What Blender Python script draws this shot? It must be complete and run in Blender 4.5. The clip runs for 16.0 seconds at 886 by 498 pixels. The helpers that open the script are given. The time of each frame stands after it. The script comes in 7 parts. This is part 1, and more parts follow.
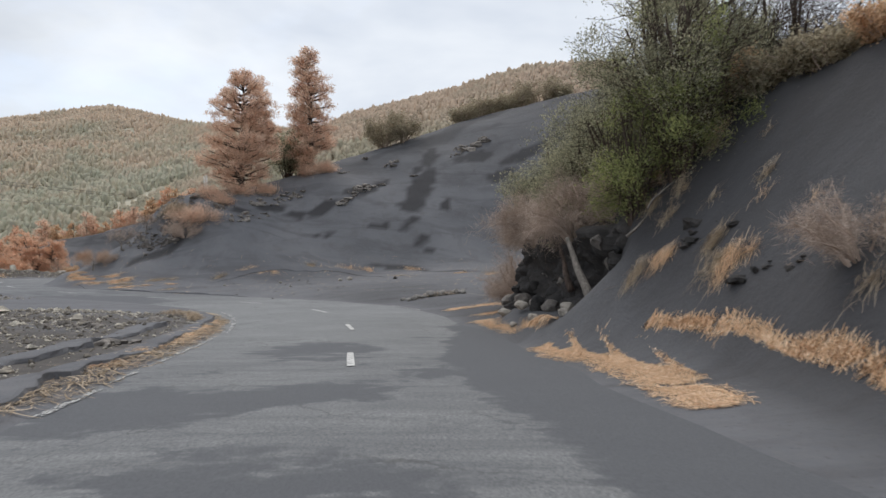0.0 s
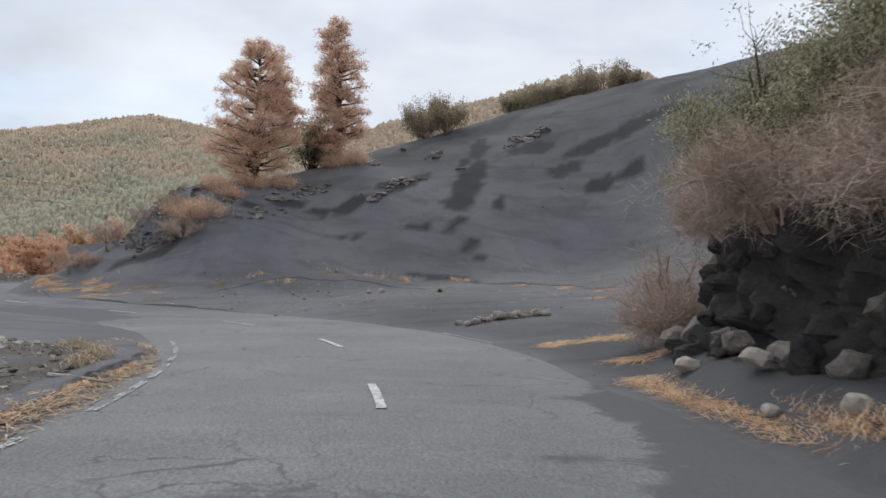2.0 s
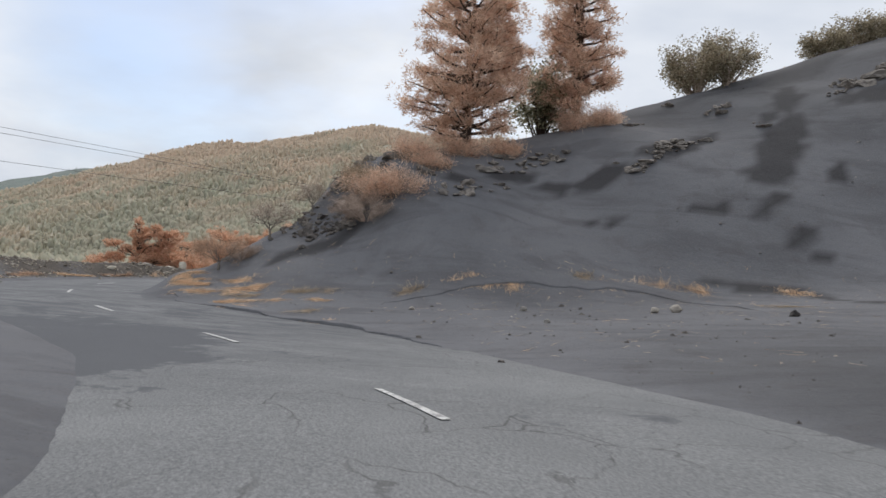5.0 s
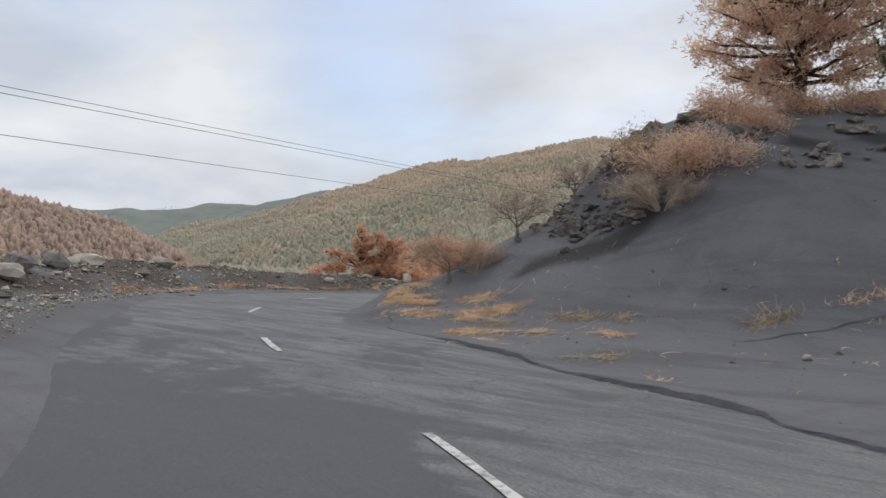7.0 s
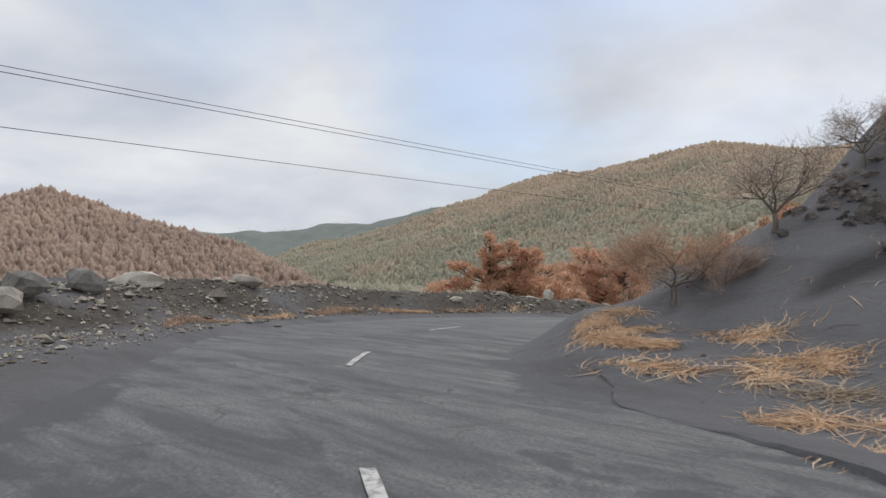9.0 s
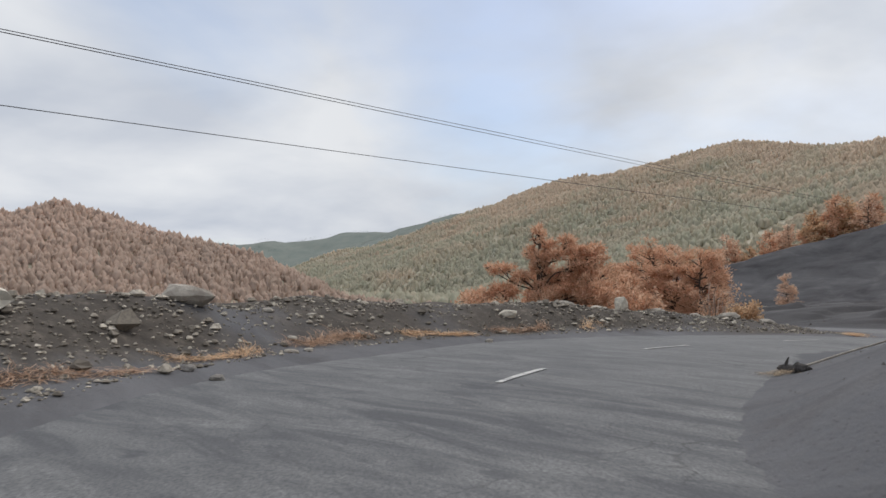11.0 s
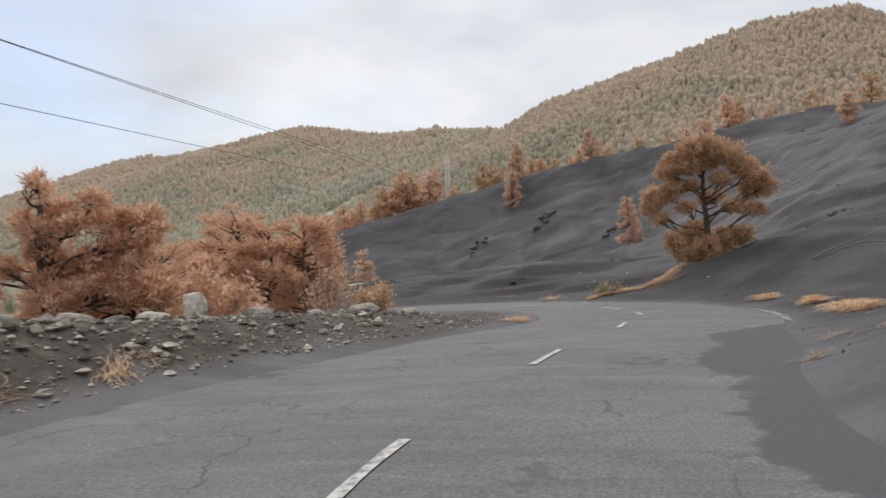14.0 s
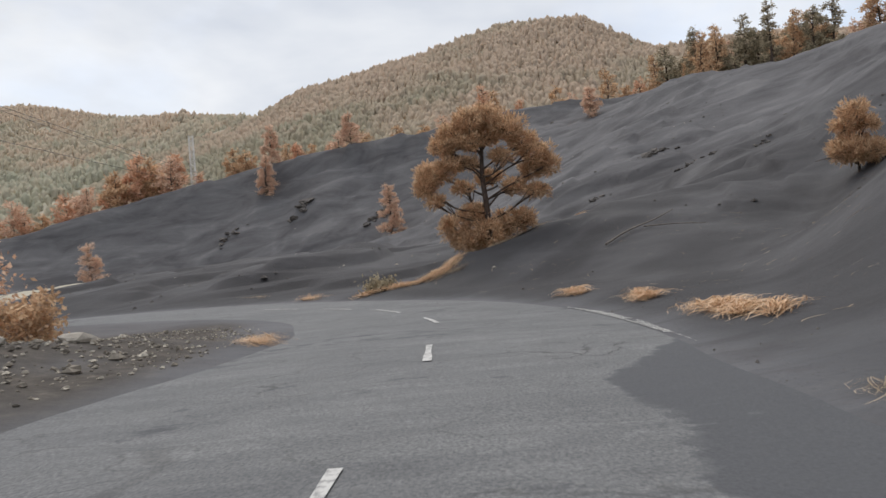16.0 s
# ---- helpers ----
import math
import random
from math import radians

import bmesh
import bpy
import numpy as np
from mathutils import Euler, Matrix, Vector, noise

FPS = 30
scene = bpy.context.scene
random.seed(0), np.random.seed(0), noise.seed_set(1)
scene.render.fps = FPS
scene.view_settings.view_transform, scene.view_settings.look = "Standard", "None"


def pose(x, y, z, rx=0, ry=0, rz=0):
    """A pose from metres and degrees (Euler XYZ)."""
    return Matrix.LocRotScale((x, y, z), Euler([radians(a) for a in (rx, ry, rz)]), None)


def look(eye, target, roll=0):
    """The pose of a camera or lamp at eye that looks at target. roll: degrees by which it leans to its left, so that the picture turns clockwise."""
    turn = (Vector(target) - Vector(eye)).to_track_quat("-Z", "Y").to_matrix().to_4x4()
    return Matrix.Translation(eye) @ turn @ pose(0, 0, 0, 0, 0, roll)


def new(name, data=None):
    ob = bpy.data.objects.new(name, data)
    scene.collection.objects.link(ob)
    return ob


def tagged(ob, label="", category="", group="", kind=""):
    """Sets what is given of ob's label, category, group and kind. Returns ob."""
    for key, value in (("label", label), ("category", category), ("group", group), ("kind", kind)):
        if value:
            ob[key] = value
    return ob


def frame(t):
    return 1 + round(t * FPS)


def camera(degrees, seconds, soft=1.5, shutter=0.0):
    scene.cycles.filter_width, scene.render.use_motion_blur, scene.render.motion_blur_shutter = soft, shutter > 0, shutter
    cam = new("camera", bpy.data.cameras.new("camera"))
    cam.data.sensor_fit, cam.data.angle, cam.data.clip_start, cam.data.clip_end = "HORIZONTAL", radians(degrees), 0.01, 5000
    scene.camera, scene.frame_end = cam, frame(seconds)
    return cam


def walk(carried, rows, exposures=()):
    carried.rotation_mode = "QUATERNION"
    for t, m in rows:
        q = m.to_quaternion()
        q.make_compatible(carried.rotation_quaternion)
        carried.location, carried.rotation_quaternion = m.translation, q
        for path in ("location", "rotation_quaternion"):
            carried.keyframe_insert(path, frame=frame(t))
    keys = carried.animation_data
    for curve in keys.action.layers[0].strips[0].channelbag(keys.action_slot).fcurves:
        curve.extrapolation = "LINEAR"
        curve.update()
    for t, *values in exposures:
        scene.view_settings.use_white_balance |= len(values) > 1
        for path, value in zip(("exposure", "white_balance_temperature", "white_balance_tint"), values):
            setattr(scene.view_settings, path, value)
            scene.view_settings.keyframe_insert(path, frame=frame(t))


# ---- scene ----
cam = camera(62.12, 16.0, soft=1.5, shutter=0.2)

# the drive: seconds, place, then yaw, pitch and roll in degrees
DRIVE = (
    (0.0, 0.00, -0.00, 1.400, -0.02, 1.06, -0.15),
    (0.5, -0.30, 2.69, 1.383, 0.41, 1.00, -0.09),
    (1.0, -0.56, 5.35, 1.337, 0.93, 1.24, 0.01),
    (1.5, -0.91, 7.93, 1.273, 1.76, 1.61, 0.28),
    (2.0, -1.28, 10.52, 1.187, 2.56, 2.07, 0.90),
    (2.5, -1.61, 13.00, 1.180, 3.76, 2.34, 1.30),
    (3.0, -2.08, 15.44, 1.158, 5.50, 2.49, 1.71),
    (3.5, -2.68, 17.87, 1.113, 8.22, 2.39, 1.91),
    (4.0, -3.46, 20.32, 1.073, 12.08, 2.25, 2.06),
    (4.5, -4.45, 22.77, 1.074, 15.66, 2.11, 2.19),
    (5.0, -5.63, 25.19, 1.080, 18.69, 2.04, 2.34),
    (5.5, -7.00, 27.53, 1.042, 22.58, 2.07, 2.64),
    (6.0, -8.48, 29.72, 0.997, 27.57, 2.15, 2.83),
    (6.5, -10.08, 31.72, 0.982, 32.16, 2.35, 2.94),
    (7.0, -11.67, 33.39, 0.987, 35.79, 2.42, 2.79),
    (7.5, -13.33, 35.01, 0.992, 38.06, 2.48, 2.51),
    (8.0, -14.91, 36.39, 0.996, 40.59, 2.57, 2.12),
    (8.5, -16.51, 37.72, 1.023, 43.01, 2.79, 1.84),
    (9.0, -18.11, 39.04, 1.068, 44.47, 3.23, 1.80),
    (9.5, -19.63, 40.31, 1.119, 45.73, 3.37, 1.48),
    (10.0, -21.32, 41.74, 1.149, 46.36, 3.54, 0.96),
    (10.5, -23.12, 43.26, 1.168, 46.52, 3.69, 0.69),
    (11.0, -24.89, 44.84, 1.194, 46.03, 3.74, 0.70),
    (11.5, -26.45, 46.47, 1.245, 44.17, 3.64, 0.31),
    (12.0, -27.81, 48.11, 1.313, 40.57, 3.61, -0.23),
    (12.5, -28.99, 49.84, 1.396, 36.04, 3.74, -0.60),
    (13.0, -30.24, 51.85, 1.422, 30.30, 3.54, -1.42),
    (13.5, -31.14, 53.80, 1.458, 21.65, 2.88, -2.26),
    (14.0, -31.75, 55.67, 1.457, 13.64, 1.74, -3.18),
    (14.5, -32.14, 57.49, 1.450, 7.17, 0.64, -3.83),
    (15.0, -32.36, 59.30, 1.470, 2.84, -0.09, -4.37),
    (15.5, -32.45, 61.12, 1.460, -1.64, -0.12, -4.33),
    (16.0, -32.44, 63.01, 1.453, -4.93, -0.13, -4.32),
)


# the clip's own exposure and white balance: seconds, stops, kelvin, tint
EXPOSURES = ((0.0, 0.10, 6200, 9), (3.0, 0.03, 6130, 9), (5.5, 0.02, 6250, 10), (8.0, -0.14, 6300, 10), (12.5, -0.15, 6300, 10), (13.3, -0.08, 6330, 10), (14.0, 0.03, 6500, 10), (14.5, 0.04, 6650, 10), (15.3, 0.02, 6450, 10), (16.0, 0.02, 6350, 10))


def heading(x, y, z, yaw, pitch, roll):
    return pose(x, y, z, 90 + pitch, 0, yaw) @ pose(0, 0, 0, 0, 0, roll)


walk(cam, [(row[0], heading(*row[1:])) for row in DRIVE], exposures=EXPOSURES)

# ---- world and light ----
world = bpy.data.worlds.new("sky")
scene.world = world
world.use_nodes = True
wt = world.node_tree
wt.nodes.clear()


def wnode(kind, **inputs):
    n = wt.nodes.new(kind)
    for key, value in inputs.items():
        n.inputs[key].default_value = value
    return n


SUN_ELEVATION, SUN_AZIMUTH = 52.0, -8.0
sky = wnode("ShaderNodeTexSky")
sky.sky_type, sky.sun_disc = "NISHITA", False
sky.sun_elevation, sky.sun_rotation = radians(SUN_ELEVATION), radians(SUN_AZIMUTH)
sky.air_density, sky.dust_density, sky.ozone_density = 1.0, 2.0, 1.5
coord = wnode("ShaderNodeTexCoord")
sep = wnode("ShaderNodeSeparateXYZ")
wt.links.new(coord.outputs["Generated"], sep.inputs[0])
# the direction laid onto a cloud deck
lift = wnode("ShaderNodeMath")
lift.operation = "MAXIMUM"
lift.inputs[1].default_value = 0.0
wt.links.new(sep.outputs["Z"], lift.inputs[0])
lift2 = wnode("ShaderNodeMath")
lift2.operation = "ADD"
lift2.inputs[1].default_value = 0.22
wt.links.new(lift.outputs[0], lift2.inputs[0])
deck = wnode("ShaderNodeCombineXYZ")
for axis in "XY":
    div = wnode("ShaderNodeMath")
    div.operation = "DIVIDE"
    wt.links.new(sep.outputs[axis], div.inputs[0])
    wt.links.new(lift2.outputs[0], div.inputs[1])
    wt.links.new(div.outputs[0], deck.inputs[axis])
cover = wnode("ShaderNodeTexNoise", Scale=0.75, Detail=7.0, Roughness=0.52, Distortion=0.35)
wt.links.new(deck.outputs[0], cover.inputs["Vector"])
amount = wnode("ShaderNodeMapRange")
for key, value in ((1, 0.28), (2, 0.50), (3, 0.35), (4, 1.0)):
    amount.inputs[key].default_value = value
gaps = None
for azimuth, elevation, inner, outer in ((46.0, 23.0, 0.9965, 0.967), (33.0, 30.0, 0.9975, 0.965), (62.0, 27.0, 0.997, 0.955), (16.0, 33.0, 0.9985, 0.975)):
    aim = wnode("ShaderNodeVectorMath")
    aim.operation = "DOT_PRODUCT"
    aim.inputs[1].default_value = (-math.sin(radians(azimuth)) * math.cos(radians(elevation)), math.cos(radians(azimuth)) * math.cos(radians(elevation)), math.sin(radians(elevation)))
    wt.links.new(coord.outputs["Generated"], aim.inputs[0])
    fade = wnode("ShaderNodeMapRange")
    for key, value in ((1, outer), (2, inner), (3, 0.0), (4, 0.22)):
        fade.inputs[key].default_value = value
    wt.links.new(aim.outputs["Value"], fade.inputs[0])
    if gaps is None:
        gaps = fade.outputs[0]
    else:
        both = wnode("ShaderNodeMath")
        both.operation = "MAXIMUM"
        wt.links.new(gaps, both.inputs[0])
        wt.links.new(fade.outputs[0], both.inputs[1])
        gaps = both.outputs[0]
thinned = wnode("ShaderNodeMath")
thinned.operation = "SUBTRACT"
wt.links.new(cover.outputs["Fac"], thinned.inputs[0])
wt.links.new(gaps, thinned.inputs[1])
wt.links.new(thinned.outputs[0], amount.inputs[0])
shade = wnode("ShaderNodeTexNoise", Scale=1.3, Detail=5.0, Roughness=0.5, Distortion=0.2)
wt.links.new(deck.outputs[0], shade.inputs["Vector"])
tone = wnode("ShaderNodeValToRGB")
tone.color_ramp.elements[0].position, tone.color_ramp.elements[0].color = 0.36, (6.4, 6.75, 7.4, 1)
tone.color_ramp.elements[1].position, tone.color_ramp.elements[1].color = 0.66, (9.3, 9.35, 9.4, 1)
wt.links.new(shade.outputs["Fac"], tone.inputs[0])
glow_way = wnode("ShaderNodeVectorMath")
glow_way.operation = "DOT_PRODUCT"
glow_way.inputs[1].default_value = (0.09, 0.93, 0.36)
wt.links.new(coord.outputs["Generated"], glow_way.inputs[0])
glow = wnode("ShaderNodeValToRGB")
for stop, (at, value) in zip([*glow.color_ramp.elements, glow.color_ramp.elements.new(0.5), glow.color_ramp.elements.new(0.5)], ((0.45, 0.97), (1.0, 1.10), (0.80, 0.86), (0.95, 1.02))):
    stop.position, stop.color = at, (value, value, value, 1)
wt.links.new(glow_way.outputs["Value"], glow.inputs[0])
lit = wnode("ShaderNodeVectorMath")
lit.operation = "MULTIPLY"
wt.links.new(tone.outputs[0], lit.inputs[0])
wt.links.new(glow.outputs[0], lit.inputs[1])
skies = wnode("ShaderNodeMix")
skies.data_type = "RGBA"
wt.links.new(amount.outputs[0], skies.inputs[0])
clear = wnode("ShaderNodeVectorMath")
clear.operation = "SCALE"
clear.inputs["Scale"].default_value = 1.55
wt.links.new(sky.outputs[0], clear.inputs[0])
wt.links.new(clear.outputs[0], skies.inputs[6])
wt.links.new(lit.outputs[0], skies.inputs[7])
back = wnode("ShaderNodeBackground", Strength=0.1)
wt.links.new(skies.outputs[2], back.inputs["Color"])
wout = wnode("ShaderNodeOutputWorld")
wt.links.new(back.outputs[0], wout.inputs["Surface"])

sun = new("sun", bpy.data.lights.new("sun", "SUN"))
sun.data.energy, sun.data.angle, sun.data.color = 1.5, radians(35), (1.0, 0.93, 0.84)
sun.matrix_world = look(
    (80 * math.sin(radians(SUN_AZIMUTH)), 80 * math.cos(radians(SUN_AZIMUTH)), 80 * math.tan(radians(SUN_ELEVATION))), (0, 0, 0))


# ---- materials ----
def material(name, rough=0.85, metal=0.0):
    m = bpy.data.materials.new(name)
    m.use_nodes = True
    b = m.node_tree.nodes["Principled BSDF"]
    b.inputs["Roughness"].default_value, b.inputs["Metallic"].default_value = rough, metal
    b.inputs["Specular IOR Level"].default_value = 0.25
    return m, m.node_tree, b


def noise_node(nt, scale, detail=6.0, rough=0.55, vector=None, distortion=0.0):
    n = nt.nodes.new("ShaderNodeTexNoise")
    n.inputs["Scale"].default_value, n.inputs["Detail"].default_value = scale, detail
    n.inputs["Roughness"].default_value, n.inputs["Distortion"].default_value = rough, distortion
    if vector is not None:
        nt.links.new(vector, n.inputs["Vector"])
    return n.outputs["Fac"]


def ramp(nt, fac, stops):
    r = nt.nodes.new("ShaderNodeValToRGB")
    e = r.color_ramp.elements
    while len(e) < len(stops):
        e.new(0.5)
    for k, (p, c) in zip(e, stops):
        k.position, k.color = p, (*c, 1) if len(c) == 3 else c
    nt.links.new(fac, r.inputs[0])
    return r.outputs[0]


def mix(nt, fac, a, b, blend="MIX"):
    m = nt.nodes.new("ShaderNodeMix")
    m.data_type, m.blend_type = "RGBA", blend
    for socket, value in ((0, fac), (6, a), (7, b)):
        if isinstance(value, (int, float)):
            m.inputs[socket].default_value = value
        elif isinstance(value, tuple):
            m.inputs[socket].default_value = (*value, 1)
        else:
            nt.links.new(value, m.inputs[socket])
    return m.outputs[2]


def bump(nt, b, height, strength, distance):
    n = nt.nodes.new("ShaderNodeBump")
    n.inputs["Strength"].default_value, n.inputs["Distance"].default_value = strength, distance
    nt.links.new(height, n.inputs["Height"])
    nt.links.new(n.outputs[0], b.inputs["Normal"])


def place(nt):
    return nt.nodes.new("ShaderNodeNewGeometry").outputs["Position"]


def attribute(nt, name):
    a = nt.nodes.new("ShaderNodeAttribute")
    a.attribute_name = name
    return a.outputs["Fac"]


def island(nt):
    return nt.nodes.new("ShaderNodeNewGeometry").outputs["Random Per Island"]


def per_object(nt):
    return nt.nodes.new("ShaderNodeObjectInfo").outputs["Random"]


def stretched(nt, scale, turn=(0, 0, 0)):
    m = nt.nodes.new("ShaderNodeMapping")
    m.inputs["Scale"].default_value = scale
    m.inputs["Rotation"].default_value = [radians(a) for a in turn]
    nt.links.new(place(nt), m.inputs["Vector"])
    return m.outputs[0]


# volcanic ash: grey sand with damp dark patches, cinders and pale dust
ASH, nt, b = material("volcanic_ash", 0.95)
p = place(nt)
grain = noise_node(nt, 9.0, 9.0, 0.7, p)
big = noise_node(nt, 0.14, 5.0, 0.55, p, 0.5)
c = ramp(nt, big, [(0.32, (0.112, 0.113, 0.121)), (0.5, (0.143, 0.144, 0.153)), (0.68, (0.177, 0.177, 0.185))])
c = mix(nt, ramp(nt, grain, [(0.38, (0, 0, 0)), (0.68, (1, 1, 1))]), c, mix(nt, 0.6, c, (0.165, 0.16, 0.16)))
streak = noise_node(nt, 1.0, 5.0, 0.6, stretched(nt, (0.9, 0.9, 0.25)), 0.8)
c = mix(nt, ramp(nt, streak, [(0.52, (0, 0, 0)), (0.70, (0.5, 0.5, 0.5))]), c, (0.105, 0.098, 0.098))
band = noise_node(nt, 1.0, 6.0, 0.62, stretched(nt, (0.16, 0.75, 0.5), (0, 0, 28)), 0.5)
c = mix(nt, ramp(nt, band, [(0.50, (0, 0, 0)), (0.62, (0.55, 0.55, 0.55))]), c, mix(nt, 0.72, c, (0.075, 0.072, 0.075)))
c = mix(nt, ramp(nt, band, [(0.34, (0.5, 0.5, 0.5)), (0.42, (0, 0, 0))]), c, mix(nt, 0.5, c, (0.17, 0.165, 0.165)))
c = mix(nt, attribute(nt, "scoured"), c, ramp(nt, noise_node(nt, 1.0, 7.0, 0.66, stretched(nt, (0.10, 0.26, 0.3), (0, 0, 35)), 0.5), [(0.36, (0.078, 0.075, 0.078)), (0.46, (0.108, 0.104, 0.107)), (0.56, (0.132, 0.128, 0.131)), (0.68, (0.178, 0.172, 0.172))]))
# this mask darkens damp ash and paints in the right slope's shade
c = mix(nt, attribute(nt, "damp_shade"), c, mix(nt, 0.84, c, (0.036, 0.034, 0.035)))
c = mix(nt, attribute(nt, "rubbly"), c, ramp(nt, noise_node(nt, 2.2, 8.0, 0.7, p), [(0.35, (0.055, 0.047, 0.040)), (0.55, (0.094, 0.081, 0.068)), (0.72, (0.185, 0.157, 0.130))]))
fleck = nt.nodes.new("ShaderNodeTexVoronoi")
fleck.inputs["Scale"].default_value = 11.0
nt.links.new(p, fleck.inputs["Vector"])
c = mix(nt, ramp(nt, fleck.outputs["Distance"], [(0.10, (0.55, 0.55, 0.55)), (0.2, (0, 0, 0))]), c, (0.07, 0.062, 0.058))
nt.links.new(c, b.inputs["Base Color"])
bump(nt, b, mix(nt, 0.5, grain, noise_node(nt, 1.3, 8.0, 0.65, p, 0.6)), 0.65, 0.09)

# the forest floor of far slopes, haze painted in to match the crowns
FLOOR, nt, b = material("dry_hazed_forest_floor", 0.95)
p = place(nt)
c = ramp(nt, noise_node(nt, 0.02, 8.0, 0.65, p), [(0.3, (0.42, 0.41, 0.32)), (0.5, (0.47, 0.43, 0.335)), (0.7, (0.53, 0.45, 0.355))])
nt.links.new(mix(nt, ramp(nt, noise_node(nt, 0.25, 6.0, 0.7, p), [(0.4, (0, 0, 0)), (0.65, (0.4, 0.4, 0.4))]), c, (0.38, 0.36, 0.28)), b.inputs["Base Color"])


# floor of the most distant hills, tinted blue-green to paint their haze
HAZY_FLOOR, nt, b = material("haze_blue_forest_floor", 0.95)
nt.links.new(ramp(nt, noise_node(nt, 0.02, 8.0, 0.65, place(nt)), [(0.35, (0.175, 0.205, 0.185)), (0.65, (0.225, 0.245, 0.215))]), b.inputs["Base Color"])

# faded asphalt with dust, patches of blown ash, cracks
ROAD, nt, b = material("faded_asphalt", 0.9)
p = place(nt)
stone = noise_node(nt, 34.0, 5.0, 0.8, p)
c = ramp(nt, noise_node(nt, 0.5, 6.0, 0.6, p), [(0.3, (0.143, 0.148, 0.152)), (0.52, (0.182, 0.187, 0.190)), (0.72, (0.232, 0.236, 0.237))])
c = mix(nt, ramp(nt, stone, [(0.38, (0.0, 0.0, 0.0)), (0.62, (1.0, 1.0, 1.0))]), mix(nt, 0.55, c, (0.07, 0.07, 0.07)), mix(nt, 0.45, c, (0.39, 0.385, 0.37)))
crack = nt.nodes.new("ShaderNodeTexVoronoi")
crack.feature = "DISTANCE_TO_EDGE"
crack.inputs["Scale"].default_value = 0.62
warp = nt.nodes.new("ShaderNodeMix")
warp.data_type = "VECTOR"
warp.inputs[0].default_value = 0.22
nt.links.new(p, warp.inputs[4])
warpn = nt.nodes.new("ShaderNodeTexNoise")
warpn.inputs["Scale"].default_value, warpn.inputs["Detail"].default_value = 0.9, 6.0
nt.links.new(p, warpn.inputs["Vector"])
away = nt.nodes.new("ShaderNodeVectorMath")
away.operation = "MULTIPLY_ADD"
away.inputs[1].default_value = (1.6, 1.6, 0)
nt.links.new(warpn.outputs["Color"], away.inputs[0])
nt.links.new(p, away.inputs[2])
nt.links.new(away.outputs[0], crack.inputs["Vector"])
lines = ramp(nt, crack.outputs["Distance"], [(0.003, (0.75, 0.75, 0.75)), (0.011, (0, 0, 0))])
worn = ramp(nt, noise_node(nt, 0.35, 3.0, 0.5, p), [(0.42, (0, 0, 0)), (0.6, (1, 1, 1))])
c = mix(nt, mix(nt, 1.0, lines, worn, "MULTIPLY"), c, (0.07, 0.066, 0.063))
blown = noise_node(nt, 0.55, 7.0, 0.62, stretched(nt, (0.55, 0.55, 1.0), (0, 0, 30)), 0.6)
dusty = nt.nodes.new("ShaderNodeMath")
dusty.operation = "ADD"
nt.links.new(blown, dusty.inputs[0])
nt.links.new(attribute(nt, "ashy"), dusty.inputs[1])
wisps = nt.nodes.new("ShaderNodeMath")
wisps.operation = "MULTIPLY_ADD"
wisps.inputs[1].default_value, wisps.inputs[2].default_value = 0.34, -0.17
nt.links.new(noise_node(nt, 1.0, 6.0, 0.68, stretched(nt, (0.35, 2.4, 1.0), (0, 0, -38)), 0.5), wisps.inputs[0])
streaky = nt.nodes.new("ShaderNodeMath")
streaky.operation = "ADD"
blotch = nt.nodes.new("ShaderNodeMath")
blotch.operation = "MULTIPLY_ADD"
blotch.inputs[1].default_value, blotch.inputs[2].default_value = 0.46, -0.23
nt.links.new(noise_node(nt, 1.7, 8.0, 0.62, p, 0.8), blotch.inputs[0])
blotched = nt.nodes.new("ShaderNodeMath")
blotched.operation = "ADD"
nt.links.new(dusty.outputs[0], blotched.inputs[0])
nt.links.new(blotch.outputs[0], blotched.inputs[1])
nt.links.new(blotched.outputs[0], streaky.inputs[0])
nt.links.new(wisps.outputs[0], streaky.inputs[1])
grit = ramp(nt, stone, [(0.3, (0.080, 0.082, 0.088)), (0.7, (0.118, 0.119, 0.126))])
filmy = nt.nodes.new("ShaderNodeMath")
filmy.operation = "MULTIPLY"
nt.links.new(attribute(nt, "film"), filmy.inputs[0])
nt.links.new(ramp(nt, noise_node(nt, 1.0, 7.0, 0.7, stretched(nt, (0.5, 2.0, 1.0), (0, 0, -48)), 0.7), [(0.38, (0.15, 0.15, 0.15)), (0.6, (1.8, 1.8, 1.8))]), filmy.inputs[1])
c = mix(nt, filmy.outputs[0], c, grit)
c = mix(nt, ramp(nt, streaky.outputs[0], [(0.56, (0, 0, 0)), (0.585, (0.5, 0.5, 0.5)), (0.64, (0.92, 0.92, 0.92))]), c, grit)
nt.links.new(c, b.inputs["Base Color"])
bump(nt, b, stone, 0.5, 0.01)

PAINT, nt, b = material("worn_white_road_paint", 0.7)
p = place(nt)
nt.links.new(mix(nt, ramp(nt, noise_node(nt, 9.0, 8.0, 0.7, p), [(0.46, (0, 0, 0)), (0.58, (0.9, 0.9, 0.9))]), (0.60, 0.59, 0.56), (0.24, 0.235, 0.23)), b.inputs["Base Color"])


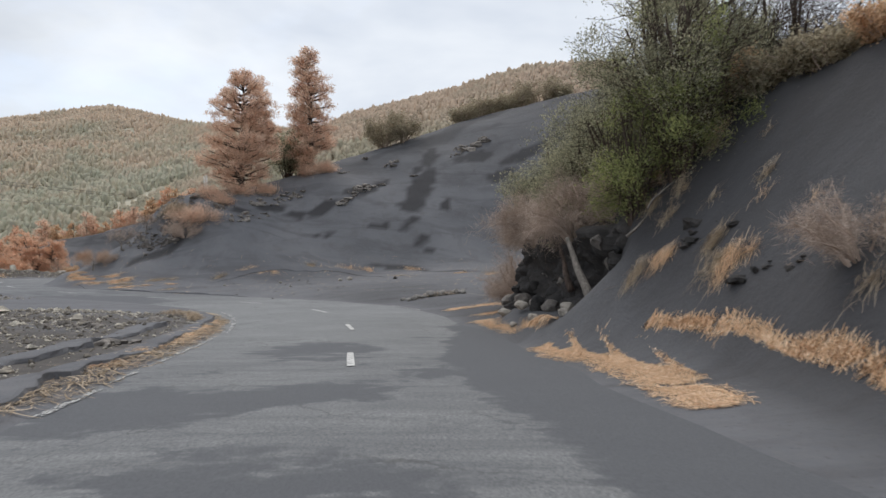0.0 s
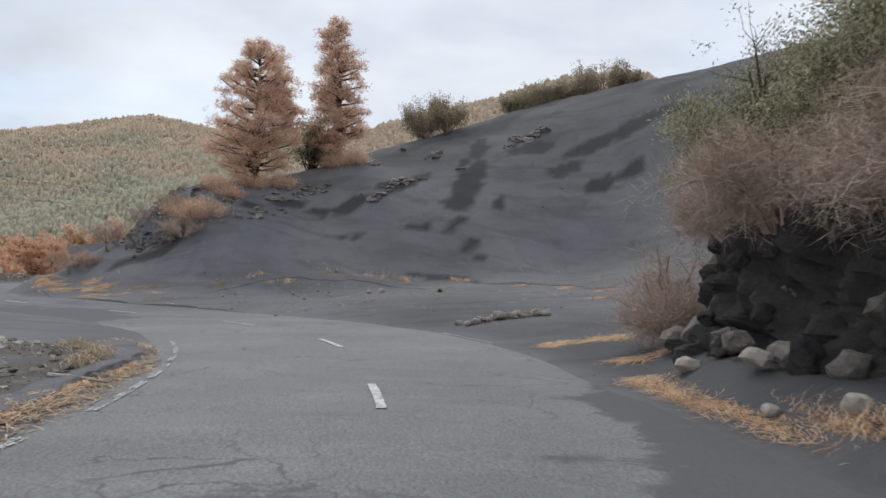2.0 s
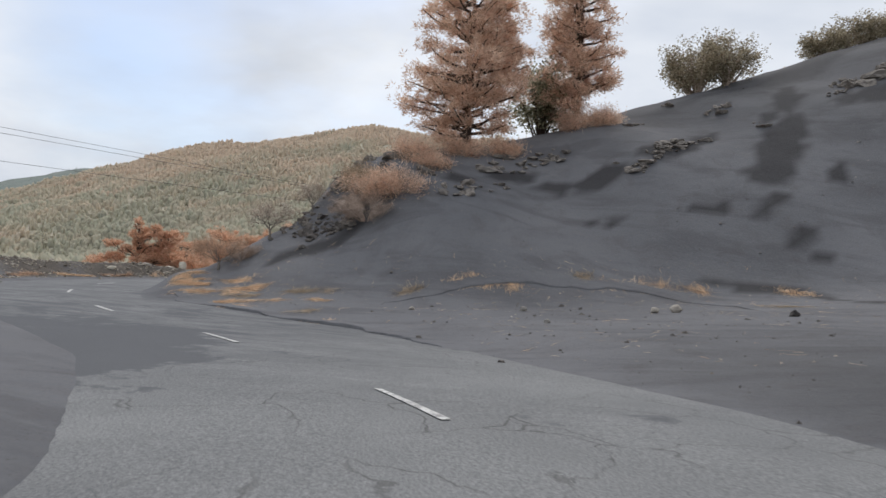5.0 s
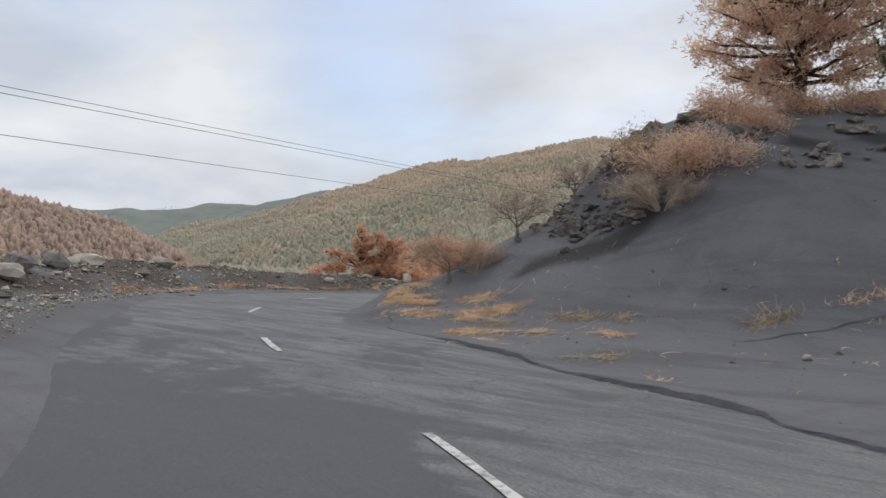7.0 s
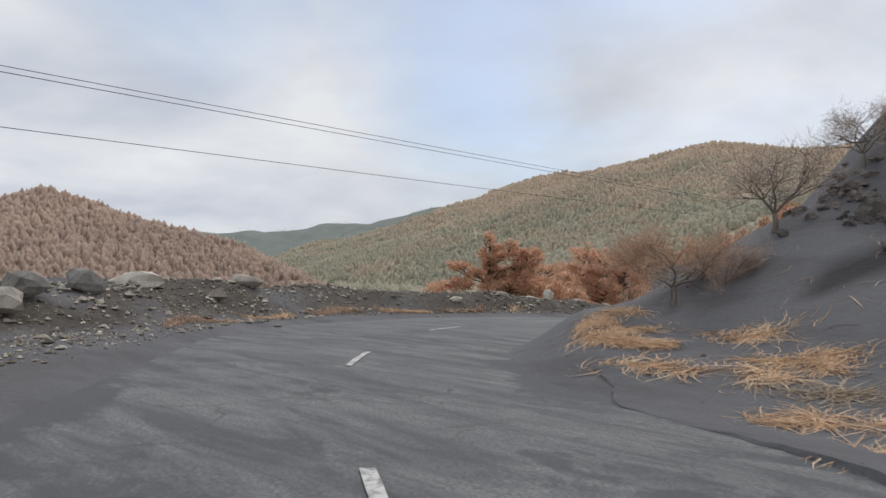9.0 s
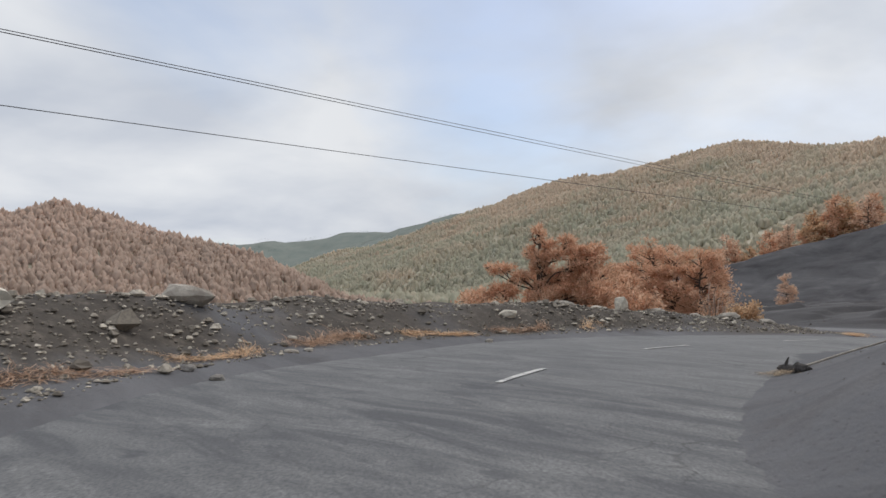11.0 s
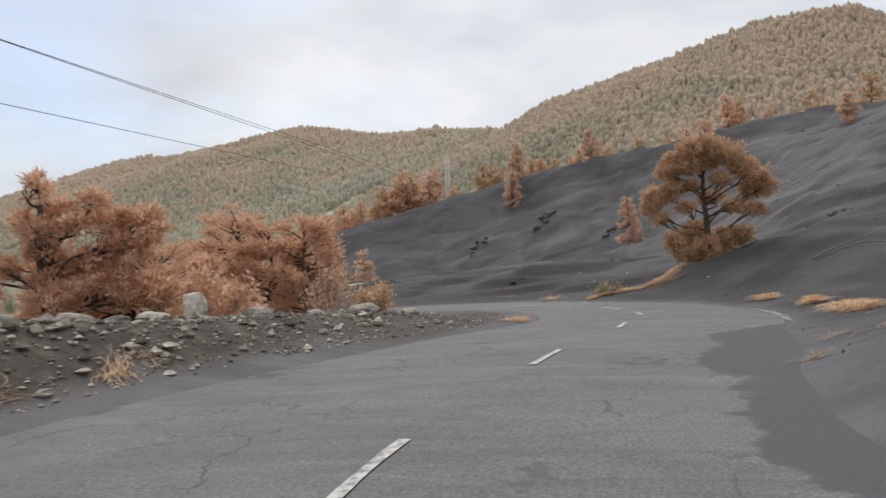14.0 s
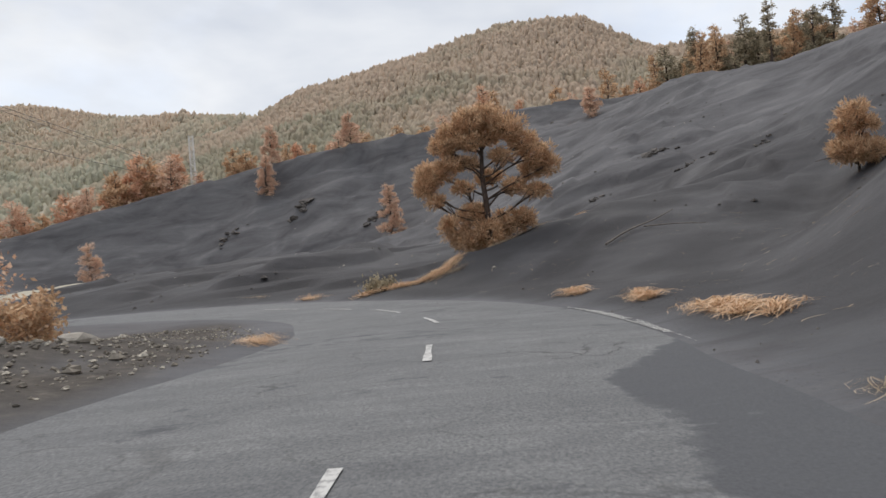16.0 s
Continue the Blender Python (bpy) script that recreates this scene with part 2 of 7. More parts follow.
def plant_material(name, dark, mid, light, rough=0.9, through_light=0.5):
    m, nt, b = material(name, rough)
    c = ramp(nt, island(nt), [(0.1, dark), (0.5, mid), (0.9, light)])
    patch = noise_node(nt, 0.9, 4.0, 0.6, place(nt))
    c = mix(nt, ramp(nt, patch, [(0.35, (0.4, 0.4, 0.4)), (0.6, (0, 0, 0))]), c, dark)
    nt.links.new(c, b.inputs["Base Color"])
    if through_light:
        thin = nt.nodes.new("ShaderNodeBsdfTranslucent")
        nt.links.new(c, thin.inputs["Color"])
        both = nt.nodes.new("ShaderNodeMixShader")
        both.inputs[0].default_value = through_light
        nt.links.new(b.outputs[0], both.inputs[1])
        nt.links.new(thin.outputs[0], both.inputs[2])
        nt.links.new(both.outputs[0], nt.nodes["Material Output"].inputs["Surface"])
    return m


def bark_material(name, dark, light, scale=14.0):
    m, nt, b = material(name, 0.95)
    g = noise_node(nt, scale, 8.0, 0.7, stretched(nt, (1, 1, 0.25)))
    nt.links.new(ramp(nt, g, [(0.35, dark), (0.65, light)]), b.inputs["Base Color"])
    bump(nt, b, g, 0.6, 0.03)
    return m


def rock_material(name, dark, light, dust):
    m, nt, b = material(name, 0.92)
    p = place(nt)
    c = ramp(nt, noise_node(nt, 3.0, 9.0, 0.65, p), [(0.34, dark), (0.62, light)])
    c = mix(nt, ramp(nt, noise_node(nt, 21.0, 6.0, 0.7, p), [(0.46, (0, 0, 0)), (0.66, (0.7, 0.7, 0.7))]), c, dark)
    c = mix(nt, per_object(nt), c, mix(nt, 0.35, c, dust))
    nt.links.new(c, b.inputs["Base Color"])
    bump(nt, b, noise_node(nt, 13.0, 8.0, 0.7, p), 0.6, 0.05)
    return m


DEAD_NEEDLES = plant_material("scorched_pine_needles", (0.56, 0.38, 0.275), (0.85, 0.61, 0.45), (0.94, 0.76, 0.60))
RUST_NEEDLES = plant_material("rust_brown_needles", (0.54, 0.33, 0.215), (0.82, 0.53, 0.36), (0.92, 0.68, 0.50))
OLIVE_NEEDLES = plant_material("half_dead_olive_needles", (0.42, 0.28, 0.17), (0.74, 0.50, 0.315), (0.88, 0.67, 0.45))
GREEN_LEAVES = plant_material("dark_green_leaves", (0.13, 0.13, 0.085), (0.36, 0.345, 0.225), (0.60, 0.56, 0.38))
FRESH_LEAVES = plant_material("fresh_green_leaves", (0.15, 0.17, 0.07), (0.33, 0.36, 0.14), (0.52, 0.52, 0.22))
GREY_LEAVES = plant_material("grey_green_leaves", (0.22, 0.185, 0.125), (0.42, 0.36, 0.25), (0.58, 0.51, 0.37))
DRY_TWIGS = plant_material("bleached_twigs", (0.32, 0.245, 0.195), (0.52, 0.41, 0.33), (0.70, 0.57, 0.475), through_light=0)
STRAW = plant_material("fallen_pine_needles", (0.56, 0.36, 0.21), (0.80, 0.55, 0.34), (0.90, 0.70, 0.50), through_light=0.15)
RED_STRAW = plant_material("reddish_fallen_needles", (0.36, 0.225, 0.145), (0.57, 0.38, 0.26), (0.72, 0.53, 0.39), through_light=0.15)
PALE_STRAW = plant_material("bleached_dry_grass", (0.28, 0.21, 0.14), (0.46, 0.36, 0.25), (0.62, 0.51, 0.38), through_light=0.15)


def forest_material(name, low, high, spots, grain=0.9, brown_from=40.0, brown_to=140.0):
    """Crowns seen from far, haze put into pale colours: soft from tree to tree, green in the hollows, browner towards
    the crests.
    """
    m, nt, b = material(name, 0.95)
    p = place(nt)
    up = nt.nodes.new("ShaderNodeSeparateXYZ")
    nt.links.new(p, up.inputs[0])
    level = nt.nodes.new("ShaderNodeMapRange")
    for key, value in ((1, brown_from), (2, brown_to), (3, -0.14), (4, 0.14)):
        level.inputs[key].default_value = value
    nt.links.new(up.outputs["Z"], level.inputs[0])
    lot = nt.nodes.new("ShaderNodeMath")
    lot.operation = "ADD"
    nt.links.new(level.outputs[0], lot.inputs[0])
    nt.links.new(noise_node(nt, 0.012, 6.0, 0.62, p, 0.4), lot.inputs[1])
    stands = ramp(nt, lot.outputs[0], [(0.36, low), (0.60, high)])
    c = mix(nt, ramp(nt, island(nt), [(0.0, (0, 0, 0)), (1.0, (0.4, 0.4, 0.4))]), stands, spots)
    tufts = noise_node(nt, grain, 5.0, 0.7, p)
    c = mix(nt, ramp(nt, tufts, [(0.38, (0.25, 0.25, 0.25)), (0.56, (0, 0, 0))]), c, mix(nt, 0.5, c, (0.16, 0.14, 0.10)))
    nt.links.new(c, b.inputs["Base Color"])
    bump(nt, b, tufts, 0.35, 0.4 / grain)
    thin = nt.nodes.new("ShaderNodeBsdfTranslucent")
    nt.links.new(c, thin.inputs["Color"])
    both = nt.nodes.new("ShaderNodeMixShader")
    both.inputs[0].default_value = 0.5
    nt.links.new(b.outputs[0], both.inputs[1])
    nt.links.new(thin.outputs[0], both.inputs[2])
    nt.links.new(both.outputs[0], nt.nodes["Material Output"].inputs["Surface"])
    return m


# base colours lifted well above real foliage to carry the haze
FOREST = forest_material("hazed_pine_crowns", (0.54, 0.51, 0.39), (0.72, 0.59, 0.47), (0.63, 0.53, 0.415), 0.8, 30.0, 130.0)
# scorched brown, greyed and lightened to hold the valley's haze
BROWN_FOREST = forest_material("hazed_scorched_pine_crowns", (0.64, 0.505, 0.415), (0.74, 0.58, 0.48), (0.62, 0.50, 0.42), 1.0, 0.0, 40.0)
PALE_FOREST = forest_material("haze_pale_crowns", (0.56, 0.555, 0.44), (0.76, 0.63, 0.50), (0.69, 0.60, 0.48), 0.4, 40.0, 260.0)
# blue-green stands for distance haze, painted into the crowns
HAZE_BLUE_FOREST = forest_material("haze_blue_crowns", (0.25, 0.29, 0.265), (0.27, 0.30, 0.27), (0.28, 0.30, 0.27), 0.3)
BARK = bark_material("dark_pine_bark", (0.035, 0.026, 0.022), (0.13, 0.095, 0.075))
GREY_BARK = bark_material("grey_dead_wood", (0.11, 0.095, 0.08), (0.30, 0.265, 0.23))
LAVA = rock_material("dark_lava_rock", (0.045, 0.04, 0.038), (0.155, 0.138, 0.125), (0.25, 0.225, 0.2))
BLACK_LAVA = rock_material("black_lava_rock", (0.012, 0.012, 0.012), (0.060, 0.055, 0.052), (0.12, 0.108, 0.10))
ROCK = rock_material("pale_volcanic_rock", (0.24, 0.21, 0.18), (0.52, 0.475, 0.41), (0.62, 0.56, 0.47))
OUTCROP, nt, b = material("weathered_brown_rock", 0.93)
c = ramp(nt, noise_node(nt, 4.0, 9.0, 0.68, place(nt)), [(0.34, (0.13, 0.117, 0.105)), (0.5, (0.27, 0.24, 0.21)), (0.68, (0.44, 0.395, 0.345))])
nt.links.new(mix(nt, ramp(nt, per_object(nt), [(0.0, (0, 0, 0)), (1.0, (0.6, 0.6, 0.6))]), c, (0.14, 0.127, 0.115)), b.inputs["Base Color"])
bump(nt, b, noise_node(nt, 11.0, 8.0, 0.7, place(nt)), 0.8, 0.07)
CREAM_ROCK = rock_material("cream_rock", (0.40, 0.36, 0.29), (0.78, 0.72, 0.60), (0.85, 0.80, 0.70))
BOULDER = rock_material("grey_boulder_rock", (0.15, 0.14, 0.13), (0.34, 0.32, 0.29), (0.42, 0.38, 0.33))
CABLE, nt, b = material("black_cable", 0.6)
b.inputs["Base Color"].default_value = (0.05, 0.05, 0.055, 1)
STEEL, nt, b = material("pale_painted_steel", 0.6, 0.0)
nt.links.new(ramp(nt, noise_node(nt, 3.0, 5.0, 0.6, place(nt)), [(0.35, (0.68, 0.68, 0.66)), (0.65, (0.84, 0.83, 0.80))]), b.inputs["Base Color"])


# ---- shape tools ----
def lattice(ix, iy, seed):
    h = (ix * 374761393 + iy * 668265263 + seed * 2147483647) & 0xFFFFFFFF
    h = ((h ^ (h >> 13)) * 1274126177) & 0xFFFFFFFF
    return ((h ^ (h >> 16)) & 0xFFFF) / 65535.0


def waves(x, y, size, seed=0, octaves=4, fall=0.5):
    """Smooth noise from -1 to 1 with the given wave length in metres."""
    x, y = np.asarray(x, float), np.asarray(y, float)
    total, weight, gain = 0.0, 0.0, 1.0
    for o in range(octaves):
        u, v = x / size + 17.3 * o, y / size - 9.1 * o
        iu, iv = np.floor(u).astype(np.int64), np.floor(v).astype(np.int64)
        fu, fv = u - iu, v - iv
        fu, fv = fu * fu * (3 - 2 * fu), fv * fv * (3 - 2 * fv)
        a, bb = lattice(iu, iv, seed + o), lattice(iu + 1, iv, seed + o)
        cc, dd = lattice(iu, iv + 1, seed + o), lattice(iu + 1, iv + 1, seed + o)
        total = total + gain * ((a * (1 - fu) + bb * fu) * (1 - fv) + (cc * (1 - fu) + dd * fu) * fv)
        weight, gain, size = weight + gain, gain * fall, size / 2.03
    return 2 * total / weight - 1


def smooth(a, b, x):
    t = np.clip((x - a) / (b - a), 0, 1)
    return t * t * (3 - 2 * t)


def over(a, b, k):
    """The higher of two heights with a rounded join."""
    h = np.maximum(k - np.abs(a - b), 0) / k
    return np.maximum(a, b) + h * h * k * 0.25


def part(name, verts, faces, mat, parent=None, label="", flat=True):
    """One mesh object from points and faces."""
    me = bpy.data.meshes.new(name)
    me.from_pydata([tuple(v) for v in verts] if not isinstance(verts, np.ndarray) else verts.tolist(), [],
                   faces.tolist() if isinstance(faces, np.ndarray) else faces)
    me.materials.append(mat)
    if not flat:
        me.polygons.foreach_set("use_smooth", [True] * len(me.polygons))
    ob = new(name, me)
    if parent is not None:
        ob.parent = parent
    if label:
        tagged(ob, label)
    return ob


# ---- the road's line: place, height ----
ROAD_LINE = ((3.0, -40.0, 0.5), (0.9, -12.0, 0.15), (-0.2, 2.0, 0.02), (-1.35, 11.5, -0.17), (-2.66, 20.4, -0.33), (-4.9, 27.4, -0.36),
             (-8.6, 32.6, -0.38), (-14.9, 38.1, -0.38), (-21.5, 42.0, -0.25), (-27.0, 46.3, -0.08), (-31.2, 52.4, 0.03),
             (-33.0, 59.3, 0.1), (-32.6, 66.0, 0.1), (-31.8, 73.0, -0.03), (-31.5, 80.5, -0.28), (-33.0, 86.5, -0.36),
             (-36.6, 91.3, -0.42), (-42.5, 95.6, -0.52), (-52.0, 99.5, -0.9), (-70.0, 104.0, -2.4), (-110.0, 112.0, -6.0))


def half_left(s):
    return np.interp(s, (0, 60, 69, 77, 97, 104, 112, 118, 123, 127, 132, 145), (3.4, 3.4, 3.6, 3.45, 3.5, 4.9, 5.4, 5.2, 4.6, 3.9, 3.4, 3.4))


def half_right(s):
    return np.interp(s, (0, 58, 64, 68, 76, 84, 88, 92, 96, 103, 112, 125, 133, 145), (3.45, 3.45, 4.1, 4.4, 4.5, 4.8, 4.5, 4.1, 3.3, 3.45, 3.45, 3.6, 4.2, 3.6))



def spline(points, step):
    pts = np.array(points, float)
    p = np.vstack([2 * pts[0] - pts[1], pts, 2 * pts[-1] - pts[-2]])
    out = []
    for k in range(1, len(p) - 2):
        n = max(2, int(np.linalg.norm(p[k + 1] - p[k]) / step))
        t = np.arange(n)[:, None] / n
        out.append(0.5 * (2 * p[k] + (p[k + 1] - p[k - 1]) * t + (2 * p[k - 1] - 5 * p[k] + 4 * p[k + 1] - p[k + 2]) * t**2
                          + (3 * p[k] - p[k - 1] - 3 * p[k + 1] + p[k + 2]) * t**3))
    return np.vstack(out + [pts[-1:]])


LINE = spline(ROAD_LINE, 0.5)
TANGENT = np.gradient(LINE[:, :2], axis=0)
TANGENT /= np.linalg.norm(TANGENT, axis=1)[:, None]
ALONG = np.r_[0, np.cumsum(np.linalg.norm(np.diff(LINE[:, :2], axis=0), axis=1))]


def road_side(x, y):
    """Signed distance from the road's middle (right is positive), its height there, and the way along it."""
    x, y = np.atleast_1d(np.asarray(x, float)), np.atleast_1d(np.asarray(y, float))
    d, z, s = np.empty(x.shape), np.empty(x.shape), np.empty(x.shape)
    xf, yf, df, zf, sf = x.ravel(), y.ravel(), d.ravel(), z.ravel(), s.ravel()
    for k in range(0, xf.size, 20000):
        xs, ys = xf[k : k + 20000, None], yf[k : k + 20000, None]
        n = ((xs - LINE[::2, 0]) ** 2 + (ys - LINE[::2, 1]) ** 2).argmin(1) * 2
        best = None
        for m in (np.clip(n - 2, 0, len(LINE) - 2), np.clip(n - 1, 0, len(LINE) - 2), np.clip(n, 0, len(LINE) - 2), np.clip(n + 1, 0, len(LINE) - 2)):
            a, e = LINE[m], LINE[m + 1] - LINE[m]
            t = np.clip(((xs[:, 0] - a[:, 0]) * e[:, 0] + (ys[:, 0] - a[:, 1]) * e[:, 1]) / (e[:, 0] ** 2 + e[:, 1] ** 2), 0, 1)
            ox, oy = xs[:, 0] - a[:, 0] - t * e[:, 0], ys[:, 0] - a[:, 1] - t * e[:, 1]
            dist = np.hypot(ox, oy)
            sign = np.where(ox * e[:, 1] - oy * e[:, 0] >= 0, 1.0, -1.0)
            row = np.stack([dist, sign, a[:, 2] + t * e[:, 2], ALONG[m] + t * (ALONG[m + 1] - ALONG[m])])
            best = row if best is None else np.where(row[0] < best[0], row, best)
        df[k : k + 20000], zf[k : k + 20000], sf[k : k + 20000] = best[0] * best[1], best[2], best[3]
    return d, z, s


# ---- ridges: x, y, crest height, slope on its left, slope on its right, swell of the right face ----
RIDGE_NOSE = ((-25.5, 52.0, 0.9, 0.5, 0.4, 0), (-23.2, 55.0, 3.0, 0.6, 0.5, 0), (-21.0, 57.8, 6.5, 0.62, 0.6, 0), (-19.2, 58.8, 7.2, 0.55, 0.58, 0),
              (-16.5, 61.0, 7.6, 0.52, 0.6, 0), (-12.0, 66.0, 9.8, 0.58, 0.45, 0.8), (-5.8, 72.2, 12.7, 0.62, 0.45, 1), (2.0, 77.5, 16.3, 0.6, 0.45, 1),
              (13.9, 80.5, 19.7, 0.5, 0.45, 1), (29.8, 83.0, 23.9, 0.45, 0.4, 0.8), (60.0, 85.0, 33.0, 0.4, 0.4, 0.5))
RIDGE_BANK = ((18.0, -40.0, 8.0, 1.0, 0.1), (11.0, 0.0, 6.4, 1.05, 0.1), (8.0, 13.2, 5.4, 1.1, 0.1), (6.5, 16.4, 5.1, 1.15, 0.1),
              (5.5, 20.5, 3.9, 1.15, 0.2), (5.2, 23.0, 2.6, 1.0, 0.4), (6.0, 25.0, 0.9, 0.6, 0.5))
RIDGE_EAST = ((60.0, 85.0, 30.0, 0.4, 0.3), (36.0, 112.0, 23.5, 0.46, 0.3), (24.5, 139.0, 21.8, 0.46, 0.3), (16.0, 147.0, 20.4, 0.46, 0.3), (15.0, 184.0, 24.9, 0.4, 0.3))
RIDGE_KNOLL = ((-31.0, 94.0, -0.1, 0.4, 0.3), (-28.2, 95.8, 1.3, 0.42, 0.2), (-24.0, 97.5, 2.4, 0.3, 0.13), (-17.0, 101.0, 3.4, 0.25, 0.2), (-6.0, 107.0, 5.0, 0.22, 0.2))
RIDGE_BACK = ((-120.0, 190.0, 3.0, 0.2, 0.5), (-87.8, 191.6, 9.6, 0.2, 0.7), (-67.7, 193.3, 14.0, 0.2, 0.85), (-49.9, 191.8, 18.1, 0.2, 0.9),
              (-36.0, 188.0, 19.4, 0.2, 0.8), (-23.8, 184.7, 19.5, 0.2, 0.7), (-7.1, 185.4, 23.6, 0.2, 0.45), (15.0, 184.0, 24.9, 0.2, 0.4), (60.0, 170.0, 32.0, 0.2, 0.3))
HILL_NEAR = ((-151, 731, 125.0, 0.3, 0.36), (-116, 696, 120.9, 0.3, 0.36), (-67, 680, 145.7, 0.3, 0.38), (4, 660, 159.0, 0.3, 0.38), (51, 655, 170.7, 0.3, 0.40), (78, 651, 176.4, 0.3, 0.42), (102, 636, 174.8, 0.3, 0.42), (140, 625, 172.6, 0.3, 0.42), (161, 613, 156.9, 0.3, 0.40), (185, 599, 141.0, 0.3, 0.38), (270, 545, 133.0, 0.3, 0.40))
HILL_WIDE = ((-1303.0, 1439.0, 212.0, 0.3, 0.3), (-1195.0, 1467.0, 265.0, 0.3, 0.32), (-1088.0, 1487.0, 290.0, 0.3, 0.33), (-892.0, 1497.0, 300.0, 0.3, 0.33),
             (-629.0, 1409.0, 300.0, 0.3, 0.33), (-539.0, 1254.0, 268.0, 0.3, 0.32), (-348.0, 1111.0, 214.0, 0.3, 0.3), (-210.0, 960.0, 182.0, 0.3, 0.28),
             (-138.0, 735.0, 122.0, 0.3, 0.3))
HILL_WEST = ((-420.0, 90.0, 34.0, 0.25, 0.3), (-338.0, 120.0, 32.5, 0.25, 0.3), (-334.0, 135.0, 38.0, 0.25, 0.3), (-329.0, 148.0, 35.0, 0.25, 0.3),
             (-317.0, 153.0, 29.5, 0.25, 0.28), (-280.0, 185.0, 19.5, 0.25, 0.25), (-244.0, 205.0, 2.0, 0.25, 0.2))
HILL_FAR = ((-3400.0, 1500.0, 260.0, 0.3, 0.3), (-2641.0, 1495.0, 200.0, 0.3, 0.3), (-2610.0, 1550.0, 221.0, 0.3, 0.3), (-2565.0, 1624.0, 212.0, 0.3, 0.3),
            (-2401.0, 1861.0, 266.0, 0.3, 0.3), (-2253.0, 1887.0, 251.0, 0.3, 0.3), (-1849.0, 1885.0, 298.0, 0.3, 0.3), (-1200.0, 1700.0, 240.0, 0.3, 0.3))


def ridge(x, y, rows, round_off=1.0):
    """The height of a ridge: its crest, less the slope of either side, by the nearest stretch of it."""
    found, away = [], []
    for a, e in zip(rows[:-1], rows[1:]):
        dx, dy = e[0] - a[0], e[1] - a[1]
        t = np.clip(((x - a[0]) * dx + (y - a[1]) * dy) / (dx * dx + dy * dy), 0, 1)
        ox, oy = x - a[0] - t * dx, y - a[1] - t * dy
        d = np.hypot(ox, oy)
        dist = np.sqrt(d * d + round_off**2) - round_off
        side = smooth(-0.4, 0.4, (ox * dy - oy * dx) / np.hypot(dx, dy) / (d + 0.5))
        left, right = a[3] + t * (e[3] - a[3]), a[4] + t * (e[4] - a[4])
        if len(a) > 5:
            swell = a[5] + t * (e[5] - a[5])
            right = right * (1 - swell + swell * (0.45 + dist / 28))
        found.append(a[2] + t * (e[2] - a[2]) - dist * (left * (1 - side) + right * side))
        away.append(d)
    least = np.minimum.reduce(away)
    weights = [np.exp(-(d - least) / (0.3 + 0.12 * least)) for d in away]
    return sum(w * h for w, h in zip(weights, found)) / sum(weights)


def crest_gap(x, y, rows):
    """How far it is to a crest, and whether the place lies on its right."""
    best, side = None, None
    for a, e in zip(rows[:-1], rows[1:]):
        dx, dy = e[0] - a[0], e[1] - a[1]
        t = np.clip(((x - a[0]) * dx + (y - a[1]) * dy) / (dx * dx + dy * dy), 0, 1)
        ox, oy = x - a[0] - t * dx, y - a[1] - t * dy
        d = np.hypot(ox, oy)
        s = (ox * dy - oy * dx >= 0) * 1.0
        best, side = (d, s) if best is None else (np.minimum(best, d), np.where(d < best, s, side))
    return best, side


# damp, freshly slid ash on the spur's face, and a dark band under its nose: place, half length, half width, turn
DAMP = ((-11.5, 58.1, 0.9, 0.5, 20), (-9.7, 58.9, 1.3, 0.55, 30), (-5.2, 62.4, 0.9, 0.5, 60), (-2.9, 59.5, 0.9, 0.6, 10), (-4.9, 57.5, 0.8, 0.3, 20), (-2.5, 57.9, 0.9, 0.5, 60),
        (-8.8, 56.3, 0.9, 0.25, 10), (-2.4, 64.7, 0.7, 0.5, 80), (-1.0, 66.9, 2.4, 0.7, 80), (-1.7, 62.5, 2.8, 0.9, 70), (-2.5, 60.0, 1.4, 0.8, 60), (0.4, 60.0, 0.7, 0.35, 70),
        (-1.6, 56.5, 0.5, 0.3, 60), (-1.2, 55.4, 0.8, 0.2, 0), (5.1, 63.6, 1.6, 0.7, 30), (8.0, 62.4, 1.9, 0.5, 20), (9.9, 62.6, 0.8, 0.5, 60), (7.3, 65.7, 2.6, 0.6, 15),
        (-13.4, 58.4, 1.3, 0.5, 40), (-15.6, 56.6, 0.9, 0.5, 50), (12.0, 67.0, 3.5, 0.7, 25), (3.0, 66.3, 2.0, 1.0, 10), (0.6, 51.3, 3.0, 0.45, -38), (3.3, 48.2, 1.6, 0.4, -62), (-3.2, 53.4, 2.4, 0.35, -6), (4.6, 45.0, 1.5, 0.4, -70), (-20.0, 53.2, 2.6, 0.5, 38), (-6.6, 61.2, 1.5, 0.8, 30))


def slides(x, y):
    out = np.zeros(np.shape(x))
    wx, wy = x + 0.55 * waves(x, y, 1.1, 44, 3), y + 0.55 * waves(x, y, 1.1, 45, 3)
    for px, py, a, b, turn in DAMP:
        c, q = math.cos(radians(turn)), math.sin(radians(turn))
        u, v = (wx - px) * c + (wy - py) * q, -(wx - px) * q + (wy - py) * c
        out = np.maximum(out, smooth(1.15, 0.8, np.hypot(u / a, v / b)))
    return out


def berm(s):
    """The height of the rubble bank on the road's left, along the way."""
    knots = np.array(((0, 0.2), (45, 0.26), (64, 0.26), (72, 0.06), (88, 0.10), (94, 0.6), (100, 0.95), (107, 0.92), (112, 0.80), (116, 0.80), (120, 0.60), (125, 0.48), (130, 0.32), (135, 0.16), (141, 0.03), (400, 0.0)))
    return np.interp(s, knots[:, 0], knots[:, 1])


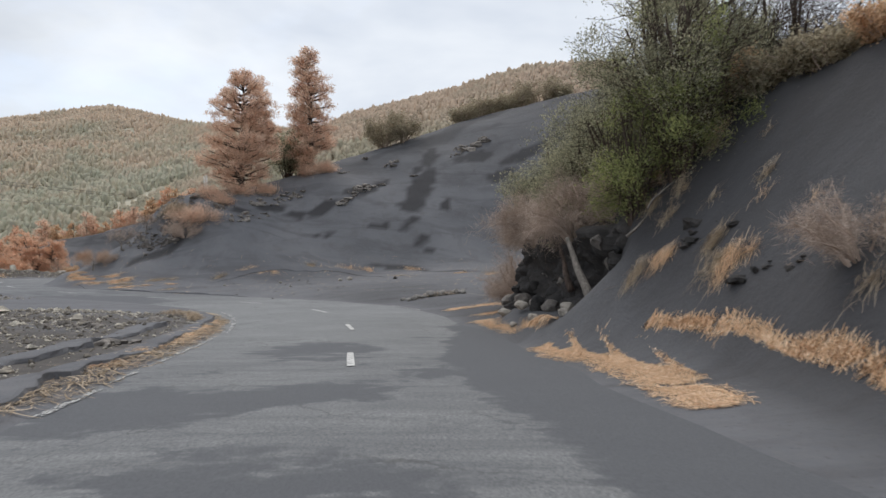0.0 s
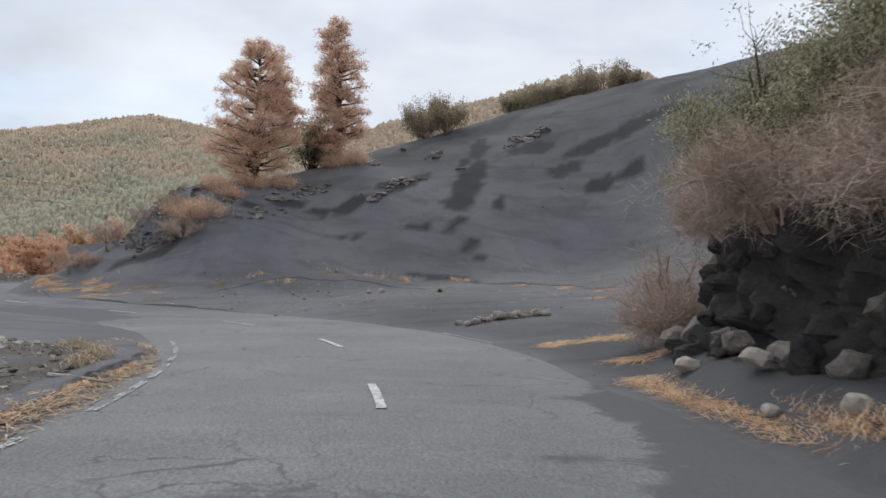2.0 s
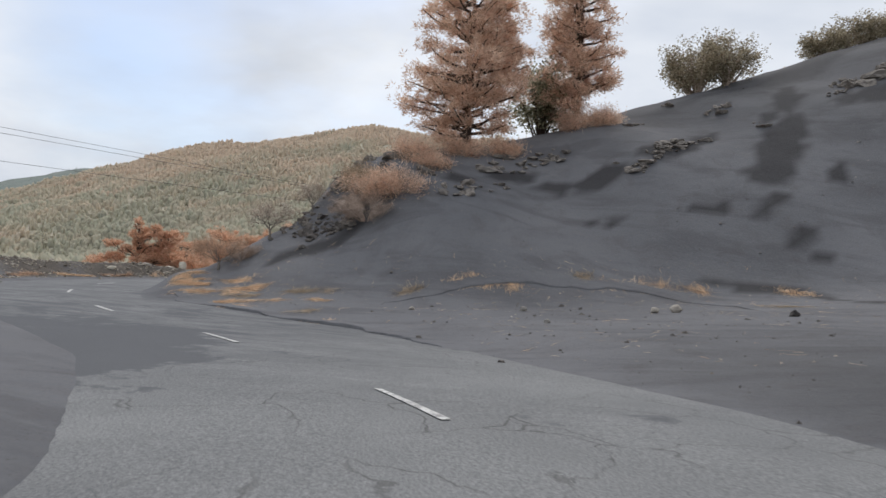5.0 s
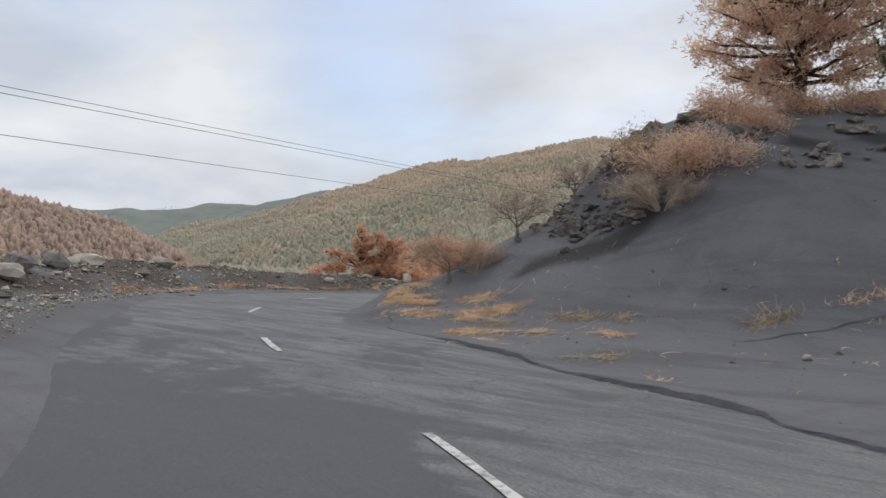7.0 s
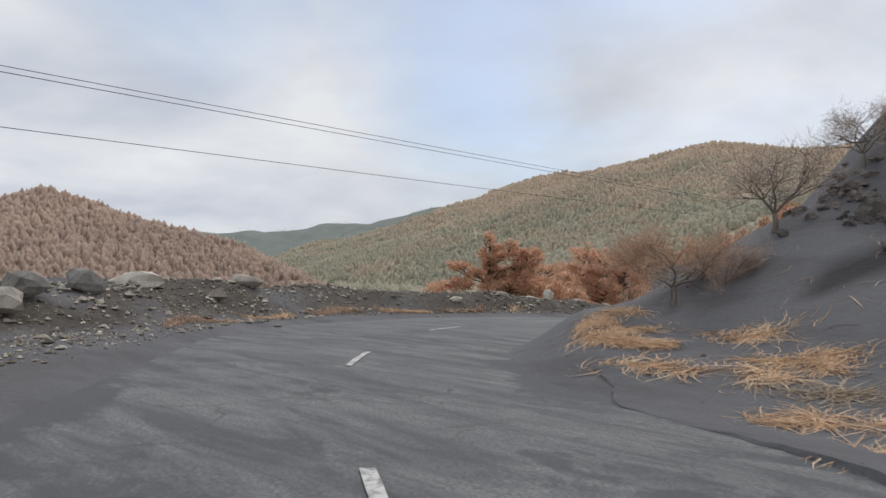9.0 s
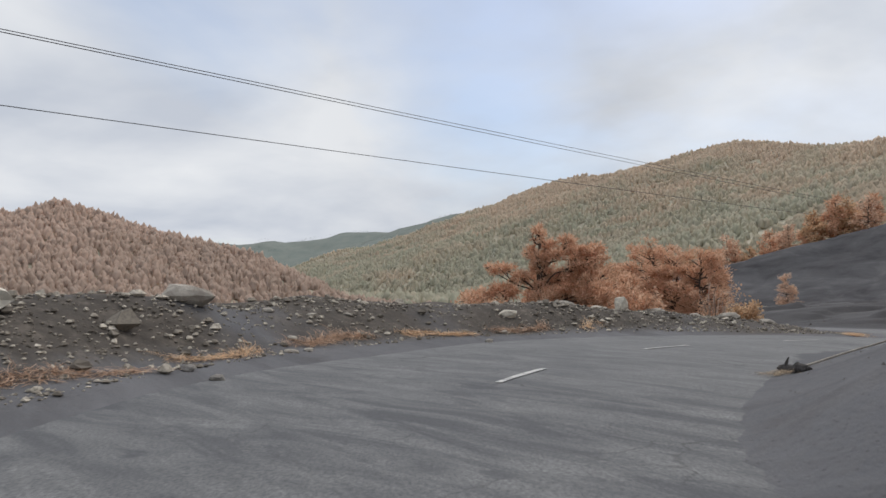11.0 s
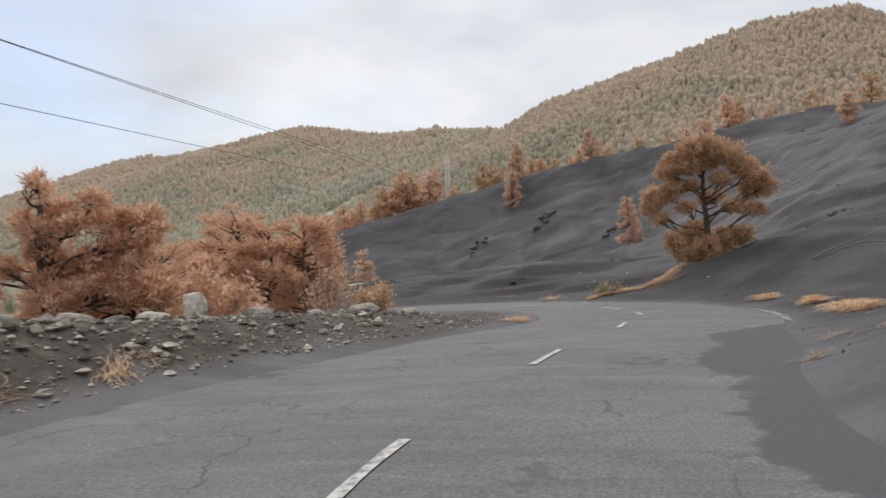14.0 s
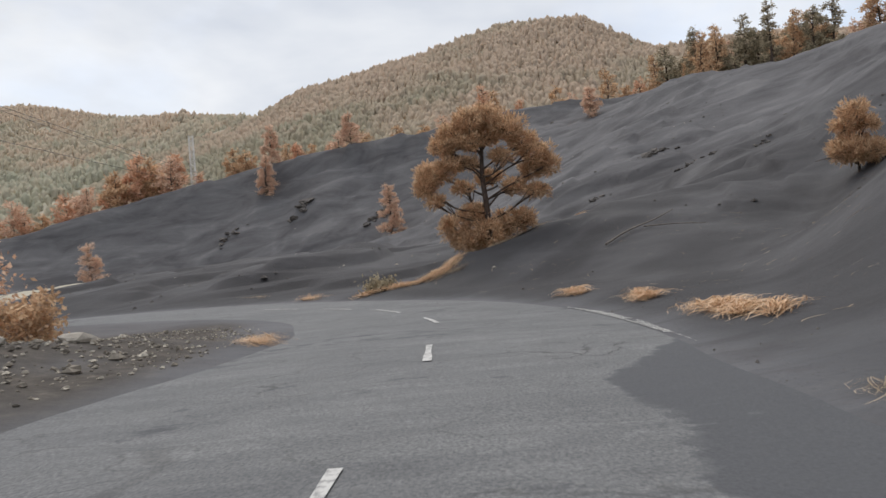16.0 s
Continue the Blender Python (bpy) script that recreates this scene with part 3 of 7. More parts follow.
def land(x, y):
    """Height of the ground, and how much it is far forest, damp with painted shade, rubbly."""
    d, zr, s = road_side(x, y)
    dist = np.hypot(x + 20, y - 45)
    wide_right = half_right(s)
    half = np.where(d > 0, wide_right, half_left(s))
    near = 1 - smooth(120, 260, dist)
    north_near = 1 - smooth(190, 260, dist)
    right = zr + 0.07 * np.clip(d - wide_right, 0, 24) + 0.10 * smooth(0.0, 2.0, d - wide_right)
    dl = -d
    bank = berm(s)
    lump = 1 + 0.35 * waves(x, y, 2.6, 5, 3)
    left = zr + 0.04 + bank * lump * smooth(np.interp(s, (0, 84, 92, 97, 103, 112, 118, 124, 131), (3.5, 4.0, 7.6, 6.6, 5.1, 5.5, 5.3, 4.7, 3.8)), np.interp(s, (0, 84, 92, 97, 103, 112, 118, 124, 131), (6.0, 9.5, 10.5, 9.4, 7.7, 7.7, 7.5, 7.2, 6.8)), dl + 0.5 * waves(x, y, 5.0, 6, 2)) - 0.28 * np.clip(dl - 11.5, 0, 1e9)
    left = np.maximum(left, -9.0 + 2 * waves(x, y, 60.0, 8, 2))
    side = smooth(-1.5, 1.5, d)
    z = right * side + left * (1 - side)
    for rows, k, r in ((RIDGE_NOSE, 1.1, 1.4), (RIDGE_BANK, 0.35, 0.5), (RIDGE_KNOLL, 0.6, 1.2), (RIDGE_EAST, 3.0, 4.0), (RIDGE_BACK, 2.0, 1.0)):
        h = ridge(x, y, rows, r)
        if rows is RIDGE_BACK:
            # a broken scarp runs along under its crest
            gap, south = crest_gap(x, y, rows)
            gap = gap + 1.3 * waves(x, y, 7.0, 17, 3)
            h = h - south * (1.9 + 0.9 * waves(x, y, 12.0, 18, 2)) * smooth(0.8, 2.6, gap) * (1 - smooth(6.0, 24.0, gap))
        z = over(z, h, k)
    # a rocky hollow undercuts the bank
    notch = smooth(14.4, 15.6, y) * (1 - smooth(21.8, 23.0, y)) * smooth(3.95, 3.6, x + 0.15 * waves(x, y, 1.5, 33, 2)) * smooth(2.0, 2.6, x)
    z = z * (1 - notch) + np.minimum(z, 0.05 + 0.3 * (x - 2.4)) * notch
    forest = np.zeros(np.shape(x))
    for which, rows in enumerate((HILL_NEAR, HILL_WIDE, HILL_WEST, HILL_FAR), 1):
        h = ridge(x, y, rows, 12.0)
        h = h + smooth(120, 400, dist) * (0.010 * np.minimum(dist, 1800) * waves(x, y, 130.0, 21, 4) - 6.0)
        forest = np.where(h > z + 0.3, which, forest)
        z = np.maximum(z, h)
    # drifts and small runnels
    off = smooth(half + 0.3, half + 2.5, np.abs(d))
    z = z + near * off * (0.10 * waves(x, y, 4.5, 11, 3) + 0.03 * waves(x, y, 0.9, 12, 2))
    steep = smooth(1.2, 5.0, z - zr) * near
    z = z + steep * 0.26 * waves(x * 0.8 + y * 0.25, y * 0.35, 3.2, 14, 4)
    north = smooth(86, 104, y) * (1 - smooth(215, 250, dist)) * smooth(4.0, 9.0, np.abs(d))
    z = z + north * (0.55 * waves(x * 0.7 + y * 0.2, y * 0.9 - x * 0.25, 11.0, 15, 4) + 0.5 * np.maximum(0, waves(x * 0.45, y * 1.2, 9.0, 16, 3) - 0.05) * steep)
    ledge = waves(x * 0.55 + y * 0.25, y * 0.8 - x * 0.35, 9.0, 19, 4)
    z = z + north * (0.6 * smooth(0.02, 0.07, ledge) * smooth(-0.1, 0.3, waves(x, y, 13.0, 23, 2)) + 0.5 * smooth(0.26, 0.31, ledge) + 0.4 * smooth(-0.28, -0.23, ledge) + 0.05 * waves(x, y, 2.2, 22, 3))
    # ash lies over the road's edge in tongues; the roadbed itself is a little lower
    edge = half - 0.1 + 0.4 * (1 - smooth(74, 82, s)) * (d < 0) + 0.4 * waves(x, y, 5.5, 31, 3)
    bed = smooth(edge + 0.5, edge - 1.1, np.abs(d))
    z = z * (1 - bed) + (zr - 0.10) * bed
    # damp ash: slides and the verge; the near bank is made darker too
    damp_shade = smooth(0.10, 0.19, waves(x * 0.9 + y * 0.30, y * 0.62 - x * 0.25, 3.6, 41, 4)) * smooth(2.2, 3.2, z - zr) * near * smooth(-0.25, 0.1, waves(x, y, 14.0, 43, 2))
    damp_shade = np.maximum(0.55 * damp_shade * (y < 80), slides(x, y))
    damp_shade = np.maximum(damp_shade, near * (0.92 + 0.3 * waves(x, y, 2.4, 46, 3)) * smooth(2.6, 4.0, x) * (1 - smooth(20, 27, y)))
    verge = smooth(half - 0.6, half + 0.4, d) * (1 - smooth(7, 13, d)) * smooth(6, 12, y) * (1 - smooth(36, 50, y)) * smooth(-9, -3, x)
    damp_shade = np.maximum(damp_shade, near * (0.5 + 0.25 * waves(x, y, 2.8, 48, 3)) * verge)
    # dark streaks on the right slope, its turned-away shade painted into the ash
    swept = smooth(-0.25, 0.2, waves(x * 0.35 + y * 0.2, y * 0.9 - x * 0.75, 3.4, 47, 4))
    damp_shade = np.maximum(damp_shade, (0.38 + 0.42 * swept) * smooth(60, 70, y) * (1 - smooth(104, 124, y + 0.5 * x)) * smooth(half - 0.4, half + 0.6, d))
    scoured = north_near * smooth(64, 88, y) * smooth(half, half + 2, np.abs(d))
    rub = smooth(0.0, 0.2, z - zr + 0.1 * waves(x, y, 3.0, 51, 3)) * smooth(half - 0.1, half + 0.5, dl) * near * smooth(0.1, 0.3, bank)
    tip = smooth(118, 126, s) * (1 - smooth(139, 144, s)) * smooth(3.6, 4.6, dl) * (1 - smooth(9, 12, dl))
    tip = np.maximum(tip, 0.8 * smooth(44, 48, s) * (1 - smooth(66, 73, s)) * smooth(3.6, 4.4, dl) * (1 - smooth(8, 12, dl)))
    rub = np.maximum(rub, tip) * smooth(-0.7, 0.0, waves(x, y, 2.2, 52, 4))
    return z, forest, damp_shade, rub * (dl > 0), scoured


def axis(lo, hi, step, far_lo, far_hi, cap=17.0, open_at=1700.0):
    mid = np.arange(lo, hi, step)
    def run(start, end):
        out, s, at = [], step, start
        while at < end:
            s = min(s * (1.011 if at - start < 112 and start > 40 else 1.05), cap) if at - start < open_at else s * 1.12
            at += s
            out.append(at)
        return np.array(out)
    return np.r_[-run(-lo, -far_lo)[::-1], mid, run(mid[-1], far_hi)]


xs = axis(-50.0, 14.0, 0.40, -4500, 4500, open_at=1450.0)
ys = axis(-2.0, 104.0, 0.40, -4500, 4500)
xs = np.r_[xs[xs < 60], 60 + np.cumsum(4.0 * 1.09 ** np.arange(55))]
ys = np.r_[-40 - np.cumsum(4.0 * 1.09 ** np.arange(55))[::-1], ys[ys > -40]]
gx, gy = np.meshgrid(xs, ys)
gz, gforest, gdamp_shade, grub, gscour = land(gx, gy)
nx, ny = len(xs), len(ys)
me = bpy.data.meshes.new("ground")
k = np.arange(nx * ny).reshape(ny, nx)
quads = np.stack([k[:-1, :-1], k[:-1, 1:], k[1:, 1:], k[1:, :-1]], -1).reshape(-1, 4)
me.vertices.add(nx * ny)
me.vertices.foreach_set("co", np.stack([gx, gy, gz], -1).ravel().astype(np.float32))
me.loops.add(quads.size)
me.loops.foreach_set("vertex_index", quads.ravel().astype(np.int32))
me.polygons.add(len(quads))
me.polygons.foreach_set("loop_start", np.arange(0, quads.size, 4, dtype=np.int32))
me.polygons.foreach_set("use_smooth", np.ones(len(quads), dtype=bool))
me.materials.append(ASH)
me.materials.append(FLOOR)
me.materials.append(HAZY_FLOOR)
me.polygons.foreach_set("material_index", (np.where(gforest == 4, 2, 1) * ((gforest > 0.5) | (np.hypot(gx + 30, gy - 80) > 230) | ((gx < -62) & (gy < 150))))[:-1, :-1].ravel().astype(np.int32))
for name, data in (("damp_shade", gdamp_shade), ("rubbly", grub), ("scoured", gscour)):
    me.attributes.new(name, "FLOAT", "POINT").data.foreach_set("value", data.ravel().astype(np.float32))
me.update(calc_edges=True)
ground = tagged(new("ground", me), "dark grey volcanic ash covering the slopes and verges", "ground", kind="structure")


def height(x, y):
    return float(land(np.array([x]), np.array([y]))[0][0])


def heights(x, y):
    return land(np.asarray(x, float), np.asarray(y, float))[0]


# ---- the road ----
normal = np.stack([TANGENT[:, 1], -TANGENT[:, 0]], -1)
share = np.linspace(-1, 1, 33)[None]
across = np.where(share < 0, share * (half_left(ALONG)[:, None] + 0.25), share * (half_right(ALONG)[:, None] + 0.25))
rv = np.concatenate([LINE[:, None, :2] + normal[:, None] * across[..., None], (LINE[:, None, 2] - 0.012 * np.abs(across))[..., None]], -1)
rv[..., 2] += 0.01 * waves(rv[..., 0], rv[..., 1], 3.0, 61, 2)
n, m = rv.shape[:2]
k = np.arange(n * m).reshape(n, m)
quads = np.stack([k[:-1, :-1], k[:-1, 1:], k[1:, 1:], k[1:, :-1]], -1).reshape(-1, 4)
road = tagged(part("road", rv.reshape(-1, 3), quads, ROAD, flat=False), "faded cracked grey asphalt road strewn with ash", "road", kind="structure")
# how much ash lies on it: along the edges, in drifts, and thinly as a film of dust
rx, ry = rv[..., 0], rv[..., 1]
way_on = ALONG[:, None] + 0 * across
ragged = 0.45 * waves(rx, ry, 2.2, 73, 4)


def drift(s0, d0, long, wide, amount):
    return amount * smooth(1.6, 0.3, np.hypot((way_on - s0) / long, (across - d0) / wide) + 0.9 * ragged)


ashy = np.interp(way_on, (0, 58, 78, 90), (0.02, 0.02, 0.12, 0.14)) * smooth(0.75, 1.0, np.abs(share) + 0 * across) - 0.06 + 0.06 * waves(rx, ry, 3.5, 71, 3)
ashy = ashy - 0.08 * smooth(57, 61, way_on) * (1 - smooth(76, 80, way_on)) - 0.03 * smooth(104, 108, way_on)
for place_on in ((54.0, -0.6, 1.7, 1.3, 0.3), (48.4, -1.9, 1.3, 1.3, 0.3), (49.0, 0.0, 1.0, 0.8, 0.28), (50.4, 0.9, 0.6, 0.4, 0.2), (56.7, 1.3, 0.5, 0.6, 0.2), (45.0, -0.6, 1.6, 1.2, 0.25),
                 (83.0, -2.4, 4.6, 2.6, 0.36), (97.2, 3.1, 2.0, 0.9, 0.34), (94.8, -0.4, 0.8, 0.6, 0.14), (91.0, -1.8, 1.4, 0.5, 0.14), (93.0, -3.2, 3.0, 0.8, 0.3), (99.5, 0.8, 1.0, 0.5, 0.12), (87.5, 1.6, 1.6, 0.5, 0.16), (89.8, 2.6, 1.0, 0.5, 0.14)):
    ashy = np.maximum(ashy, ashy + drift(*place_on))
lane = np.interp(way_on, (0, 49, 56, 61, 65), (1.4, 1.55, 2.1, 2.9, 9.0))
ashy = ashy + 0.36 * smooth(lane - 0.5, lane + 0.4, across + 0.5 * ragged)
lane = np.interp(way_on, (107, 110, 113.5, 116.5, 120, 123.5, 126, 131), (9.0, 3.0, 2.2, 1.95, 1.8, 1.7, 3.4, 9.0))
ashy = ashy + 0.40 * smooth(lane - 0.3, lane + 0.3, across + 0.5 * ragged)
film = np.interp(way_on, (0, 52, 58, 76, 86, 104, 115, 140), (0.35, 0.3, 0.06, 0.06, 0.5, 0.45, 0.22, 0.2)) + 0.12 * waves(rx, ry, 2.6, 75, 3)
for name, data in (("ashy", ashy), ("film", film)):
    road.data.attributes.new(name, "FLOAT", "POINT").data.foreach_set("value", data.ravel().astype(np.float32))


def stripe(name, s0, s1, offset, width, ragged=0.0, seed=0):
    """A painted strip that follows the road."""
    s = np.linspace(s0, s1, max(3, int((s1 - s0) / 0.2)))
    px, py, pz = (np.interp(s, ALONG, LINE[:, n]) for n in range(3))
    tx, ty = np.interp(s, ALONG, TANGENT[:, 0]), np.interp(s, ALONG, TANGENT[:, 1])
    w = width * (1 + ragged * waves(s, 0 * s + seed, 0.6, seed, 2))
    v = []
    for sgn in (-1, 1):
        o = offset + sgn * w / 2
        v.append(np.stack([px + ty * o, py - tx * o, pz - 0.012 * abs(offset) + 0.014 + 0.01 * waves(px + ty * o, py - tx * o, 3.0, 61, 2)], -1))
    v = np.concatenate(v)
    n = len(s)
    f = [(a, a + n, a + n + 1, a + 1) for a in range(n - 1)]
    return part(name, v, f, PAINT, road)


def along(x, y):
    return float(road_side(np.array([x]), np.array([y]))[2][0])


for s, d in ((52.3, -0.09), (60.0, 0.03), (67.5, 0.18), (74.8, 0.3), (82.7, 0.1), (90.4, 0.03), (98.0, -0.07), (106.2, -0.4), (113.2, -0.5), (119.6, -0.42), (126.5, -0.1), (133.6, 0.2), (138.2, 0.18), (141.6, -0.05), (145.2, 0.0)):
    stripe("lane_marking", s - 1.0, s + 1.0, d, 0.11, 0.3, int(s))


def worn_line(s0, s1, offset, width, cover, seed):
    """What is left of a painted edge line: flakes of paint along the road."""
    rng = np.random.default_rng(seed)
    n = int((s1 - s0) * width * 4200 * cover)
    s = rng.uniform(s0, s1, n)
    o = np.interp(s, (s0, s1), offset) + rng.uniform(-0.5, 0.5, n) * width
    keep = waves(s, o * 4, 0.5, seed, 3) > 0.3 - 0.9 * cover
    s, o = s[keep], o[keep]
    n = len(s)
    r = rng.uniform(0.007, 0.02, n)[:, None]
    a = np.arange(5)[None] * 2 * np.pi / 5 + rng.uniform(0, 6, n)[:, None]
    ds, do = s[:, None] + np.cos(a) * r * rng.uniform(0.8, 2.2, (n, 5)), o[:, None] + np.sin(a) * r * rng.uniform(0.5, 1.0, (n, 5))
    px, py, pz = (np.interp(ds, ALONG, LINE[:, k]) for k in range(3))
    tx, ty = np.interp(ds, ALONG, TANGENT[:, 0]), np.interp(ds, ALONG, TANGENT[:, 1])
    x, y = px + ty * do, py - tx * do
    z = pz - 0.012 * np.abs(do) + 0.012 + 0.01 * waves(x, y, 3.0, 61, 2) + np.arange(n)[:, None] % 7 * 0.0008
    return part("edge_marking", np.stack([x, y, z], -1).reshape(-1, 3), np.arange(n * 5).reshape(n, 5), PAINT, road)


for x, y, length, offset, width, cover in ((-0.6, 25.5, 1.6, (3.95, 4.1), 0.12, 0.6), (-1.3, 29.6, 2.6, (3.95, 4.1), 0.12, 0.6), (-7.4, 25.0, 4.5, (-3.1, -3.1), 0.1, 0.45), (-4.6, 9.0, 3.5, (-3.2, -3.2), 0.1, 0.35), (-5.4, 14.5, 5.0, (-3.2, -3.2), 0.1, 0.35),
                                            (-6.1, 20.6, 5.0, (-3.1, -3.1), 0.1, 0.55), (-28.2, 72.6, 4.0, (3.5, 3.75), 0.2, 0.8), (-27.6, 77.6, 7.0, (3.75, 4.1), 0.5, 0.6)):
    s = along(x, y)
    worn_line(s - length / 2, s + length / 2, offset, width, cover, int(s) + 3)


# ---- plants ----
class Bits:
    """Gathers points and faces of one mesh."""

    def __init__(self):
        self.v, self.f, self.n = [], [], 0

    def add(self, v, f):
        self.v.append(np.asarray(v, float))
        self.f += [tuple(int(i) + self.n for i in face) for face in f]
        self.n += len(v)

    def tube(self, path, radii, sides=6):
        path = np.asarray(path, float)
        way = np.gradient(path, axis=0)
        way /= np.linalg.norm(way, axis=1)[:, None] + 1e-9
        ref = np.where(np.abs(way[:, 2:3]) > 0.9, [[1.0, 0, 0]], [[0, 0, 1.0]])
        u = np.cross(way, ref)
        u /= np.linalg.norm(u, axis=1)[:, None] + 1e-9
        w = np.cross(way, u)
        a = np.arange(sides) * 2 * np.pi / sides
        r = np.asarray(radii, float)[:, None, None]
        v = path[:, None] + r * (np.cos(a)[None, :, None] * u[:, None] + np.sin(a)[None, :, None] * w[:, None])
        n = len(path)
        f = [(i * sides + j, i * sides + (j + 1) % sides, (i + 1) * sides + (j + 1) % sides, (i + 1) * sides + j) for i in range(n - 1) for j in range(sides)]
        f.append(tuple(range(sides))[::-1])
        f.append(tuple((n - 1) * sides + j for j in range(sides)))
        self.add(v.reshape(-1, 3), f)

    def make(self, name, mat, parent=None, label="", flat=True):
        return part(name, np.concatenate(self.v), self.f, mat, parent, label, flat)


def sprays(rng, centres, count, length, width, spread, up=0.2, outward=None):
    """Clumps of thin blades: at each centre, count blades that fan out."""
    n = len(centres)
    d = rng.normal(size=(n, count, 3))
    d[..., 2] += up
    if outward is not None:
        d += outward[:, None] * 1.2
    d /= np.linalg.norm(d, axis=-1, keepdims=True)
    base = centres[:, None] + rng.normal(size=(n, count, 3)) * spread
    side = np.cross(d, rng.normal(size=(n, count, 3)))
    side /= np.linalg.norm(side, axis=-1, keepdims=True) + 1e-9
    ln = length * rng.uniform(0.6, 1.3, size=(n, count, 1))
    wd = width * rng.uniform(0.7, 1.3, size=(n, count, 1))
    mid = base + d * ln * 0.55
    v = np.stack([base, mid - side * wd, base + d * ln, mid + side * wd], 2).reshape(-1, 3)
    f = np.arange(n * count * 4).reshape(-1, 4)
    return v, f


def pine(name, x, y, z, tall, wide, seed, label, mat, shape="cone", clumps=900, base=0.12, bark=BARK, lean=(0, 0), tuft=0.34, group="", category="pine tree", blades=14, inner=0.28, limbs_many=0, blade=0.075, whorls=0, flat_by=0.7):
    """A pine: tapered trunk, whorled limbs, a crown of needle tufts."""
    rng = np.random.default_rng(seed)
    tree = tagged(new(name), label, category, group)
    tree.location = (x, y, z)
    hgt = np.linspace(0, 1, 9)
    bend = np.cumsum(rng.normal(size=(9, 2)) * 0.012 * tall, axis=0) * (hgt[:, None] > 0)
    bend = bend - bend[-1] * hgt[:, None] * 0.6 + np.array(lean) * hgt[:, None] * tall
    trunk = np.c_[bend, hgt * tall * 0.97]
    trunk[0, 2] = -0.4
    b = Bits()
    b.tube(trunk, 0.022 * tall * (1 - 0.92 * hgt) + 0.012, 8)
    b.make("trunk", bark, tree, flat=False)
    limbs, centres, outs = Bits(), [], []
    count = limbs_many or int(26 + tall * 3)
    total = 0.0
    plan = []
    for q in range(count):
        h = base + (0.97 - base) * ((q + rng.uniform(0, 0.8)) / count)
        if whorls:
            h = base + (0.97 - base) * (round((h - base) / (0.97 - base) * whorls) + rng.normal(0, 0.2)) / whorls
        rel = min(0.99, max(0.0, (h - base) / (1 - base)))
        if shape == "cone":
            reach = wide * (1.0 - rel) ** 0.62 * rng.uniform(0.6, 1.12) * (0.9 + 0.25 * min(1, rel * 5)) + 0.12 * wide
        elif shape == "column":
            reach = wide * (1.0 - rel) ** 0.55 * rng.uniform(0.75, 1.1)
        elif shape == "round":
            reach = wide * max(0.12, 1 - (2 * rel - 0.95) ** 2) ** 0.5 * rng.uniform(0.75, 1.08)
        elif shape == "egg":
            reach = wide * (1.0 - rel ** 1.6) ** 0.72 * rng.uniform(0.72, 1.1) * (0.78 + 0.22 * min(1, rel * 4)) + 0.06 * wide
        else:
            reach = wide * rng.uniform(0.5, 1.05) * (1.0 - 0.6 * rel)
        plan.append((h, reach))
    total = sum(r for _, r in plan)
    for h, reach in plan:
        a = rng.uniform(0, 2 * np.pi)
        root = np.array([np.interp(h, hgt, trunk[:, k]) for k in range(3)])
        rise = rng.uniform(-0.12, 0.35) + 0.35 * (h > 0.8)
        out = np.array([math.cos(a), math.sin(a), rise])
        t = np.linspace(0, 1, 5)[:, None]
        path = root + out * t * reach + np.c_[rng.normal(size=(5, 2)) * 0.05 * reach, 0.18 * reach * (t[:, 0] ** 2)] * (t > 0)
        limbs.tube(path, (0.006 * tall + 0.012 * reach) * (1 - 0.85 * t[:, 0]) + 0.006, 4)
        heads = []
        for _ in range(max(2, int(1.5 + reach * 2.0))):
            u = rng.uniform(inner, 1.0) ** 0.75
            c = np.array([np.interp(u, t[:, 0], path[:, k]) for k in range(3)])
            heads.append(c + rng.normal(size=3) * np.array([0.12, 0.12, 0.05]) * (reach * 0.9 + 0.2))
        for _ in range(max(2, int(clumps * reach / total))):
            centres.append(heads[rng.integers(len(heads))] + rng.normal(size=3) * np.array([1, 1, flat_by]) * (0.05 + 0.012 * tall + 0.03 * reach))
            outs.append(np.array([math.cos(a), math.sin(a), 0.3]) * 0.7)
    limbs.make("branchwork", bark, tree)
    v, f = sprays(rng, np.array(centres), blades, tuft, tuft * blade, tuft * 0.3, 0.25, np.array(outs))
    part("crown", v, f, mat, tree)
    return tree


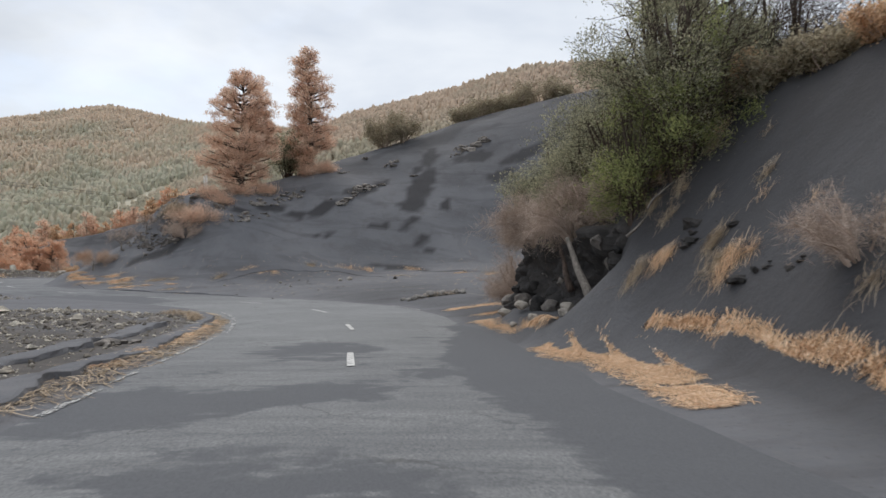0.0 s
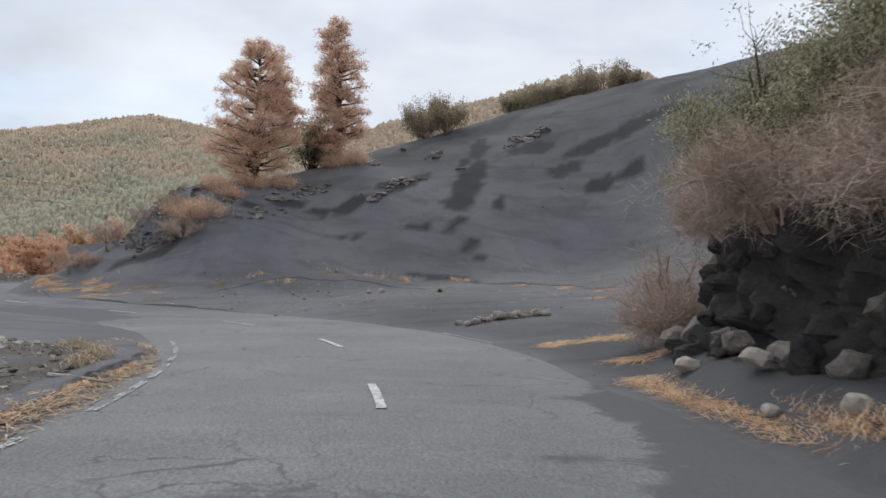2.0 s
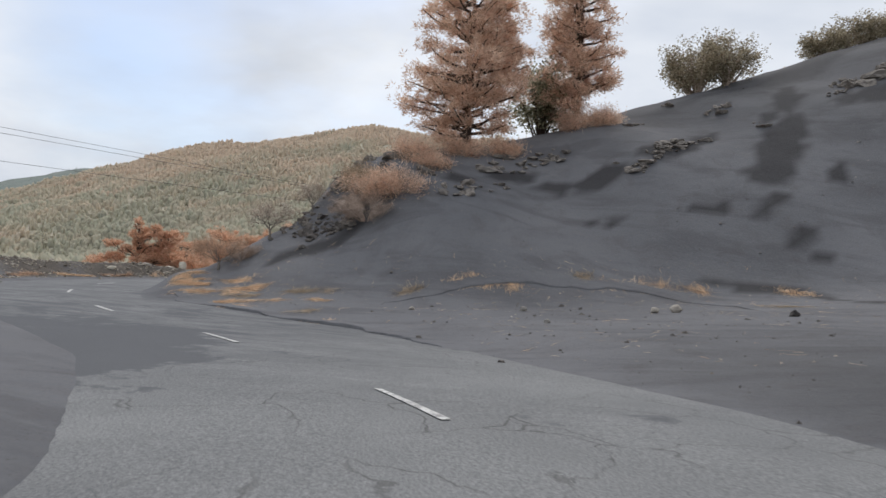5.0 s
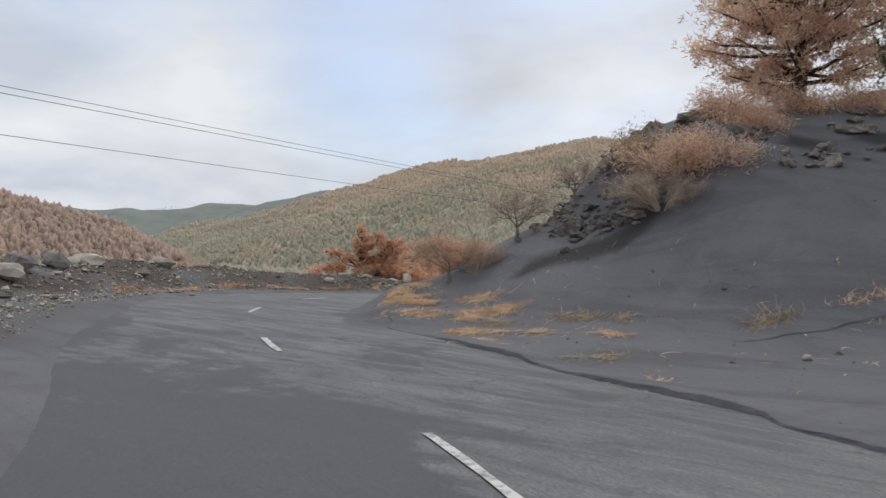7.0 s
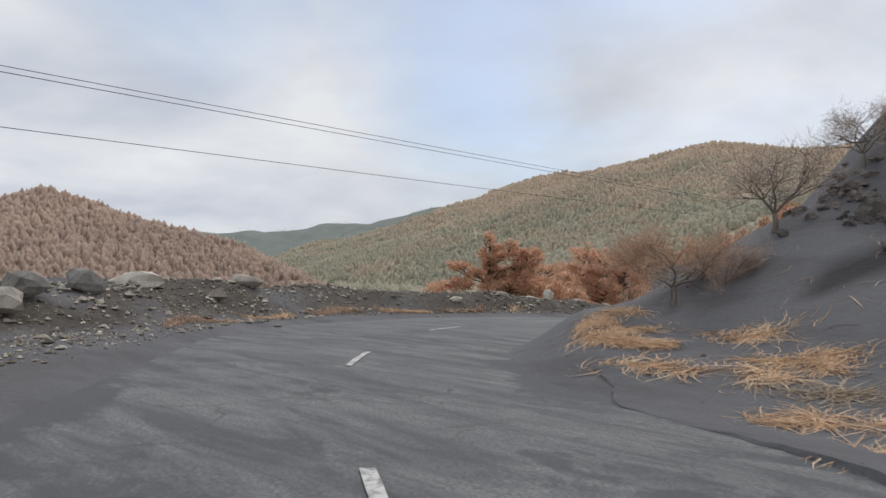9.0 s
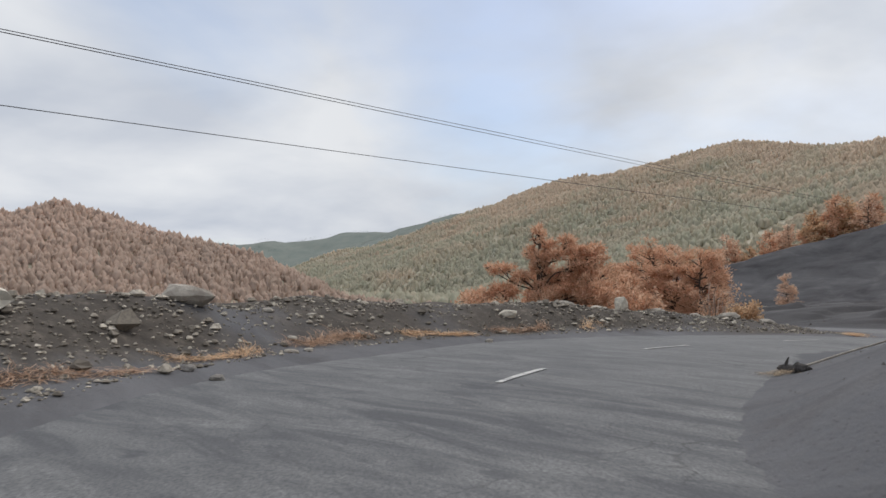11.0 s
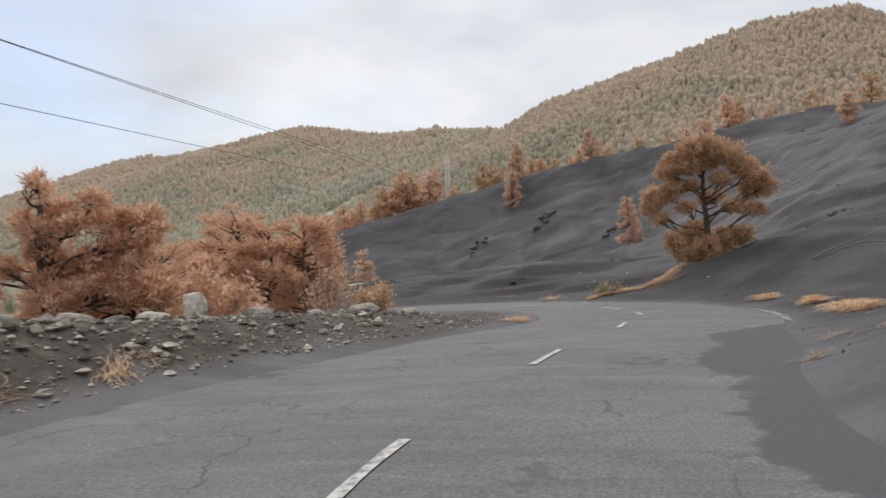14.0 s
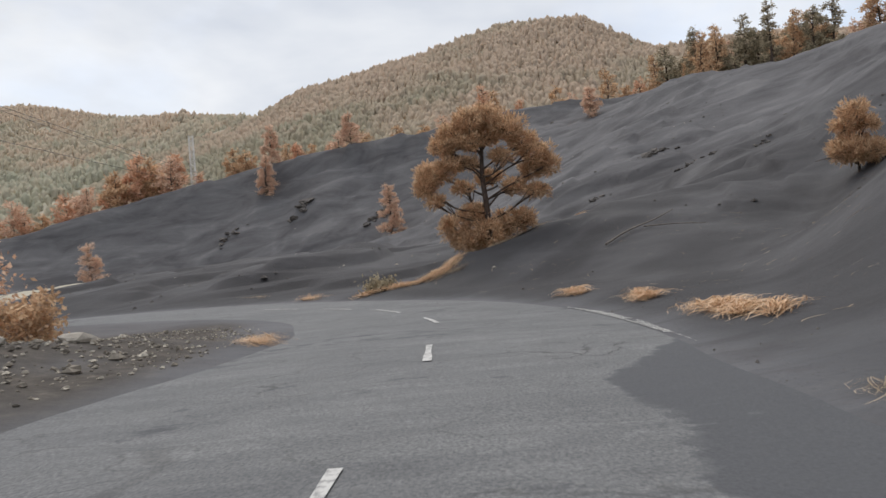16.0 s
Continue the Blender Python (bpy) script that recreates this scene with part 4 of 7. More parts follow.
def shrub(name, x, y, z, tall, wide, seed, label, mat, twig=DRY_TWIGS, stems=16, leaves=900, leaf=0.14, droop=0.0, category="shrub", group="", slim=0.28, clump=9, heads=0):
    """A shrub of forking stems; leaves may be none, or gather in a number of rounded heads."""
    rng = np.random.default_rng(seed)
    bush = tagged(new(name), label, category, group)
    bush.location = (x, y, z)
    wood, tips = Bits(), []
    for _ in range(stems):
        a, r = rng.uniform(0, 2 * np.pi), wide * math.sqrt(rng.uniform(0.02, 1))
        top = np.array([math.cos(a) * r, math.sin(a) * r, tall * rng.uniform(0.55, 1.0) * (1 - 0.35 * (r / wide) ** 2)])
        foot = np.array([math.cos(a), math.sin(a), 0]) * rng.uniform(0, 0.22) * wide
        foot[2] = -0.15
        t = np.linspace(0, 1, 6)[:, None]
        path = foot + (top - foot) * t + np.c_[rng.normal(size=(6, 2)) * 0.06 * wide, np.zeros(6)] * t
        path[:, 2] -= droop * tall * t[:, 0] ** 2 * (r / wide)
        wood.tube(path, 0.016 * tall * (1 - 0.8 * t[:, 0]) + 0.006, 4)
        for _ in range(9):
            u = rng.uniform(0.3, 1)
            root = np.array([np.interp(u, t[:, 0], path[:, k]) for k in range(3)])
            d = rng.normal(size=3) + np.array([math.cos(a), math.sin(a), 0.7])
            d = d / np.linalg.norm(d) * tall * rng.uniform(0.12, 0.3)
            d[2] -= droop * 0.2 * tall
            sub = root + d * np.linspace(0, 1, 4)[:, None] + rng.normal(size=(4, 3)) * 0.02 * tall * np.linspace(0, 1, 4)[:, None]
            wood.tube(sub, np.array([0.007, 0.006, 0.004, 0.003]) * (0.6 + 0.25 * tall), 3)
            for _ in range(3):
                tips.append(sub[rng.integers(1, 4)] + rng.normal(size=3) * 0.03 * tall)
    wood.make("stem_work", twig, bush)
    tips = np.array(tips)
    if leaves:
        n = max(1, leaves // clump)
        c = tips[rng.integers(0, len(tips), n)] + rng.normal(size=(n, 3)) * 0.05 * tall
        out = None
        if heads:
            mid = np.array([0, 0, 0.5 * tall])
            out = rng.normal(size=(n, 3))
            out /= np.linalg.norm(out, axis=1)[:, None]
            at = tips[rng.integers(0, len(tips), heads)] * np.c_[np.ones((heads, 2)), 1.1 * rng.uniform(0.12, 1.0, heads) ** 0.45]
            size = rng.uniform(0.28, 0.5, heads) * wide
            pick = rng.integers(0, heads, n)
            c = np.where(rng.uniform(size=(n, 1)) < 0.82, at[pick] + out * (size[pick] * rng.uniform(0.55, 1.05, n))[:, None] * np.array([1, 1, 0.85]), c)
            out = out + 0.4 * (c - mid) / tall + np.array([0, 0, 0.3])
        v, f = sprays(rng, c, clump, leaf, leaf * slim, leaf * (0.7 + 0.02 * clump), 0.3, out)
        part("foliage", v, f, mat, bush)
    else:
        v, f = sprays(rng, tips, 16, 0.15 * tall, 0.0016 + 0.0005 * tall, 0.035 * tall, 0.4)
        part("twig_mass", v, f, twig, bush)
    return bush


def ribbons(rng, px, py, lay, ln, curl, lift, wide, x, y, z0, base):
    """Thin curled strands lying on the ground."""
    n, k = len(px), 5
    t = np.linspace(0, 1, k)[None]
    bend = lay[:, None] + curl[:, None] * (t - 0.3)
    step = ln[:, None] / (k - 1)
    qx = px[:, None] + np.cumsum(np.c_[np.zeros(n), (np.cos(bend) * step)[:, 1:]], 1)
    qy = py[:, None] + np.cumsum(np.c_[np.zeros(n), (np.sin(bend) * step)[:, 1:]], 1)
    h = heights(qx.ravel(), qy.ravel()).reshape(n, k)
    z = h - z0 + 0.008 + base[:, None] + lift[:, None] * np.sin(np.pi * t * 0.9)
    w = wide * rng.uniform(0.6, 1.4, (n, 1)) * np.array([0.6, 1.0, 1.0, 0.8, 0.25])[None]
    ox, oy = -np.sin(bend) * w, np.cos(bend) * w
    tilt = rng.uniform(-0.35, 0.35, (n, 1)) * w
    one = np.stack([qx - x + ox, qy - y + oy, z + tilt], -1)
    two = np.stack([qx - x - ox, qy - y - oy, z - tilt], -1)
    v = np.concatenate([one, two], 1)
    f = np.array([(j, j + 1, k + j + 1, k + j) for j in range(k - 1)])
    return v.reshape(-1, 3), (f[None] + (np.arange(n) * 2 * k)[:, None, None]).reshape(-1, 4)


def mat_of_needles(name, x, y, long, wide, turn, seed, label, mat=STRAW, blades=260, thick=0.07, length=0.32, category="dry needles", group="fallen needles", fat=1.0):
    """A drift of fallen needles or flattened grass, uneven in outline, that follows the ground."""
    rng = np.random.default_rng(seed)
    n = int(blades * 1.7)
    blobs = rng.integers(3, 7)
    bu, bv, br = rng.uniform(-0.75, 0.75, blobs) * long, rng.uniform(-0.6, 0.6, blobs) * wide, rng.uniform(0.25, 0.6, blobs)
    pick = rng.integers(0, blobs, n)
    rad = np.abs(rng.normal(0, 0.55, n))
    a = rng.uniform(0, 2 * np.pi, n)
    u = bu[pick] + np.cos(a) * rad * br[pick] * long
    v = bv[pick] + np.sin(a) * rad * br[pick] * max(wide, 0.35 * long)
    c, s = math.cos(radians(turn)), math.sin(radians(turn))
    px, py = x + u * c - v * s, y + u * s + v * c
    z0 = height(x, y)
    lay = (turn + rng.normal(0, 70, blobs)[pick] + rng.normal(0, 45, n) + 180 * (rng.random(n) < 0.5)) * math.pi / 180
    ln = length * rng.uniform(0.5, 2.1, n)
    base = np.clip(1 - rad, 0, 1) * thick * rng.uniform(0, 0.8, n)
    verts, faces = ribbons(rng, px, py, lay, ln, rng.normal(0, 2.2, blobs)[pick] + rng.normal(0, 1.4, n), rng.uniform(0, 1.0, n) * thick, (0.002 + 0.003 * length) * fat, x, y, z0, base * 0.8)
    ob = part(name, verts, faces, mat)
    ob.location = (x, y, z0)
    return tagged(ob, label, category, group)


def needle_band(name, points, wide, count, seed, label, mat=STRAW, thick=0.05, length=0.3, group="fallen needles", fat=1.0, bare=-0.42):
    """A long drift of fallen needles washed together along a line, with a ragged outline."""
    rng = np.random.default_rng(seed)
    way = spline(np.array(points, float), 0.1)
    t = rng.uniform(0, len(way) - 1, count)
    k = t.astype(int)
    dirs = np.gradient(way, axis=0)
    turn = np.arctan2(dirs[:, 1], dirs[:, 0])[k]
    off = np.clip(rng.normal(0, 0.42, count), -1, 1) * wide * (0.75 + 0.6 * waves(way[k, 0], way[k, 1], 0.9, seed, 3)) + 0.35 * wide * waves(way[k, 0], way[k, 1], 1.3, seed + 2, 2)
    px, py = way[k, 0] - np.sin(turn) * off, way[k, 1] + np.cos(turn) * off
    keep = waves(px, py, 0.8, seed + 5, 3) > bare
    px, py, turn, off = px[keep], py[keep], turn[keep], off[keep]
    n = len(px)
    x, y = float(way[len(way) // 2, 0]), float(way[len(way) // 2, 1])
    z0 = height(x, y)
    lay = turn + rng.normal(0, 0.42, n) + np.pi * (rng.random(n) < 0.5) + 0.6 * waves(px, py, 1.2, seed + 8, 2)
    verts, faces = ribbons(rng, px, py, lay, length * rng.uniform(0.4, 1.5, n), rng.normal(0, 1.5, n), rng.uniform(0, 1.0, n) * thick, (0.003 + 0.004 * length) * fat, x, y, z0, np.clip(1 - np.abs(off) / wide, 0, 1) * thick * rng.uniform(0, 1, n))
    ob = part(name, verts, faces, mat)
    ob.location = (x, y, z0)
    return tagged(ob, label, "dry needles", group)


def ash_crust(points, wide, high, seed, label):
    """A broken lip of crusted ash along a line; its steep edge lies on the line's right."""
    way = spline(np.array(points, float), 0.09)
    dirs = np.gradient(way, axis=0)
    dirs /= np.linalg.norm(dirs, axis=1)[:, None]
    right = np.c_[dirs[:, 1], -dirs[:, 0]]
    n = len(way)
    along_by = np.arange(n) * 0.09
    ragged = 0.16 * waves(along_by, 0 * along_by + seed, 0.7, seed, 3) + 0.25 * waves(along_by, 0 * along_by, 3.0, seed + 4, 2)
    up = high * np.clip(0.65 + 0.7 * waves(along_by, 0 * along_by + 5, 1.6, seed + 1, 3), 0.05, 1.3) * smooth(0, 1.2, along_by) * smooth(along_by[-1], along_by[-1] - 1.2, along_by)
    rows = []
    for k, (o, h) in enumerate(((0.05, -0.12), (0.02, 0.35), (0.0, 0.9), (-0.06, 1.0), (-0.2, 0.8), (-0.5, 0.45), (-1.0, -0.12))):
        q = way + right * ((o if o > 0 else o * wide) + ragged * (1 if o > -0.4 else 0.5) + 0.02 * waves(along_by, 0 * along_by + k, 0.2, seed + k, 2))[:, None]
        base = heights(q[:, 0], q[:, 1])
        rows.append(np.c_[q, base + np.where(h < 0, h * 0.5, up * h)])
    v = np.concatenate(rows)
    f = [(r * n + i, r * n + i + 1, (r + 1) * n + i + 1, (r + 1) * n + i) for r in range(6) for i in range(n - 1)]
    return tagged(part("ash_crust", v, f, ASH), label, "ash crust", kind="structure")


def lobed_pine(name, x, y, z, turn, fork, lobes, seed, label, mat, tuft=0.36, dense=52, bark=BARK, group=""):
    """A spreading pine: a forked trunk, and limbs that carry separate heads of needles (across, depth, height, radius, half height)."""
    rng = np.random.default_rng(seed)
    tree = tagged(new(name), label, "pine tree", group)
    tree.matrix_basis = pose(x, y, z, 0, 0, turn)
    trunk = np.array([(0, 0, -0.6), (0.08, 0, fork * 0.35), (-0.04, 0.03, fork * 0.7), (0.05, 0, fork)])
    b = Bits()
    b.tube(spline(trunk, 0.25), np.linspace(0.03 + 0.03 * fork, 0.03 + 0.009 * fork, len(spline(trunk, 0.25))), 8)
    b.make("trunk", bark, tree, flat=False)
    wood, centres, outs = Bits(), [], []
    for lx, ly, lz, r, h in lobes:
        r, h = r * 0.9, h * 0.88
        root = np.array([0.05, 0, min(fork, max(0.3, lz - 0.5 - 0.32 * math.hypot(lx, ly)))])
        mid = (root + np.array([lx, ly, lz])) / 2 + rng.normal(size=3) * 0.26 + np.array([0, 0, -0.1])
        path = spline(np.array([root, mid, (lx, ly, lz - 0.1 * h)]), 0.3)
        wood.tube(path, np.linspace(0.02 + 0.007 * fork, 0.02, len(path)), 6)
        for _ in range(9):
            d = rng.normal(size=3) * np.array([r, r, h]) * 0.55
            p0 = path[rng.integers(len(path) // 2, len(path))]
            wood.tube(np.array([p0, (p0 + np.array([lx, ly, lz]) + d) / 2 + rng.normal(size=3) * 0.06, np.array([lx, ly, lz]) + d]), (0.028, 0.02, 0.01), 4)
        n = int(dense * r * (r + h))
        d = rng.normal(size=(n, 3))
        d /= np.linalg.norm(d, axis=1)[:, None]
        rr = rng.uniform(0.45, 1.05, (n, 1)) * (1 + 0.18 * np.sin(5 * d[:, :1] + seed) * np.cos(4 * d[:, 1:2]))
        centres.append(np.array([lx, ly, lz]) + d * rr * np.array([r, r, h]))
        outs.append(d * 0.8 + np.array([0, 0, 0.35]))
    wood.make("branchwork", bark, tree)
    v, f = sprays(rng, np.concatenate(centres), 15, tuft, tuft * 0.085, tuft * 0.16, 0.2, np.concatenate(outs))
    part("crown", v, f, mat, tree)
    return tree


def rock_mesh(seed, rough=0.25, squash=0.7, level=2):
    bm = bmesh.new()
    bmesh.ops.create_icosphere(bm, subdivisions=level, radius=1.0)
    rng = random.Random(seed)
    cuts = []
    for _ in range(7):
        d = Vector((rng.gauss(0, 1), rng.gauss(0, 1), rng.gauss(0, 1))).normalized()
        cuts.append((d, rng.uniform(0.55, 0.85)))
    off = Vector((rng.uniform(0, 50), rng.uniform(0, 50), 0))
    for v in bm.verts:
        p = v.co.copy()
        for d, k in cuts:
            over_by = p.dot(d) - k
            if over_by > 0:
                p -= d * over_by
        p *= 1 + rough * noise.noise(p * 1.7 + off) + 0.4 * rough * noise.noise(p * 4.1 + off)
        v.co = (p.x, p.y, p.z * squash)
    me = bpy.data.meshes.new("rock")
    bm.to_mesh(me)
    bm.free()
    return me


ROCKS = {}


def rock(name, x, y, size, seed, label, mat=ROCK, squash=0.7, stretch=(1, 1, 1), sink=0.3, z=None, category="rock", group=""):
    key = (seed % 9, squash, mat.name)
    if key not in ROCKS:
        ROCKS[key] = rock_mesh(seed % 9 + 3, 0.55 if mat is LAVA else 0.3, squash, 3 if mat is LAVA else 2)
        ROCKS[key].materials.append(mat)
    ob = new(name, ROCKS[key])
    zz = height(x, y) if z is None else z
    sc = [size * k for k in stretch]
    ob.matrix_basis = pose(x, y, zz + sc[2] * squash * (1 - 2 * sink) * 0.9, 0, 0, (seed * 77) % 360) @ Matrix.Diagonal((*sc, 1))
    return tagged(ob, label, category, group)


def broken_rock(x, y, wx, wy, count, size, seed, label, turn=0.0, mat=OUTCROP, tall=0.8, group="rock outcrops"):
    """An outcrop of broken, jagged rock that shows through the ash."""
    rng = np.random.default_rng(seed)
    shapes = []
    for q in range(5):
        key = ("broken", q, mat.name)
        if key not in ROCKS:
            ROCKS[key] = rock_mesh(40 + q, 0.6, 0.9, 2)
            ROCKS[key].materials.append(mat)
        shapes.append(ROCKS[key])
    thing = tagged(new("rock_outcrop"), label, "rock outcrop", group)
    c, s = math.cos(radians(turn)), math.sin(radians(turn))
    z0 = height(x, y)
    thing.location = (x, y, z0)
    for q in range(count):
        u, v = rng.normal(0, 0.5) * wx, rng.normal(0, 0.5) * wy
        px, py = u * c - v * s, u * s + v * c
        k = size * rng.lognormal(-0.1, 0.45)
        a, e = rng.uniform(0, 6.28), rng.normal(0, 0.5)
        piece = new("rock", shapes[rng.integers(5)])
        piece.parent = thing
        piece.matrix_basis = Matrix.Translation((px, py, height(x + px, y + py) - z0 + 0.1 * k)) @ (Matrix.Rotation(a, 4, "Z") @ Matrix.Rotation(e, 4, "X")) @ Matrix.Diagonal((k, k * rng.uniform(0.5, 0.9), k * rng.uniform(0.35, 0.75) * tall, 1))
    return thing


# ---- far woods ----
def woods(name, count, box, rows, size, seed, label, mat=FOREST):
    """Very many small rounded tree crowns on the far slopes, as one mesh."""
    rng = np.random.default_rng(seed)
    x, y = rng.uniform(box[0], box[1], count), rng.uniform(box[2], box[3], count)
    z, forest = land(x, y)[:2]
    good = (forest == rows) | ((forest == 0) & (np.hypot(x + 30, y - 80) > 235))
    # few trees where the slope falls away to the far side
    toward = np.hypot(x + 20, y - 50)
    nearer = land(x + (-20 - x) / toward * 30, y + (50 - y) / toward * 30)[0]
    good &= (nearer < z + 4) | (rng.random(count) < 0.2)
    x, y, z = x[good], y[good], z[good]
    n = len(x)
    h = size * np.clip(rng.lognormal(-0.05, 0.28, n), 0.5, 1.8)
    w = h * rng.uniform(0.30, 0.42, n)
    a = np.arange(4) * np.pi / 2
    spin = rng.uniform(0, 6.28, n)[:, None]
    def ring(level, wide):
        r = w[:, None] * wide * rng.uniform(0.75, 1.25, (n, 4))
        return np.stack([x[:, None] + np.cos(a + spin + level) * r, y[:, None] + np.sin(a + spin + level) * r, (z + h * level)[:, None] + h[:, None] * rng.uniform(-0.07, 0.07, (n, 4))], -1)
    top = np.stack([x + 0.2 * w * rng.normal(size=n), y + 0.2 * w * rng.normal(size=n), z + h], -1)[:, None]
    v = np.concatenate([ring(0.12, 0.95), ring(0.66, 0.72), top], 1)
    f = np.array([(j, (j + 1) % 4, 4 + (j + 1) % 4, 4 + j) for j in range(4)])
    t = np.array([(4 + j, 4 + (j + 1) % 4, 8) for j in range(4)])
    base = (np.arange(n) * 9)[:, None, None]
    quads, tris = (f[None] + base).reshape(-1, 4), (t[None] + base).reshape(-1, 3)
    return tagged(part(name, v.reshape(-1, 3), quads.tolist() + tris.tolist(), mat, flat=False), label, "woods", kind="stuff")


# the air's haze over these slopes is painted into the crown colours
woods("far_woods", 46000, (-1350, -60, 560, 1500), 2, 6.4, 1, "pine woods on a far mountainside, pale haze painted in", PALE_FOREST)
woods("hillside_woods", 36000, (-190, 300, 250, 670), 1, 4.1, 2, "brown and olive pine woods on a steep hillside", FOREST)
woods("far_woods", 9000, (-2000, -1350, 900, 1700), 2, 6.4, 6, "pine woods on a far mountainside, pale haze painted in", PALE_FOREST)
woods("valley_woods", 19000, (-430, -190, 60, 230), 3, 2.7, 3, "scorched brown pine woods on a low hill", BROWN_FOREST)
# woods whose colour includes the blue of distance haze
woods("distant_woods", 4000, (-3000, -1200, 1100, 1950), 4, 2.6, 4, "faint woods on distant hills, blue haze painted in", HAZE_BLUE_FOREST)
woods("foothill_woods", 17000, (-620, -60, 215, 740), 2, 5.0, 5, "pine woods at a mountain's foot, pale haze painted in", PALE_FOREST)


# ---- the ash spur with its two scorched pines ----
pine("pine_tree", -16.6, 60.4, height(-16.6, 60.4), 9.9, 3.3, 11, "scorched orange-brown pine on an ash spur", DEAD_NEEDLES, "egg", clumps=5600, base=0.05, tuft=0.25, blades=11, inner=0.3, blade=0.085, limbs_many=120, whorls=22, flat_by=0.5)
pine("pine_tree", -11.9, 65.0, height(-11.9, 65.0), 11.4, 2.15, 12, "tall narrow scorched pine on an ash spur", DEAD_NEEDLES, "egg", clumps=3900, base=0.03, tuft=0.25, blades=11, inner=0.28, blade=0.085, limbs_many=116, whorls=26, flat_by=0.5)
shrub("shrub", -13.9, 65.6, height(-13.9, 65.6), 4.6, 1.5, 13, "dark green shrub between two scorched pines", GREEN_LEAVES, BARK, 18, 5200, 0.2)
for q, (x, y, tall, wide, label) in enumerate((
        (-16.3, 59.2, 1.0, 1.5, "low orange scorched bush round a pine's foot"), (-14.6, 60.6, 0.8, 1.1, "low orange scorched bush round a pine's foot"),
        (-11.7, 64.0, 1.5, 1.3, "orange scorched bush under a tall pine"), (-10.3, 64.6, 1.2, 0.9, "orange scorched bush under a tall pine"),
        (-18.4, 57.6, 0.9, 1.3, "scorched orange bush on a rocky nose"), (-17.2, 57.0, 0.6, 1.2, "scorched orange bush on a rocky nose"),
        (-18.7, 54.9, 1.5, 1.9, "rust brown dead bush over lava rock"), (-17.6, 54.7, 1.1, 1.4, "rust brown dead bush over lava rock"), (-20.2, 56.0, 1.0, 1.0, "rust brown dead bush over lava rock"))):
    shrub("dead_bush", x, y, height(x, y) - 0.1, tall, wide, 30 + q, label, PALE_STRAW if q == 8 else DEAD_NEEDLES, DRY_TWIGS, 22, 4600, 0.2, 0.25, "dead bush", "dead bushes", 0.06, 14)
shrub("shrub", -5.6, 71.6, height(-5.6, 71.6), 3.0, 2.3, 50, "grey-green shrub on the spur's crest", GREY_LEAVES, DRY_TWIGS, 26, 9000, 0.15)
shrub("shrub", -3.9, 72.4, height(-3.9, 72.4), 3.6, 1.6, 51, "grey-green shrub on the spur's crest", GREY_LEAVES, DRY_TWIGS, 22, 7000, 0.15)
for q, (x, y, tall) in enumerate(((2.2, 78.2, 2.0), (4.3, 78.8, 2.2), (6.5, 79.8, 2.3), (8.7, 80.4, 3.0), (10.8, 80.6, 3.4), (12.6, 81.2, 2.4))):
    shrub("shrub", x, y, height(x, y), tall, tall * 0.75, 60 + q, "olive green shrub on the far crest", GREY_LEAVES, DRY_TWIGS, 18, 5200, 0.16, group="crest shrubs")

# lava rock showing through the ash
def outcrop(x, y, spread, count, size, seed, label, mat=LAVA, tall=1.1):
    rng = random.Random(seed)
    for q in range(count):
        px, py = x + rng.gauss(0, spread), y + rng.gauss(0, spread * 0.7)
        rock("rock", px, py, size * rng.uniform(0.45, 1.15), rng.randrange(999), label, mat, 0.8, (1, rng.uniform(0.7, 1.1), tall * rng.uniform(0.6, 1.1)), 0.46, group="outcrop rocks")


for q, (x, y, wx, wy, count, size, turn) in enumerate(((-21.2, 57.1, 1.3, 0.9, 44, 0.25, 40), (-20.9, 54.4, 1.7, 1.0, 52, 0.22, 20), (-22.6, 55.1, 1.0, 0.9, 28, 0.2, 0), (-19.9, 55.9, 1.2, 0.8, 30, 0.22, 30), (-19.3, 58.5, 0.6, 0.4, 16, 0.22, 30), (-18.2, 58.7, 0.9, 0.4, 16, 0.2, 30))):
    broken_rock(x, y, wx, wy, int(count * 1.7), size * 0.62, 680 + q, "dark jagged lava jutting from the ash of a nose", turn, LAVA if q % 2 else OUTCROP, 1.2)
outcrop(-21.2, 55.6, 1.2, 12, 0.17, 2, "dark lava rock jutting from the ash")
for q, (x, y, wx, wy, count, size, turn) in enumerate((
        (-12.5, 60.5, 1.1, 0.55, 26, 0.26, 30), (-7.0, 60.9, 1.7, 0.5, 30, 0.24, 35), (-8.0, 59.4, 0.55, 0.3, 10, 0.26, 20), (-5.9, 61.8, 0.9, 0.5, 14, 0.2, 40), (-15.2, 55.8, 1.0, 0.6, 20, 0.24, 40),
        (-13.7, 57.1, 0.4, 0.25, 7, 0.18, 0), (-8.7, 64.4, 0.6, 0.4, 9, 0.2, 30), (-4.5, 65.7, 0.8, 0.35, 11, 0.2, 20), (-2.8, 63.7, 0.35, 0.25, 5, 0.2, 0), (-14.6, 58.4, 1.1, 0.5, 18, 0.22, 35),
        (-16.9, 56.5, 0.9, 0.5, 16, 0.24, 40), (2.2, 67.9, 1.4, 0.8, 24, 0.22, 20), (3.8, 68.7, 0.7, 0.5, 14, 0.26, 40), (1.4, 67.1, 0.9, 0.4, 12, 0.17, 20), (-7.2, 67.3, 0.5, 0.3, 7, 0.16, 20), (-18.6, 57.4, 1.0, 0.6, 16, 0.24, 40), (-19.7, 54.2, 1.2, 0.6, 18, 0.25, 30))):
    broken_rock(x, y, wx, wy, count, size, 700 + q, "rough grey-brown rock breaking through the ash", turn)
